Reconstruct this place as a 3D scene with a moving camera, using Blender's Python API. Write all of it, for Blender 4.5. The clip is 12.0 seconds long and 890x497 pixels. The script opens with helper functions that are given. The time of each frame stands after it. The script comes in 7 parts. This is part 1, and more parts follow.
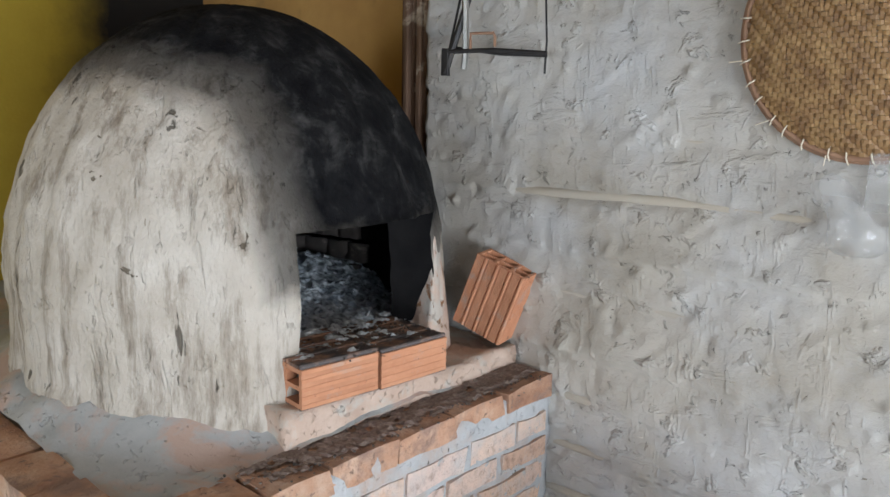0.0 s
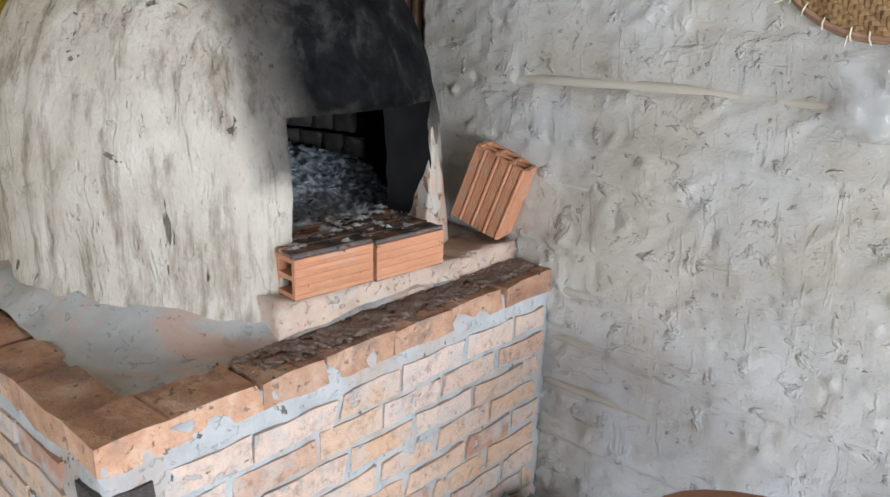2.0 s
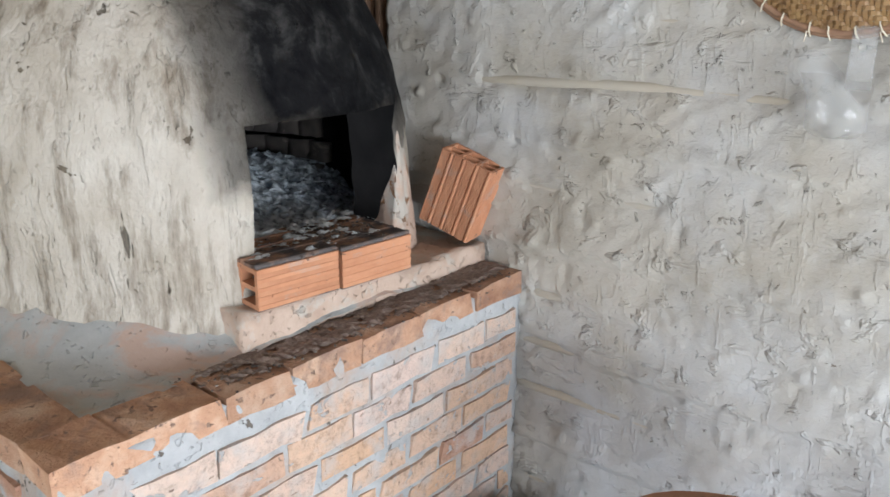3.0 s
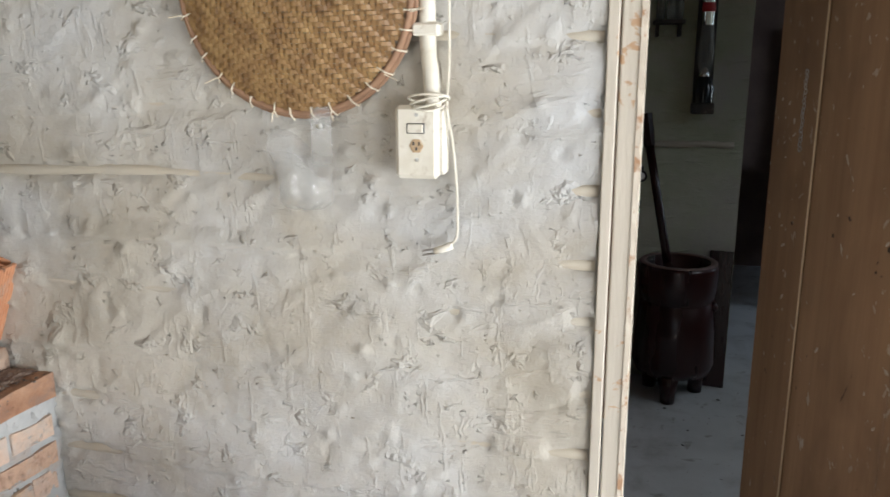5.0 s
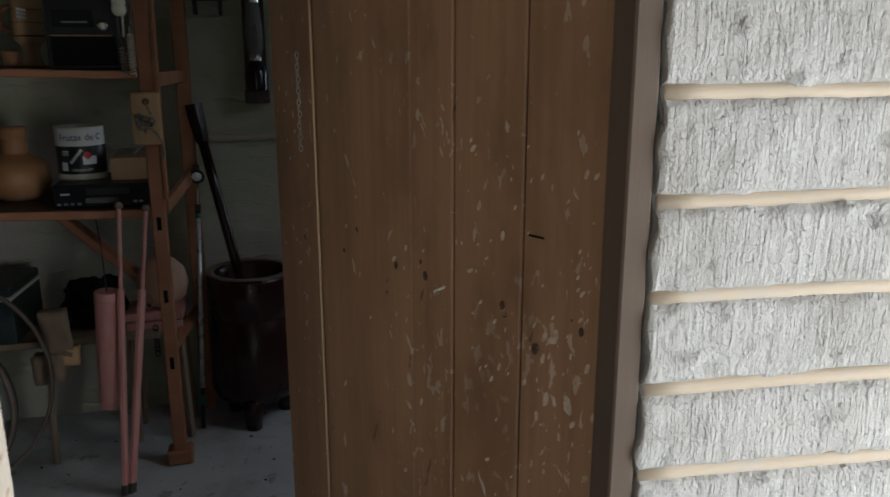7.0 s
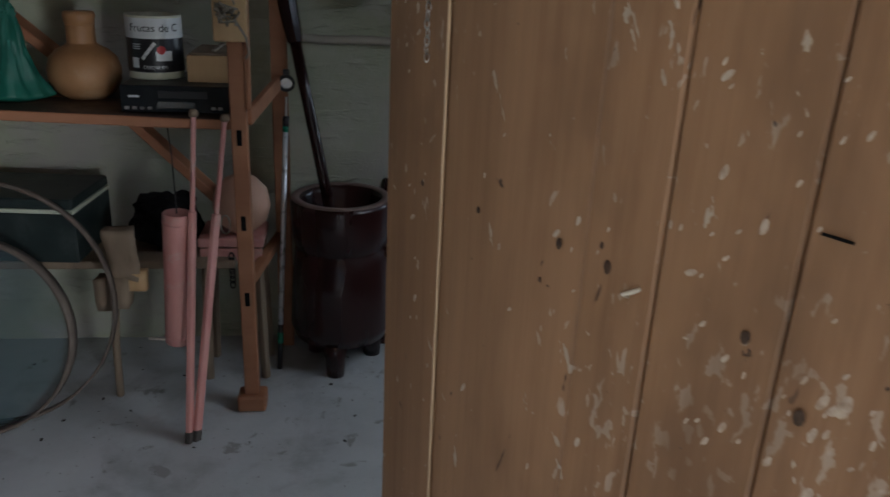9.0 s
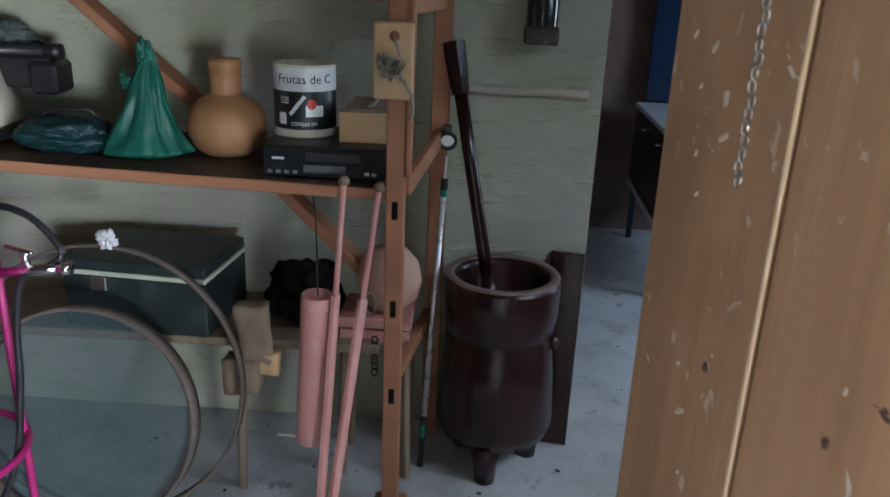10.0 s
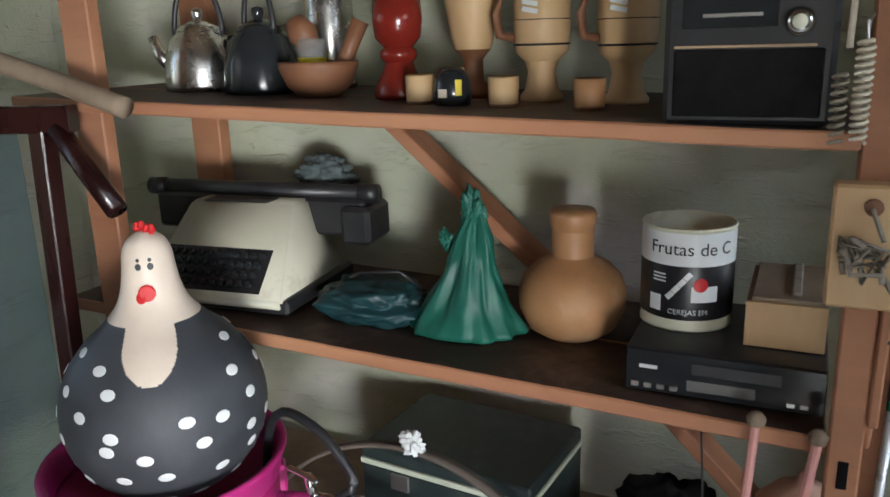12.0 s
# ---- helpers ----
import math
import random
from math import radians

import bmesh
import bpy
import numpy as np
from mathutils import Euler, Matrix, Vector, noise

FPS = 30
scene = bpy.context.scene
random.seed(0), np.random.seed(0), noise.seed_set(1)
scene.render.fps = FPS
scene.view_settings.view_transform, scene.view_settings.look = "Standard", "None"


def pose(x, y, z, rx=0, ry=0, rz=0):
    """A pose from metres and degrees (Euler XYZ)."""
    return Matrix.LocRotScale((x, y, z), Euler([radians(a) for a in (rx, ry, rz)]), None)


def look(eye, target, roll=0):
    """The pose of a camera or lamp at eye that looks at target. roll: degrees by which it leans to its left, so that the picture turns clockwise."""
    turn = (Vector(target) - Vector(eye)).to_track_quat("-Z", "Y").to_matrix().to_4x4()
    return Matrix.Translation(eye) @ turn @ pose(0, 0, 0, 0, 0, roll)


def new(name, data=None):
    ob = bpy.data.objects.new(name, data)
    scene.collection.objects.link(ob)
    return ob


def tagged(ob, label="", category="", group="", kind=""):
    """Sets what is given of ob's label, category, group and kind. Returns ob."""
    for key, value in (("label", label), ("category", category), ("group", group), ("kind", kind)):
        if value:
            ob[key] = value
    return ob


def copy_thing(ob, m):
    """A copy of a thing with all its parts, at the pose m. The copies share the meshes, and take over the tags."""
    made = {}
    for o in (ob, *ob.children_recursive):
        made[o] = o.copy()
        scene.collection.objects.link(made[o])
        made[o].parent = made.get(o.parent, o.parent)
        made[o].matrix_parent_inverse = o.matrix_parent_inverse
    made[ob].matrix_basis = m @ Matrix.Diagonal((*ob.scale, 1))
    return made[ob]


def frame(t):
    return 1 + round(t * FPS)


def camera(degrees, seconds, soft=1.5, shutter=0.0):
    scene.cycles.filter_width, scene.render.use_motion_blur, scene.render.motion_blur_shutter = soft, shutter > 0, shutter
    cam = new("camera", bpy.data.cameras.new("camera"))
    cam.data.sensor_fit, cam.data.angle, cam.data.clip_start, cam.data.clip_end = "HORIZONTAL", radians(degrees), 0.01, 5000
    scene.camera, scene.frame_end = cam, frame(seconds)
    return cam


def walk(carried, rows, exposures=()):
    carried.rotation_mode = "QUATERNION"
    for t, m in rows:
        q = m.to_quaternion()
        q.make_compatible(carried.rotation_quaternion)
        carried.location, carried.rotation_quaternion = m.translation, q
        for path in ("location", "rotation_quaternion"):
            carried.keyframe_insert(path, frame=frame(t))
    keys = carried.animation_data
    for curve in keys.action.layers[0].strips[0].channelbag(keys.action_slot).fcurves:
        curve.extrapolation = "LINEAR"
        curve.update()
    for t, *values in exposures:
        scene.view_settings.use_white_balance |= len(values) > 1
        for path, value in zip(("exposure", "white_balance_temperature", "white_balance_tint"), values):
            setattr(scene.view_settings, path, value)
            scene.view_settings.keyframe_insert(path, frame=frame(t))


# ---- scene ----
cam = camera(59.6, 12.0, 1.5, 0.2)
PATH = [
    (0, (-0.152, 0.333, 1.477), (-1.459, 1.798, 1.095), 1.3),
    (0.5, (-0.163, 0.349, 1.457), (-1.466, 1.804, 1.022), 1.3),
    (1, (-0.182, 0.359, 1.431), (-1.462, 1.8, 0.897), 1.6),
    (1.5, (-0.181, 0.362, 1.425), (-1.453, 1.791, 0.842), 1.7),
    (2, (-0.174, 0.371, 1.426), (-1.44, 1.795, 0.818), 1.6),
    (2.5, (-0.175, 0.376, 1.427), (-1.43, 1.811, 0.821), 1.3),
    (3, (-0.166, 0.406, 1.431), (-1.395, 1.862, 0.823), 0.5),
    (3.5, (-0.105, 0.468, 1.437), (-1.106, 2.095, 0.845), 1.4),
    (3.7, (-0.077, 0.492, 1.441), (-0.969, 2.187, 0.864), 1.4),
    (5.3, (0.163, 0.603, 1.469), (-0.265, 2.505, 1.023), -0.4),
    (5.5, (0.215, 0.656, 1.459), (-0.135, 2.574, 1.011), -0.5),
    (6, (0.317, 0.761, 1.448), (0.216, 2.704, 0.983), -0.8),
    (6.5, (0.381, 0.864, 1.465), (0.468, 2.804, 0.99), -1.5),
    (6.7, (0.403, 0.93, 1.467), (0.626, 2.859, 0.986), -1.4),
    (8.3, (0.466, 1.295, 1.403), (0.981, 3.112, 0.747), 2.7),
    (8.5, (0.456, 1.36, 1.399), (0.893, 3.189, 0.718), 3.1),
    (9, (0.385, 1.496, 1.404), (0.526, 3.363, 0.7), 2.7),
    (9.5, (0.309, 1.693, 1.41), (0.24, 3.559, 0.694), 1.9),
    (10, (0.242, 1.938, 1.424), (0.065, 3.819, 0.768), 2.4),
    (10.5, (0.186, 2.062, 1.461), (-0.045, 3.951, 0.845), 1.3),
    (11, (0.116, 2.207, 1.469), (-0.353, 4.064, 0.893), -0.2),
    (11.5, (0.012, 2.445, 1.495), (-0.815, 4.177, 0.934), -2.0),
    (12, (-0.066, 2.551, 1.528), (-0.993, 4.244, 1.004), -1.8),
]
EXPOSURES = [(0.0, -0.1, 6000, 10), (1.0, 0.08, 6000, 10), (3.0, 0.05, 6100, 10), (3.7, 0.08, 6300, 10), (5.5, -0.05, 6600, 10), (6.0, -0.4, 6500, 10), (6.5, -0.6, 6500, 10), (8.5, 0.05, 6500, 10), (9.0, 0.4, 6200, 10), (9.5, 0.65, 6000, 10), (10.0, 1.5, 5900, 10), (10.5, 2.15, 5900, 10), (11.0, 2.2, 6000, 10), (12.0, 2.0, 6500, 10)]
walk(cam, [(t, look(eye, target, roll)) for t, eye, target, roll in PATH], EXPOSURES)

# ---- daylight ----
world = bpy.data.worlds.new("sky")
scene.world = world
world.use_nodes = True
wn = world.node_tree
sky = wn.nodes.new("ShaderNodeTexSky")
sky.sky_type, sky.sun_disc = "NISHITA", False
sky.sun_elevation, sky.sun_rotation = radians(50), radians(60)
bg = wn.nodes["Background"]
bg.inputs[1].default_value = 0.12
wn.links.new(sky.outputs[0], bg.inputs[0])


def area(name, loc, target, sx, sy, watts, colour, spread=180):
    d = bpy.data.lights.new(name, "AREA")
    d.shape, d.size, d.size_y, d.energy, d.color = "RECTANGLE", sx, sy, watts, colour
    d.spread = radians(spread)
    ob = new(name, d)
    ob.matrix_world = look(loc, target)
    return ob


# the sky's light in the open side of the porch, in the window of the store room and of the far room
area("porch_daylight", (2.56, 0.3, 0.78), (-1.0, 1.0, 0.5), 3.0, 0.85, 205, (0.94, 0.97, 1.0))
# south lamp: fill added to brighten door and shelves, no such opening known
area("south_daylight", (-1.7, -2.38, 1.4), (0.5, 2.3, 0.8), 2.4, 0.9, 44, (0.94, 0.97, 1.0))
area("store_window_daylight", (-2.15, 2.75, 1.75), (-0.3, 3.6, 0.2), 0.9, 0.7, 0.3, (0.86, 0.93, 1.0))
area("store_east_daylight", (1.84, 2.95, 1.98), (0.1, 3.25, -0.35), 0.95, 0.65, 3.0, (0.84, 0.92, 1.0), 95)
area("far_window_daylight", (3.15, 5.0, 1.5), (0.8, 5.0, 0.3), 1.1, 1.1, 13.0, (0.68, 0.84, 1.0))

# ---- materials ----


def ramp(nt, fac, stops):
    n = nt.nodes.new("ShaderNodeValToRGB")
    els = n.color_ramp.elements
    while len(els) < len(stops):
        els.new(0.5)
    for e, (p, c) in zip(els, stops):
        e.position, e.color = p, (*c, 1)
    nt.links.new(fac, n.inputs[0])
    return n.outputs[0]


def noise_tex(nt, vec, scale, detail=6.0, rough=0.6, distort=0.0):
    n = nt.nodes.new("ShaderNodeTexNoise")
    n.inputs["Scale"].default_value, n.inputs["Detail"].default_value = scale, detail
    n.inputs["Roughness"].default_value, n.inputs["Distortion"].default_value = rough, distort
    nt.links.new(vec, n.inputs["Vector"])
    return n.outputs["Fac"]


def stretched(nt, vec, sx, sy, sz):
    m = nt.nodes.new("ShaderNodeMapping")
    m.inputs["Scale"].default_value = (sx, sy, sz)
    nt.links.new(vec, m.inputs[0])
    return m.outputs[0]


def mixed(nt, fac, a, b, mode="MIX"):
    n = nt.nodes.new("ShaderNodeMix")
    n.data_type, n.blend_type = "RGBA", mode
    for sock, v in ((n.inputs[0], fac), (n.inputs[6], a), (n.inputs[7], b)):
        if isinstance(v, (int, float)):
            sock.default_value = v
        elif isinstance(v, tuple):
            sock.default_value = (*v, 1)
        else:
            nt.links.new(v, sock)
    return n.outputs[2]


def material(name, colours, scale=8.0, rough=0.8, metal=0.0, bump=0.2, fine=60.0, stretch=(1, 1, 1), stain=None, stain_scale=3.0, stain_at=(0.5, 0.62), vary=0.0, coat=0.0, world_space=False, bump_scale=None, spec=0.5):
    """Grain of two colours or more, stains of another with a shape of their own, and fine relief."""
    m = bpy.data.materials.new(name)
    m.use_nodes = True
    nt = m.node_tree
    b = nt.nodes["Principled BSDF"]
    tc = nt.nodes.new("ShaderNodeTexCoord")
    vec = tc.outputs["Object"]
    if world_space:
        g = nt.nodes.new("ShaderNodeNewGeometry")
        vec = g.outputs["Position"]
    oi = nt.nodes.new("ShaderNodeObjectInfo") if vary else None
    if vary and not world_space:
        ad = nt.nodes.new("ShaderNodeVectorMath")
        ad.operation = "MULTIPLY_ADD"
        nt.links.new(oi.outputs["Random"], ad.inputs[0])
        ad.inputs[1].default_value = (7.1, 3.3, 5.7)
        nt.links.new(vec, ad.inputs[2])
        vec = ad.outputs[0]
    sv = stretched(nt, vec, *stretch)
    f = noise_tex(nt, sv, scale)
    n = len(colours)
    col = ramp(nt, f, [(0.3 + 0.4 * i / max(1, n - 1), c) for i, c in enumerate(colours)])
    if stain:
        sf = noise_tex(nt, vec, stain_scale, 8.0, 0.65, 0.3)
        mask = ramp(nt, sf, [(stain_at[0], (0, 0, 0)), (stain_at[1], (1, 1, 1))])
        col = mixed(nt, mask, col, stain)
    if vary:
        hs = nt.nodes.new("ShaderNodeHueSaturation")
        mr = nt.nodes.new("ShaderNodeMapRange")
        nt.links.new(oi.outputs["Random"], mr.inputs[0])
        mr.inputs[3].default_value, mr.inputs[4].default_value = 1 - vary, 1 + vary
        nt.links.new(mr.outputs[0], hs.inputs["Value"])
        nt.links.new(col, hs.inputs["Color"])
        col = hs.outputs[0]
    nt.links.new(col, b.inputs["Base Color"])
    b.inputs["Metallic"].default_value = metal
    b.inputs["Coat Weight"].default_value = coat
    b.inputs["Specular IOR Level"].default_value = spec
    rf = ramp(nt, f, [(0.2, (max(0, rough - 0.1),) * 3), (0.8, (min(1, rough + 0.1),) * 3)])
    nt.links.new(rf, b.inputs["Roughness"])
    if bump:
        bf = noise_tex(nt, stretched(nt, vec, *stretch), fine, 5.0, 0.65)
        bp = nt.nodes.new("ShaderNodeBump")
        bp.inputs["Strength"].default_value, bp.inputs["Distance"].default_value = bump, bump_scale or 0.004
        nt.links.new(bf, bp.inputs["Height"])
        nt.links.new(bp.outputs[0], b.inputs["Normal"])
    return m


MUD = material("grey_mud_plaster", [(0.33, 0.295, 0.235), (0.43, 0.397, 0.338), (0.51, 0.485, 0.432)], 3, 0.95, bump=0.25, fine=50, stain=(0.5, 0.515, 0.53), stain_scale=1.3, stain_at=(0.45, 0.7), bump_scale=0.003, world_space=True)
YELLOW = material("yellow_painted_plaster", [(0.4, 0.28, 0.02), (0.5, 0.36, 0.035)], 3, 0.85, bump=0.3)
GREENWALL = material("pale_green_limewash", [(0.36, 0.37, 0.26), (0.44, 0.46, 0.34), (0.5, 0.5, 0.42)], 3.0, 0.9, bump=0.4, fine=25, stain=(0.45, 0.43, 0.38), stain_scale=2.0, bump_scale=0.006, world_space=True)
CEMENT = material("worn_cement_floor", [(0.42, 0.44, 0.45), (0.56, 0.58, 0.59)], 3, 0.6, bump=0.35, fine=30, stain=(0.3, 0.3, 0.3), stain_scale=4, stain_at=(0.5, 0.75), world_space=True)
OVEN = material("lime_clay_oven", [(0.41, 0.36, 0.29), (0.59, 0.545, 0.475)], 9, 0.95, bump=0.7, spec=0.15)
BRICK = material("orange_clay_brick", [(0.42, 0.2, 0.11), (0.58, 0.33, 0.2)], 14, 0.9, vary=0.25)
DOORWOOD = material("brown_painted_door_boards", [(0.22, 0.12, 0.06), (0.3, 0.168, 0.088)], 6, 0.6, stretch=(1, 1, 0.12))
SHELFWOOD = material("reddish_shelf_wood", [(0.3, 0.12, 0.06), (0.44, 0.21, 0.11)], 9, 0.65, stretch=(0.15, 1, 1))
DARK = material("dark_lacquered_wood", [(0.011, 0.003, 0.0033), (0.034, 0.0072, 0.0068)], 6, 0.27, stretch=(1, 1, 0.15))


BEADWOOD = material("pale_worn_bead", [(0.36, 0.24, 0.14), (0.5, 0.36, 0.22)], 8, 0.6, stretch=(1, 1, 0.1))
FARWALL = material("dark_red_block_wall", [(0.13, 0.085, 0.075), (0.2, 0.14, 0.12)], 5, 0.9, bump=0.4, fine=25)
# yellow wall paint made browner: shade by the corner post, put into the colour
YELLOWSHADE = material("shaded_yellow_plaster", [(0.36, 0.2, 0.06), (0.5, 0.31, 0.1)], 4, 0.9, bump=0.3, stain=(0.12, 0.08, 0.05), stain_scale=3, stain_at=(0.5, 0.7))
STEEL = material("dull_steel", [(0.45, 0.44, 0.42), (0.6, 0.6, 0.58)], 20, 0.35, metal=1.0, bump=0.05)
CHROME = material("polished_chrome", [(0.7, 0.7, 0.7), (0.8, 0.8, 0.8)], 20, 0.12, metal=1.0, bump=0.0)
ALUMINIUM = material("brushed_aluminium", [(0.62, 0.61, 0.58), (0.75, 0.74, 0.72)], 20, 0.25, metal=1.0, bump=0.05)
SOOT = material("black_soot", [(0.004, 0.004, 0.0045), (0.016, 0.015, 0.015)], 12, 0.95, bump=0.5, spec=0.1)
IRON = material("black_iron", [(0.02, 0.02, 0.022), (0.05, 0.045, 0.04)], 14, 0.6, metal=0.5)
MORTAR = material("blue_grey_mortar", [(0.35, 0.355, 0.355), (0.48, 0.485, 0.48)], 18, 0.92, bump=0.6, fine=50, stain=(0.42, 0.33, 0.27), stain_scale=5, stain_at=(0.5, 0.64), world_space=True)
SLABCEM = material("cement_and_clay_render", [(0.3, 0.31, 0.3), (0.42, 0.43, 0.42), (0.5, 0.5, 0.48)], 6, 0.9, bump=0.5, fine=40, stain=(0.5, 0.37, 0.3), stain_scale=5, stain_at=(0.5, 0.6), world_space=True)
CLAY = material("buff_clay_render", [(0.46, 0.33, 0.25), (0.58, 0.45, 0.36)], 14, 0.92, bump=0.6, fine=45, stain=(0.5, 0.46, 0.4), stain_scale=9, stain_at=(0.5, 0.6), world_space=True)
ASH = material("grey_white_ash", [(0.08, 0.09, 0.1), (0.46, 0.5, 0.53), (0.82, 0.85, 0.87)], 48, 0.95, bump=0.9, fine=60, bump_scale=0.01, world_space=True)
TERRA = material("orange_hollow_brick", [(0.44, 0.19, 0.095), (0.58, 0.29, 0.16)], 20, 0.85, vary=0.08, stain=(0.4, 0.3, 0.24), stain_scale=14, stain_at=(0.56, 0.7))
TERRATOP = material("ashy_hollow_brick", [(0.3, 0.16, 0.1), (0.45, 0.27, 0.18)], 16, 0.9, stain=(0.1, 0.085, 0.08), stain_scale=12, stain_at=(0.42, 0.55))
BURNT = material("blackened_brick", [(0.03, 0.027, 0.026), (0.09, 0.075, 0.065)], 16, 0.9, stain=(0.24, 0.2, 0.17), stain_scale=18, stain_at=(0.58, 0.68), bump=0.6)
BAMBOO = material("golden_bamboo_strip", [(0.14, 0.07, 0.026), (0.27, 0.155, 0.06), (0.38, 0.24, 0.1)], 30, 0.55, stain=(0.25, 0.14, 0.06), stain_scale=7, stain_at=(0.5, 0.72))
RIMWOOD = material("brown_cane_rim", [(0.22, 0.12, 0.07), (0.34, 0.2, 0.12)], 20, 0.7)
STRING = material("pale_string", [(0.62, 0.55, 0.43), (0.75, 0.68, 0.55)], 60, 0.9)
IVORY = material("dusty_ivory_plastic", [(0.62, 0.58, 0.48), (0.76, 0.73, 0.65)], 16, 0.55, stain=(0.45, 0.38, 0.29), stain_scale=25, stain_at=(0.55, 0.7), bump=0.1)
BLACKPL = material("black_plastic", [(0.012, 0.012, 0.014), (0.025, 0.025, 0.027)], 14, 0.4, bump=0.05)
CHAIRWOOD = material("brown_varnished_wood", [(0.24, 0.1, 0.045), (0.36, 0.17, 0.08)], 8, 0.45, stretch=(0.2, 1, 1))


def clear_plastic(name, tint, rough, alpha):
    m = bpy.data.materials.new(name)
    m.use_nodes = True
    b = m.node_tree.nodes["Principled BSDF"]
    b.inputs["Base Color"].default_value = (*tint, 1)
    b.inputs["Roughness"].default_value = rough
    b.inputs["Alpha"].default_value = alpha
    return m


SACKCLOTH = material("grey_green_sackcloth", [(0.2, 0.25, 0.25), (0.32, 0.37, 0.36)], 14, 0.9)
ASHCRUMB = material("dark_ash_crumbs", [(0.04, 0.035, 0.03), (0.1, 0.08, 0.065), (0.3, 0.27, 0.24)], 90, 0.95, world_space=True)
CAPBRICK = material("cap_brick_with_sooty_top", [(0.34, 0.17, 0.1), (0.5, 0.29, 0.18), (0.6, 0.42, 0.3)], 14, 0.9, vary=0.15, stain=(0.3, 0.19, 0.14), stain_scale=9, stain_at=(0.52, 0.64), world_space=True)
PET = clear_plastic("clear_bottle_plastic", (0.5, 0.5, 0.48), 0.1, 0.24)


PINK = material("faded_pink_paint", [(0.5, 0.2, 0.18), (0.64, 0.34, 0.3)], 14, 0.6, stretch=(1, 1, 0.2), stain=(0.5, 0.36, 0.3), stain_scale=12, stain_at=(0.55, 0.7))
MAGENTA = material("magenta_plastic", [(0.36, 0.012, 0.13), (0.44, 0.022, 0.17)], 6, 0.4, bump=0.02)
GREENBAG = material("green_plastic_bag", [(0.004, 0.08, 0.055), (0.008, 0.14, 0.095)], 10, 0.5, bump=0.1, fine=12)
TEALBAG = material("dark_teal_plastic", [(0.003, 0.02, 0.024), (0.008, 0.05, 0.056)], 12, 0.5, bump=0.1, fine=15)
CLAYJUG = material("tan_clay_jug", [(0.34, 0.165, 0.07), (0.5, 0.27, 0.125)], 6, 0.5, stain=(0.5, 0.34, 0.2), stain_scale=9, stain_at=(0.55, 0.72), bump=0.15)
GOURD = material("pinkish_gourd", [(0.46, 0.26, 0.18), (0.58, 0.36, 0.26)], 5, 0.55, bump=0.1)
PALEWOOD = material("pale_turned_wood", [(0.46, 0.28, 0.13), (0.62, 0.42, 0.22)], 9, 0.5, stretch=(1, 1, 0.15), bump=0.1)
REDWOOD = material("red_lacquered_wood", [(0.14, 0.012, 0.008), (0.24, 0.025, 0.015)], 6, 0.2, bump=0.03)
BROWNBOWL = material("brown_carved_wood", [(0.14, 0.055, 0.025), (0.27, 0.12, 0.06)], 9, 0.5)
OLDWOOD = material("dusty_old_wood", [(0.17, 0.12, 0.08), (0.3, 0.23, 0.16)], 10, 0.85, stretch=(1, 1, 0.3), bump=0.4)
WORNRIM = material("worn_mortar_rim", [(0.12, 0.075, 0.065), (0.24, 0.17, 0.15)], 12, 0.4, bump=0.1)
BOARDTOP = material("dark_board_top", [(0.03, 0.018, 0.013), (0.085, 0.045, 0.03)], 7, 0.6, stretch=(0.3, 1, 1), stain=(0.13, 0.08, 0.055), stain_scale=8, stain_at=(0.52, 0.66))
WHITEPL = material("white_label_paper", [(0.6, 0.62, 0.62), (0.7, 0.72, 0.72)], 10, 0.45, bump=0.02)
INK = material("black_label_ink", [(0.008, 0.008, 0.01), (0.014, 0.014, 0.016)], 10, 0.35, bump=0.0)
RED = material("red_print", [(0.5, 0.01, 0.015), (0.6, 0.02, 0.02)], 10, 0.4, bump=0.0)
YELLOWPR = material("yellow_print", [(0.65, 0.5, 0.02), (0.75, 0.58, 0.03)], 10, 0.4, bump=0.0)
TINCREAM = material("cream_tin", [(0.6, 0.6, 0.45), (0.68, 0.68, 0.54)], 8, 0.3, bump=0.03)
TYPECREAM = material("cream_enamel", [(0.52, 0.5, 0.38), (0.6, 0.58, 0.46)], 5, 0.35, bump=0.03, stain=(0.4, 0.36, 0.26), stain_scale=9, stain_at=(0.6, 0.75))
ENAMEL = material("dark_enamel", [(0.012, 0.014, 0.016), (0.025, 0.028, 0.03)], 6, 0.15, bump=0.02)
CHARCOAL = material("charcoal_painted_gourd", [(0.028, 0.032, 0.038), (0.05, 0.055, 0.062)], 10, 0.6, bump=0.1)
CREAMPAINT = material("cream_painted_gourd", [(0.6, 0.5, 0.4), (0.7, 0.6, 0.5)], 8, 0.5, bump=0.05)
ROPE = material("grey_twine", [(0.2, 0.17, 0.13), (0.36, 0.32, 0.26)], 40, 0.9)
GREENTAPE = material("green_tape", [(0.0, 0.16, 0.09), (0.005, 0.22, 0.12)], 10, 0.4, bump=0.0)
CHEST = material("dark_green_chest", [(0.012, 0.02, 0.02), (0.025, 0.04, 0.038)], 6, 0.5, bump=0.1, stain=(0.06, 0.075, 0.07), stain_scale=5, stain_at=(0.5, 0.7))
STRIPE = material("pale_green_trim", [(0.5, 0.54, 0.42), (0.58, 0.62, 0.5)], 8, 0.5, bump=0.0)
HOOP = material("grey_bent_wood", [(0.08, 0.06, 0.05), (0.15, 0.12, 0.095)], 12, 0.8, bump=0.2)
MESHCLOTH = clear_plastic("dusty_blue_sieve_cloth", (0.075, 0.125, 0.14), 0.6, 0.48)
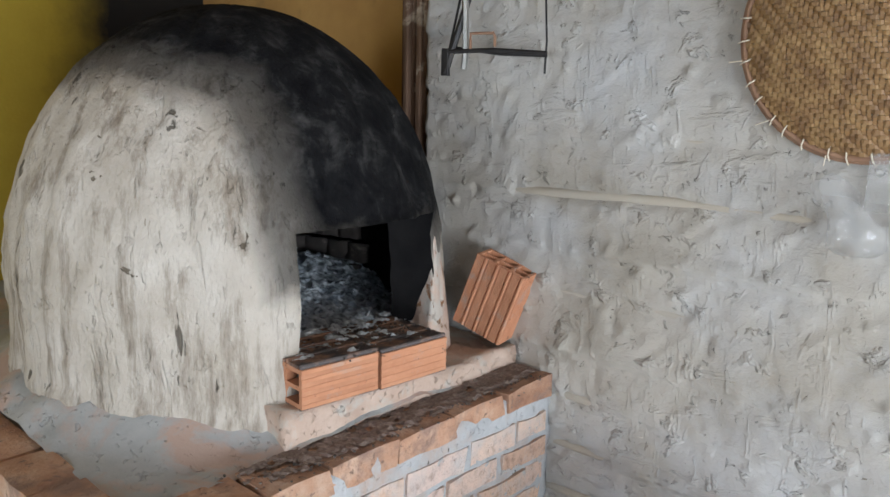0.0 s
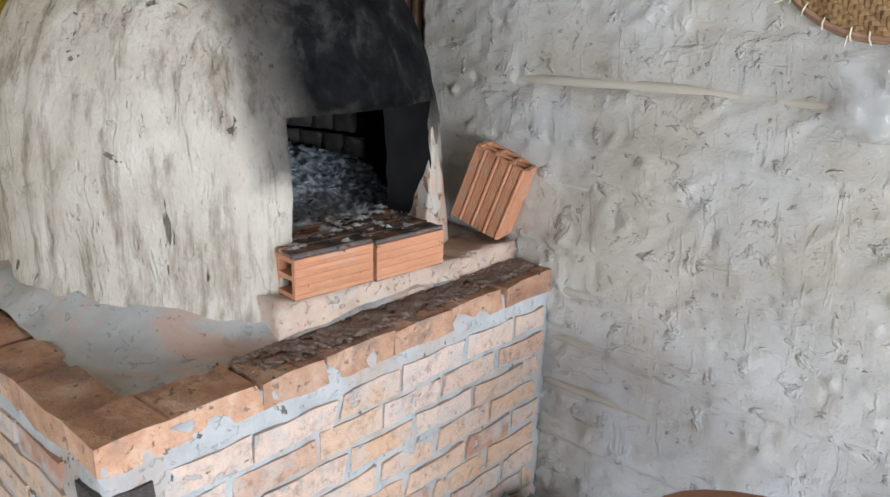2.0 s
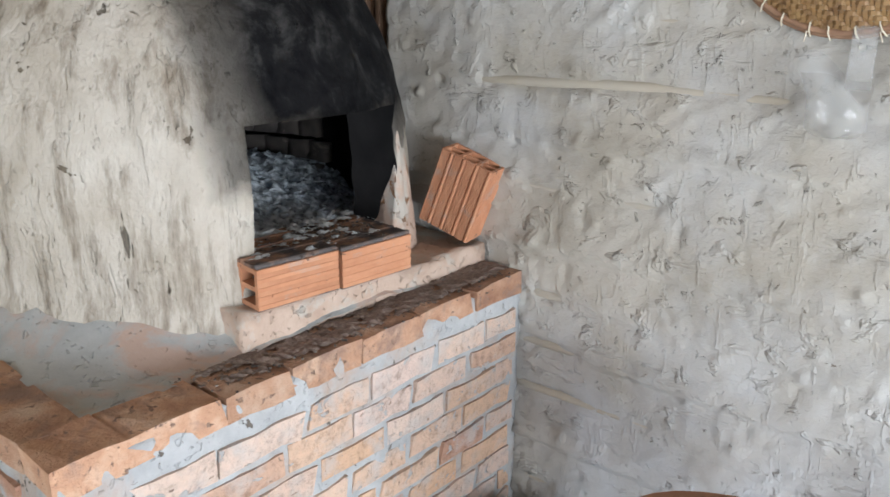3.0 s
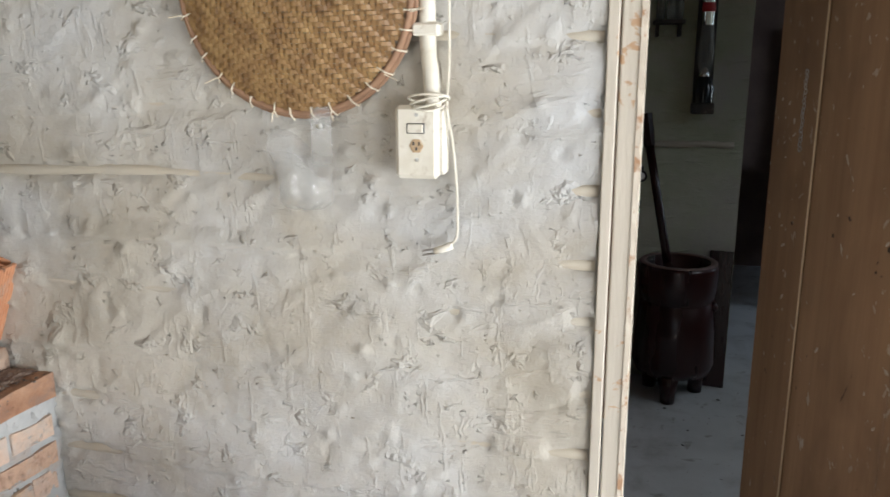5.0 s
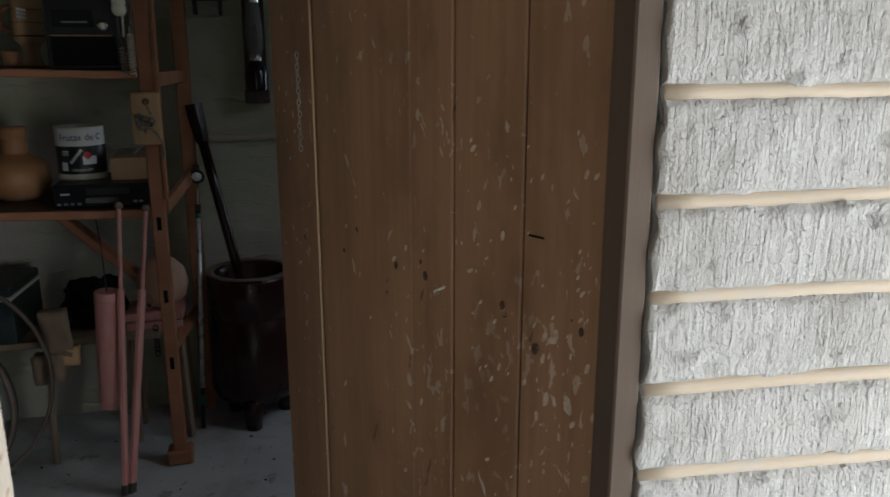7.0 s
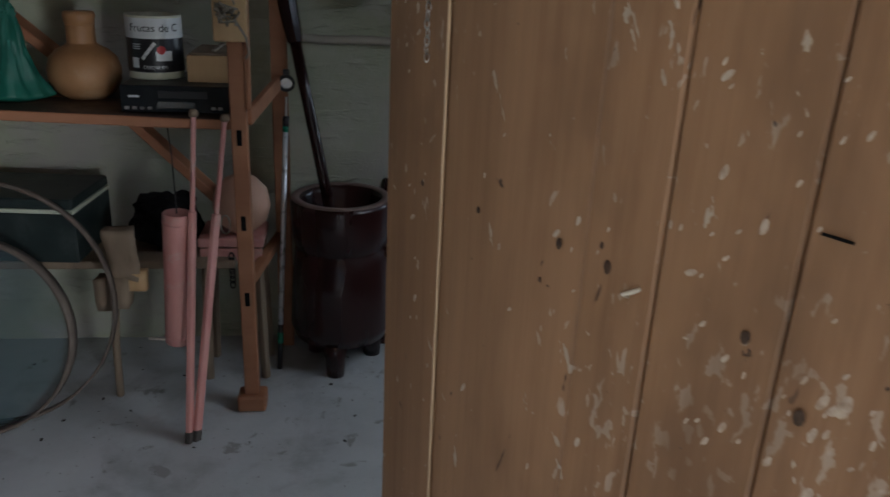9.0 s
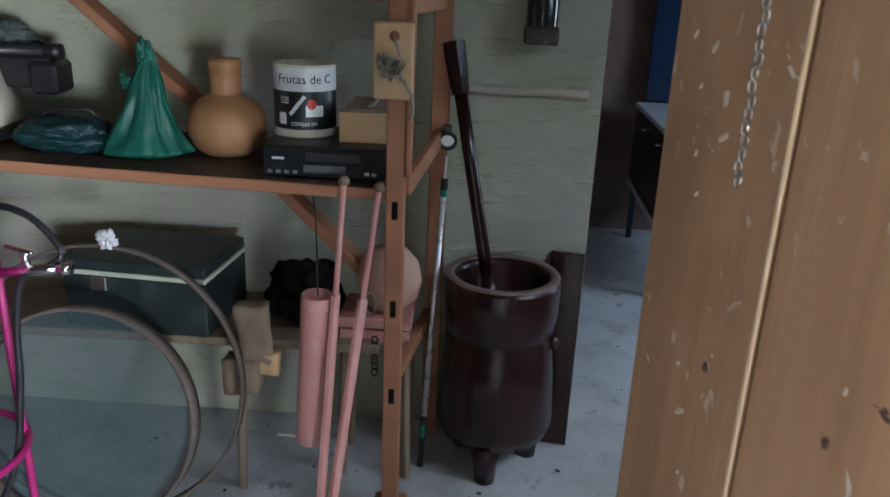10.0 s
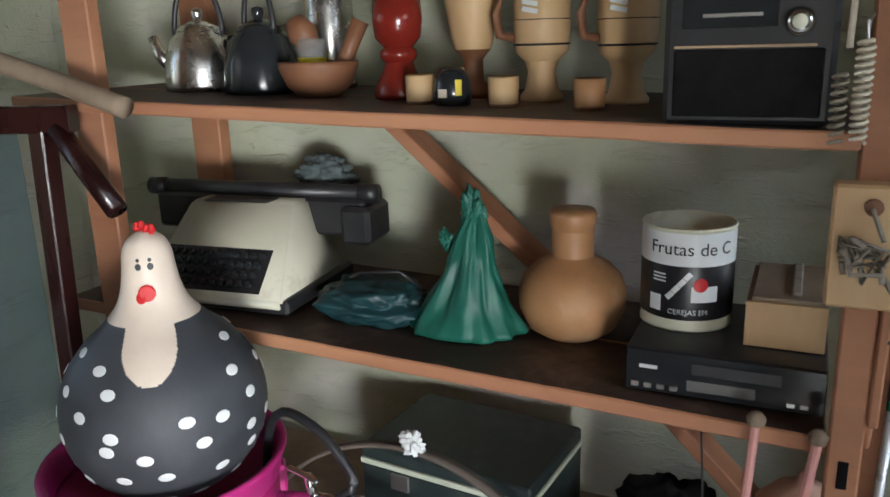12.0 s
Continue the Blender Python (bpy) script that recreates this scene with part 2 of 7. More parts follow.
TEALGLASS = clear_plastic("dusty_teal_glass", (0.05, 0.1, 0.11), 0.1, 0.4)
SMOKEGLASS = clear_plastic("clear_lamp_glass", (0.4, 0.4, 0.38), 0.05, 0.35)
BLUEPANEL = material("dark_blue_gloss_panel", [(0.008, 0.02, 0.05), (0.015, 0.035, 0.08)], 3, 0.12, bump=0.02)
WHITETOP = material("white_enamel_top", [(0.68, 0.7, 0.74), (0.76, 0.78, 0.8)], 5, 0.2, bump=0.02)
STAINEDCLOTH = material("white_cloth_with_rust_stains", [(0.6, 0.57, 0.55), (0.72, 0.7, 0.68)], 6, 0.9, stain=(0.25, 0.12, 0.08), stain_scale=6, stain_at=(0.56, 0.63))


def door_paint():
    """Brown paint with streaks along the boards and pale flaked patches."""
    nt = DOORWOOD.node_tree
    b = nt.nodes["Principled BSDF"]
    old = b.inputs["Base Color"].links[0].from_socket
    g = nt.nodes.new("ShaderNodeTexCoord")
    f = noise_tex(nt, stretched(nt, g.outputs["Object"], 34, 1, 17), 1.6, 3, 0.55, 0.4)
    f2 = noise_tex(nt, g.outputs["Object"], 2.3, 2)
    m = nt.nodes.new("ShaderNodeMath")
    m.operation = "MULTIPLY_ADD"
    nt.links.new(f2, m.inputs[0])
    m.inputs[1].default_value = 0.45
    nt.links.new(f, m.inputs[2])
    far = nt.nodes.new("ShaderNodeVectorMath")
    far.operation = "DISTANCE"
    nt.links.new(stretched(nt, g.outputs["Object"], 1, 0, 0.7), far.inputs[0])
    far.inputs[1].default_value = (-0.13, 0.0, 0.68)
    worn = nt.nodes.new("ShaderNodeMapRange")
    nt.links.new(far.outputs["Value"], worn.inputs[0])
    worn.inputs[1].default_value, worn.inputs[2].default_value = 0.05, 0.4
    worn.inputs[3].default_value, worn.inputs[4].default_value = 0.055, -0.02
    su = nt.nodes.new("ShaderNodeMath")
    nt.links.new(m.outputs[0], su.inputs[0])
    nt.links.new(worn.outputs[0], su.inputs[1])
    mask = ramp(nt, su.outputs[0], [(0.885, (0, 0, 0)), (0.915, (0.75, 0.75, 0.75))])
    col = mixed(nt, mask, old, (0.42, 0.34, 0.27))
    streak = noise_tex(nt, stretched(nt, g.outputs["Object"], 40, 40, 1.2), 1.0, 6, 0.7)
    tone = ramp(nt, streak, [(0.3, (0.82, 0.79, 0.76)), (0.55, (1, 1, 1)), (0.8, (1.12, 1.1, 1.06))])
    col = mixed(nt, 1.0, col, tone, "MULTIPLY")
    knots = noise_tex(nt, stretched(nt, g.outputs["Object"], 30, 1, 16), 1.0, 2, 0.5)
    dark = ramp(nt, knots, [(0.235, (1, 1, 1)), (0.26, (0, 0, 0))])
    nt.links.new(mixed(nt, dark, col, (0.05, 0.025, 0.015)), b.inputs["Base Color"])
    b1 = nt.nodes.new("ShaderNodeBump")
    b1.inputs["Strength"].default_value, b1.inputs["Distance"].default_value = 0.25, 0.0015
    nt.links.new(noise_tex(nt, stretched(nt, g.outputs["Object"], 90, 90, 3), 1.0, 5, 0.6), b1.inputs["Height"])
    nt.links.new(b1.outputs[0], b.inputs["Normal"])


door_paint()


def oven_soot():
    """Lime-washed clay, with the soot that the fire has drawn up from the mouth over the dome."""
    nt = OVEN.node_tree
    b = nt.nodes["Principled BSDF"]
    old = b.inputs["Base Color"].links[0].from_socket
    g = nt.nodes.new("ShaderNodeTexCoord")
    xyz = nt.nodes.new("ShaderNodeSeparateXYZ")
    nt.links.new(g.outputs["Object"], xyz.inputs[0])
    wob = noise_tex(nt, g.outputs["Object"], 9, 5, 0.6)
    wob2 = noise_tex(nt, stretched(nt, g.outputs["Object"], 14, 14, 2.2), 2.0, 6, 0.7)

    def op(kind, a, c, d=None):
        n = nt.nodes.new("ShaderNodeMath")
        n.operation = kind
        for sock, v in zip(n.inputs, (a, c, d)):
            if v is None:
                continue
            if isinstance(v, (int, float)):
                sock.default_value = v
            else:
                nt.links.new(v, sock)
        return n.outputs[0]

    w = op("MULTIPLY", op("SUBTRACT", wob, 0.5), 0.16)
    beside = op("MULTIPLY_ADD", xyz.outputs["Y"], 1.0, 0.185)  # past the left side of the mouth
    above = op("ADD", op("SUBTRACT", xyz.outputs["Z"], 0.24), w)
    first = op("MINIMUM", op("ADD", beside, op("MULTIPLY", w, 0.35)), above)
    crown = op("ADD", op("MULTIPLY_ADD", xyz.outputs["Y"], 0.33, op("SUBTRACT", xyz.outputs["Z"], 0.45)), op("MULTIPLY", w, 0.6))
    f = op("MAXIMUM", first, crown)
    mask = ramp(nt, op("MULTIPLY_ADD", f, 4.0, 0.4), [(0.25, (0, 0, 0)), (0.42, (0.72, 0.72, 0.72)), (0.75, (1, 1, 1))])
    streak = ramp(nt, wob2, [(0.33, (0.35, 0.3, 0.25)), (0.5, (1, 1, 1))])
    col = mixed(nt, 0.75, old, mixed(nt, 1.0, old, streak, "MULTIPLY"))
    patchy = noise_tex(nt, g.outputs["Object"], 16, 7, 0.7, 0.4)
    sootcol = ramp(nt, patchy, [(0.36, (0.002, 0.002, 0.003)), (0.52, (0.009, 0.009, 0.0095)), (0.64, (0.035, 0.034, 0.033)), (0.76, (0.08, 0.077, 0.073))])
    nt.links.new(mixed(nt, mask, col, sootcol), b.inputs["Base Color"])



def wall_soot():
    """The soot that smoke has left on the yellow wall behind the oven."""
    nt = YELLOW.node_tree
    b = nt.nodes["Principled BSDF"]
    old = b.inputs["Base Color"].links[0].from_socket
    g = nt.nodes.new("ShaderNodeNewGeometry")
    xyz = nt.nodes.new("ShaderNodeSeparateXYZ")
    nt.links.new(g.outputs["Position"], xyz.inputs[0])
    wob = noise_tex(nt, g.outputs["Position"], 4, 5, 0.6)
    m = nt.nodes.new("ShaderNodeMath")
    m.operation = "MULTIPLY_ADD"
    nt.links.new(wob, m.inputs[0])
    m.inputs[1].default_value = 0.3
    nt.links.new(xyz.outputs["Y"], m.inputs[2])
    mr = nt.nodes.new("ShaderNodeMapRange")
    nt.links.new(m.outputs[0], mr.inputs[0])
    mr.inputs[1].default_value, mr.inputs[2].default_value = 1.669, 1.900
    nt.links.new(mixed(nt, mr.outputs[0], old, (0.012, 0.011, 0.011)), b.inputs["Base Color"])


wall_soot()


# ---- building helpers ----


def part(name, bm, mat, parent=None, label="", smooth=False):
    me = bpy.data.meshes.new(name)
    if smooth:
        for f in bm.faces:
            f.smooth = True
    bm.to_mesh(me)
    bm.free()
    if mat:
        for m in mat if isinstance(mat, (list, tuple)) else [mat]:
            me.materials.append(m)
    ob = new(name, me)
    if parent:
        ob.parent = parent
    if label:
        ob["label"] = label
    return ob


def root(name, loc, label, category, group="", rz=0.0, rx=0.0, ry=0.0):
    ob = new(name)
    ob.empty_display_size = 0.05
    ob.matrix_basis = pose(*loc, rx, ry, rz)
    return tagged(ob, label, category, group)


def box(x0, y0, z0, x1, y1, z1, bevel=0.0, bm=None):
    bm2 = bmesh.new()
    bmesh.ops.create_cube(bm2, size=1.0)
    for v in bm2.verts:
        v.co = Vector((x0 + (v.co.x + 0.5) * (x1 - x0), y0 + (v.co.y + 0.5) * (y1 - y0), z0 + (v.co.z + 0.5) * (z1 - z0)))
    if bevel:
        bmesh.ops.bevel(bm2, geom=bm2.edges[:], offset=bevel, segments=1, affect="EDGES")
    return merged(bm, bm2)


def merged(bm, bm2, m=None):
    if m is not None:
        bm2.transform(m)
    if bm is None:
        return bm2
    me = bpy.data.meshes.new("tmp")
    bm2.to_mesh(me)
    bm2.free()
    bm.from_mesh(me)
    bpy.data.meshes.remove(me)
    return bm


def lathe(profile, seg=32, bm=None, m=None):
    """A body turned round z; profile: (radius, height) pairs."""
    b = bmesh.new()
    rings = []
    for r, z in profile:
        if r < 1e-5:
            rings.append([b.verts.new((0, 0, z))])
        else:
            rings.append([b.verts.new((r * math.cos(a), r * math.sin(a), z)) for a in (2 * math.pi * k / seg for k in range(seg))])
    for p, q in zip(rings, rings[1:]):
        for k in range(seg):
            quad = [p[k % len(p)], p[(k + 1) % len(p)], q[(k + 1) % len(q)], q[k % len(q)]]
            quad = list(dict.fromkeys(quad))
            if len(quad) > 2:
                b.faces.new(quad)
    bmesh.ops.recalc_face_normals(b, faces=b.faces[:])
    return merged(bm, b, m)


def tube(points, radius, seg=8, bm=None, closed=False, taper=1.0):
    """A round bar along a line of points."""
    b = bmesh.new()
    pts = [Vector(p) for p in points]
    n = len(pts)
    rings = []
    up = Vector((0.13, 0.21, 0.97))
    for i, p in enumerate(pts):
        d = (pts[(i + 1) % n] - pts[i - 1]) if closed else (pts[min(n - 1, i + 1)] - pts[max(0, i - 1)])
        d.normalize()
        u = d.cross(up)
        if u.length < 1e-3:
            u = d.cross(Vector((1, 0, 0)))
        u.normalize()
        w = d.cross(u)
        r = radius * (1 + (taper - 1) * i / max(1, n - 1))
        rings.append([b.verts.new(p + r * (math.cos(a) * u + math.sin(a) * w)) for a in (2 * math.pi * k / seg for k in range(seg))])
    pairs = list(zip(rings, rings[1:])) + ([(rings[-1], rings[0])] if closed else [])
    for p, q in pairs:
        for k in range(seg):
            b.faces.new((p[k], p[(k + 1) % seg], q[(k + 1) % seg], q[k]))
    if not closed:
        b.faces.new(rings[0])
        b.faces.new(rings[-1][::-1])
    bmesh.ops.recalc_face_normals(b, faces=b.faces[:])
    return merged(bm, b)


def spline(points, n=6):
    """More points on a smooth line through those given."""
    p = [Vector(c) for c in points]
    out = []
    for i in range(len(p) - 1):
        a, b, c, d = p[max(0, i - 1)], p[i], p[i + 1], p[min(len(p) - 1, i + 2)]
        for k in range(n):
            t = k / n
            out.append(0.5 * ((2 * b) + (c - a) * t + (2 * a - 5 * b + 4 * c - d) * t * t + (3 * b - a - 3 * c + d) * t ** 3))
    return out + [p[-1]]


def structure(name, bm, mat, label, smooth=False):
    return tagged(part(name, bm, mat, None, "", smooth), label, name.split("_")[0], kind="structure")


# ---- the large structure ----
W, T = 1.9, 0.16  # the mud wall between porch and store room: its face and its thickness
DL, DR, DH = 0.0, 0.862, 2.08  # the doorway in it
BACK = 4.19  # face of the store room's back wall
LATHS = [0.23 + 0.1315 * k for k in range(19)]
LATHS_WEST = [0.24, 0.37, 0.5, 0.63, 0.755, 0.88, 1.02, 1.126, 1.258, 1.39, 1.515, 1.65, 1.78, 1.91, 2.04, 2.17, 2.3, 2.43, 2.55]  # on the oven's side of the doorway


def mud_face(x, z, seed, bare):
    """How far the plaster stands out at a place of the wall: lumps, smears, and grooves along the laths."""
    p = Vector((x * 1.0, seed, z))
    lump = noise.fractal(p * 6.5, 1.0, 2.0, 3) * (0.006 if bare < 0 else 0.004)
    fine = noise.fractal(Vector((x * 30, seed, z * 38)), 0.9, 2.0, 2) * 0.0014
    u, w_ = x * 0.8 + z * 0.6, z * 0.8 - x * 0.6
    clod = max(0.0, 1 - abs(x - -1.168) / 0.07) * 0.016 * abs(noise.fractal(Vector((x * 30, seed, z * 30)), 0.7, 2.1, 3)) if bare < 0 and z < 0.95 else 0.0
    smear = max(0.0, noise.noise(Vector((u * 9, seed + 3, w_ * 34))) - 0.12) * (0.006 if bare < 0 else 0.002)
    u2, w2 = x * 0.7 - z * 0.7, z * 0.7 + x * 0.7
    smear += max(0.0, noise.noise(Vector((u2 * 10, seed + 5, w2 * 30))) - 0.3) * (0.005 if bare < 0 else 0.003)
    crumb = max(0.0, noise.noise(Vector((x * 36, seed + 7, z * 36))) - 0.46) * 0.032
    pit = max(0.0, noise.noise(Vector((x * 26, seed + 9, z * 30))) - 0.5) * -0.03
    crumb += pit
    h = lump + fine + smear + crumb + clod
    for k, zl in enumerate(LATHS_WEST if bare < 0 else LATHS):
        zc = zl + 0.011 * noise.noise(Vector((x * 1.7, k * 3.1, seed)))
        d = abs(z - zc)
        if d < 0.05:
            end = 0.7 * max(0.0, 1 - abs(x) / 0.09) + (0.75 * max(0.0, 1 - abs(x - -1.117) / 0.22) if z < 0.85 else 0.0) if bare < 0 else 0.0
            open_here = bare + end + (0.2 * max(0.0, min(1.0, (z - 0.95) / 0.2)) if bare < 0 else 0.0) + 0.9 * noise.noise(Vector((x * (1.5 if bare < 0 else 3.2), k * 5.7, seed + 1)))
            if open_here > 0:
                half = (0.011 if bare < 0 else 0.0065) + 0.006 * noise.noise(Vector((x * 30, k, seed))) + (0.005 * noise.noise(Vector((x * 9, k, seed + 4))) if bare > 0 else 0.0)
                h += -0.012 * min(1, open_here * 2.5) * max(0.0, min(1.0, (half + 0.006 - d) / 0.006))
            elif bare < 0 and -0.015 < z - zc < 0.035:
                h += 0.013 * min(1.0, (z - zc + 0.015) / 0.006) * min(1.0, (0.035 - z + zc) / 0.03) * max(0.0, 0.55 + noise.noise(Vector((x * 1.3, k * 2.2, seed + 6))))
            h += 0.004 * (d / 0.05) - 0.004
    return h + 0.004


def mud_wall(name, x0, x1, z0, z1, step, seed, bare, label, ragged=0.0, ragged_right=0.0, mats=None):
    nx, nz = int((x1 - x0) / step) + 1, int((z1 - z0) / step) + 1
    bm = bmesh.new()
    rows = []
    for j in range(nz + 1):
        z = z0 + (z1 - z0) * j / nz
        row = []
        for i in range(nx + 1):
            x = x0 + (x1 - x0) * i / nx
            if i == 0 and ragged:
                x += ragged * noise.noise(Vector((z * 22, seed, 0)))
            if i == nx and ragged_right:
                x += ragged_right * noise.noise(Vector((z * 22, seed, 0)))
            row.append(bm.verts.new((x, W - mud_face(x, z, seed, bare), z)))
        rows.append(row)
    for j in range(nz):
        for i in range(nx):
            f = bm.faces.new((rows[j][i], rows[j][i + 1], rows[j + 1][i + 1], rows[j + 1][i]))
            f.smooth = True
    back = {}
    rim = [r for r in rows[0]] + [rows[j][-1] for j in range(1, nz + 1)] + [v for v in reversed(rows[-1][:-1])] + [rows[j][0] for j in range(nz - 1, 0, -1)]
    for v in rim:
        back[v] = bm.verts.new((v.co.x, W + T, v.co.z))
    for a, b in zip(rim, rim[1:] + rim[:1]):
        bm.faces.new((a, back[a], back[b], b))
    bm.faces.new([back[v] for v in rim])
    bmesh.ops.recalc_face_normals(bm, faces=bm.faces[:])
    ob = structure(name, bm, mats[0] if mats else MUD, label)
    for k, zl in enumerate(LATHS_WEST if bare < 0 else LATHS):
        if not z0 < zl < z1:
            continue
        n = max(4, int((x1 - x0) / 0.05))
        pts = []
        for i in range(n + 1):
            x = x0 + 0.004 + (x1 - x0 - 0.008) * i / n
            pts.append((x, W + (0.014 if bare < 0 else 0.0135) - 0.004 * noise.noise(Vector((x * 2.1, k * 2.0, seed))), zl + 0.011 * noise.noise(Vector((x * 1.7, k * 3.1, seed)))))
        lath = part("lath", tube(pts, 0.0125 + 0.002 * noise.noise(Vector((k, seed, 0))), 8), mats[1] if mats else LATH, ob, smooth=True)
    return ob


def crisp(mat, scale, stretch, depth, dirt, dirt_at, rough_scale=70.0):
    """Sharp ridges, smears and pits on a plastered face, with dirt in the crevices."""
    nt = mat.node_tree
    b = nt.nodes["Principled BSDF"]
    g = nt.nodes.new("ShaderNodeNewGeometry")
    v = stretched(nt, g.outputs["Position"], *stretch)
    n = nt.nodes.new("ShaderNodeTexNoise")
    n.noise_type = "RIDGED_MULTIFRACTAL"
    n.inputs["Scale"].default_value, n.inputs["Detail"].default_value, n.inputs["Roughness"].default_value = scale, 5.0, 0.55
    n.inputs["Distortion"].default_value = 0.5
    nt.links.new(v, n.inputs["Vector"])
    b1 = nt.nodes.new("ShaderNodeBump")
    b1.inputs["Strength"].default_value, b1.inputs["Distance"].default_value = 0.8, depth
    nt.links.new(n.outputs["Fac"], b1.inputs["Height"])
    old = b.inputs["Normal"].links[0].from_node
    nt.links.new(b1.outputs[0], old.inputs["Normal"])
    pits = noise_tex(nt, v, scale * 2.3, 6, 0.65, 0.8)
    mask = ramp(nt, pits, [(dirt_at - 0.05, (1, 1, 1)), (dirt_at, (0, 0, 0))])
    nt.links.new(mixed(nt, mask, b.inputs["Base Color"].links[0].from_socket, dirt), b.inputs["Base Color"])


def marks(mat, layers, space="Position"):
    """Layers of sharp-edged marks: turn, scales, thresholds, height (down: minus) and colour of each."""
    nt = mat.node_tree
    b = nt.nodes["Principled BSDF"]
    if space == "Position":
        v0 = nt.nodes.new("ShaderNodeNewGeometry").outputs["Position"]
    else:
        v0 = nt.nodes.new("ShaderNodeTexCoord").outputs["Object"]
    for k, (turn, scales, lo, hi, depth, colour) in enumerate(layers):
        mp = nt.nodes.new("ShaderNodeMapping")
        mp.inputs["Rotation"].default_value = (0, radians(turn), 0)
        mp.inputs["Location"].default_value = (3.7 * k, 1.3 * k, 2.1 * k)
        nt.links.new(v0, mp.inputs["Vector"])
        f = noise_tex(nt, stretched(nt, mp.outputs[0], *scales), 1.0, 4.0, 0.6, 0.35)
        mask = ramp(nt, f, [(lo, (0, 0, 0)), (hi, (1, 1, 1))])
        bp = nt.nodes.new("ShaderNodeBump")
        bp.invert = depth < 0
        bp.inputs["Strength"].default_value, bp.inputs["Distance"].default_value = 1.0, abs(depth)
        nt.links.new(mask, bp.inputs["Height"])
        nt.links.new(b.inputs["Normal"].links[0].from_socket, bp.inputs["Normal"])
        nt.links.new(bp.outputs[0], b.inputs["Normal"])
        if colour:
            nt.links.new(mixed(nt, mask, b.inputs["Base Color"].links[0].from_socket, colour), b.inputs["Base Color"])


crisp(MUD, 9.0, (1, 1, 1.5), 0.0008, (0.3, 0.265, 0.21), 0.235)
crisp(OVEN, 10.0, (1.6, 1.6, 0.55), 0.004, (0.25, 0.21, 0.16), 0.31)
crisp(GREENWALL, 6.0, (1, 1, 2.2), 0.006, (0.27, 0.25, 0.2), 0.29)
crisp(MORTAR, 20.0, (1, 1, 1), 0.005, (0.2, 0.17, 0.15), 0.34)
crisp(SLABCEM, 9.0, (1, 1, 1), 0.005, (0.25, 0.23, 0.2), 0.29)
crisp(CLAY, 16.0, (1, 1, 1), 0.006, (0.28, 0.2, 0.15), 0.26)
MUDLIME = material("whitish_brushed_mud", [(0.36, 0.35, 0.32), (0.44, 0.435, 0.41), (0.49, 0.485, 0.465)], 6, 0.92, bump=0.4, fine=70, stain=(0.42, 0.4, 0.36), stain_scale=3, stain_at=(0.54, 0.7), bump_scale=0.005, world_space=True)
marks(MUDLIME, [(0, (95, 95, 6), 0.4, 0.62, 0.0022, None), (12, (60, 60, 9), 0.6, 0.64, -0.002, None), (0, (55, 55, 70), 0.66, 0.7, 0.003, None), (0, (30, 30, 34), 0.7, 0.72, -0.004, (0.24, 0.2, 0.16)), (0, (150, 150, 150), 0.3, 0.7, 0.002, None)])
marks(MUD, [(8, (6, 6, 20), 0.6, 0.76, 0.004, None), (62, (8, 8, 24), 0.66, 0.76, 0.002, None), (0, (44, 44, 50), 0.66, 0.74, 0.003, None), (0, (14, 14, 17), 0.6, 0.74, 0.008, None), (0, (34, 34, 38), 0.67, 0.72, 0.0045, None), (4, (52, 52, 9), 0.58, 0.7, 0.0016, None), (70, (11, 11, 34), 0.66, 0.76, 0.002, None), (0, (26, 26, 32), 0.725, 0.745, -0.004, (0.26, 0.22, 0.17)), (0, (120, 120, 120), 0.3, 0.7, 0.0009, None)])
marks(OVEN, [(6, (34, 34, 5), 0.6, 0.64, -0.003, None), (-5, (22, 22, 4), 0.655, 0.68, -0.006, (0.17, 0.15, 0.12)), (80, (28, 28, 3.5), 0.69, 0.7, -0.003, (0.2, 0.17, 0.13)), (0, (60, 60, 26), 0.63, 0.67, 0.0025, None), (0, (130, 130, 90), 0.35, 0.65, 0.0013, None)], "Object")
marks(GREENWALL, [(0, (30, 30, 36), 0.68, 0.74, 0.003, None), (5, (5, 5, 22), 0.56, 0.76, 0.008, None), (-4, (9, 9, 60), 0.6, 0.72, 0.002, None), (0, (110, 110, 110), 0.3, 0.7, 0.0007, None)])
marks(SLABCEM, [(0, (26, 26, 26), 0.62, 0.66, -0.003, None), (0, (55, 55, 55), 0.62, 0.66, 0.003, None)])
marks(CLAY, [(0, (30, 30, 30), 0.62, 0.65, -0.004, None), (0, (60, 60, 60), 0.6, 0.65, 0.003, None)])
marks(MORTAR, [(0, (60, 60, 60), 0.6, 0.64, 0.002, None), (0, (36, 36, 36), 0.66, 0.68, -0.003, (0.14, 0.12, 0.1))])
marks(CEMENT, [(0, (9, 9, 9), 0.62, 0.68, -0.001, (0.3, 0.3, 0.29)), (0, (50, 50, 50), 0.68, 0.7, 0.001, (0.16, 0.15, 0.14))])
oven_soot()
LATH = material("dry_bamboo_lath", [(0.42, 0.37, 0.29), (0.51, 0.46, 0.375)], 10, 0.75, stretch=(0.2, 1, 1), stain=(0.45, 0.41, 0.34), stain_scale=6, stain_at=(0.45, 0.6), world_space=True)
LATHCREAM = material("cream_bamboo_lath", [(0.45, 0.37, 0.275), (0.53, 0.45, 0.345)], 10, 0.75, stretch=(0.15, 1, 1), stain=(0.46, 0.41, 0.34), stain_scale=9, stain_at=(0.55, 0.66), world_space=True, bump=0.5)
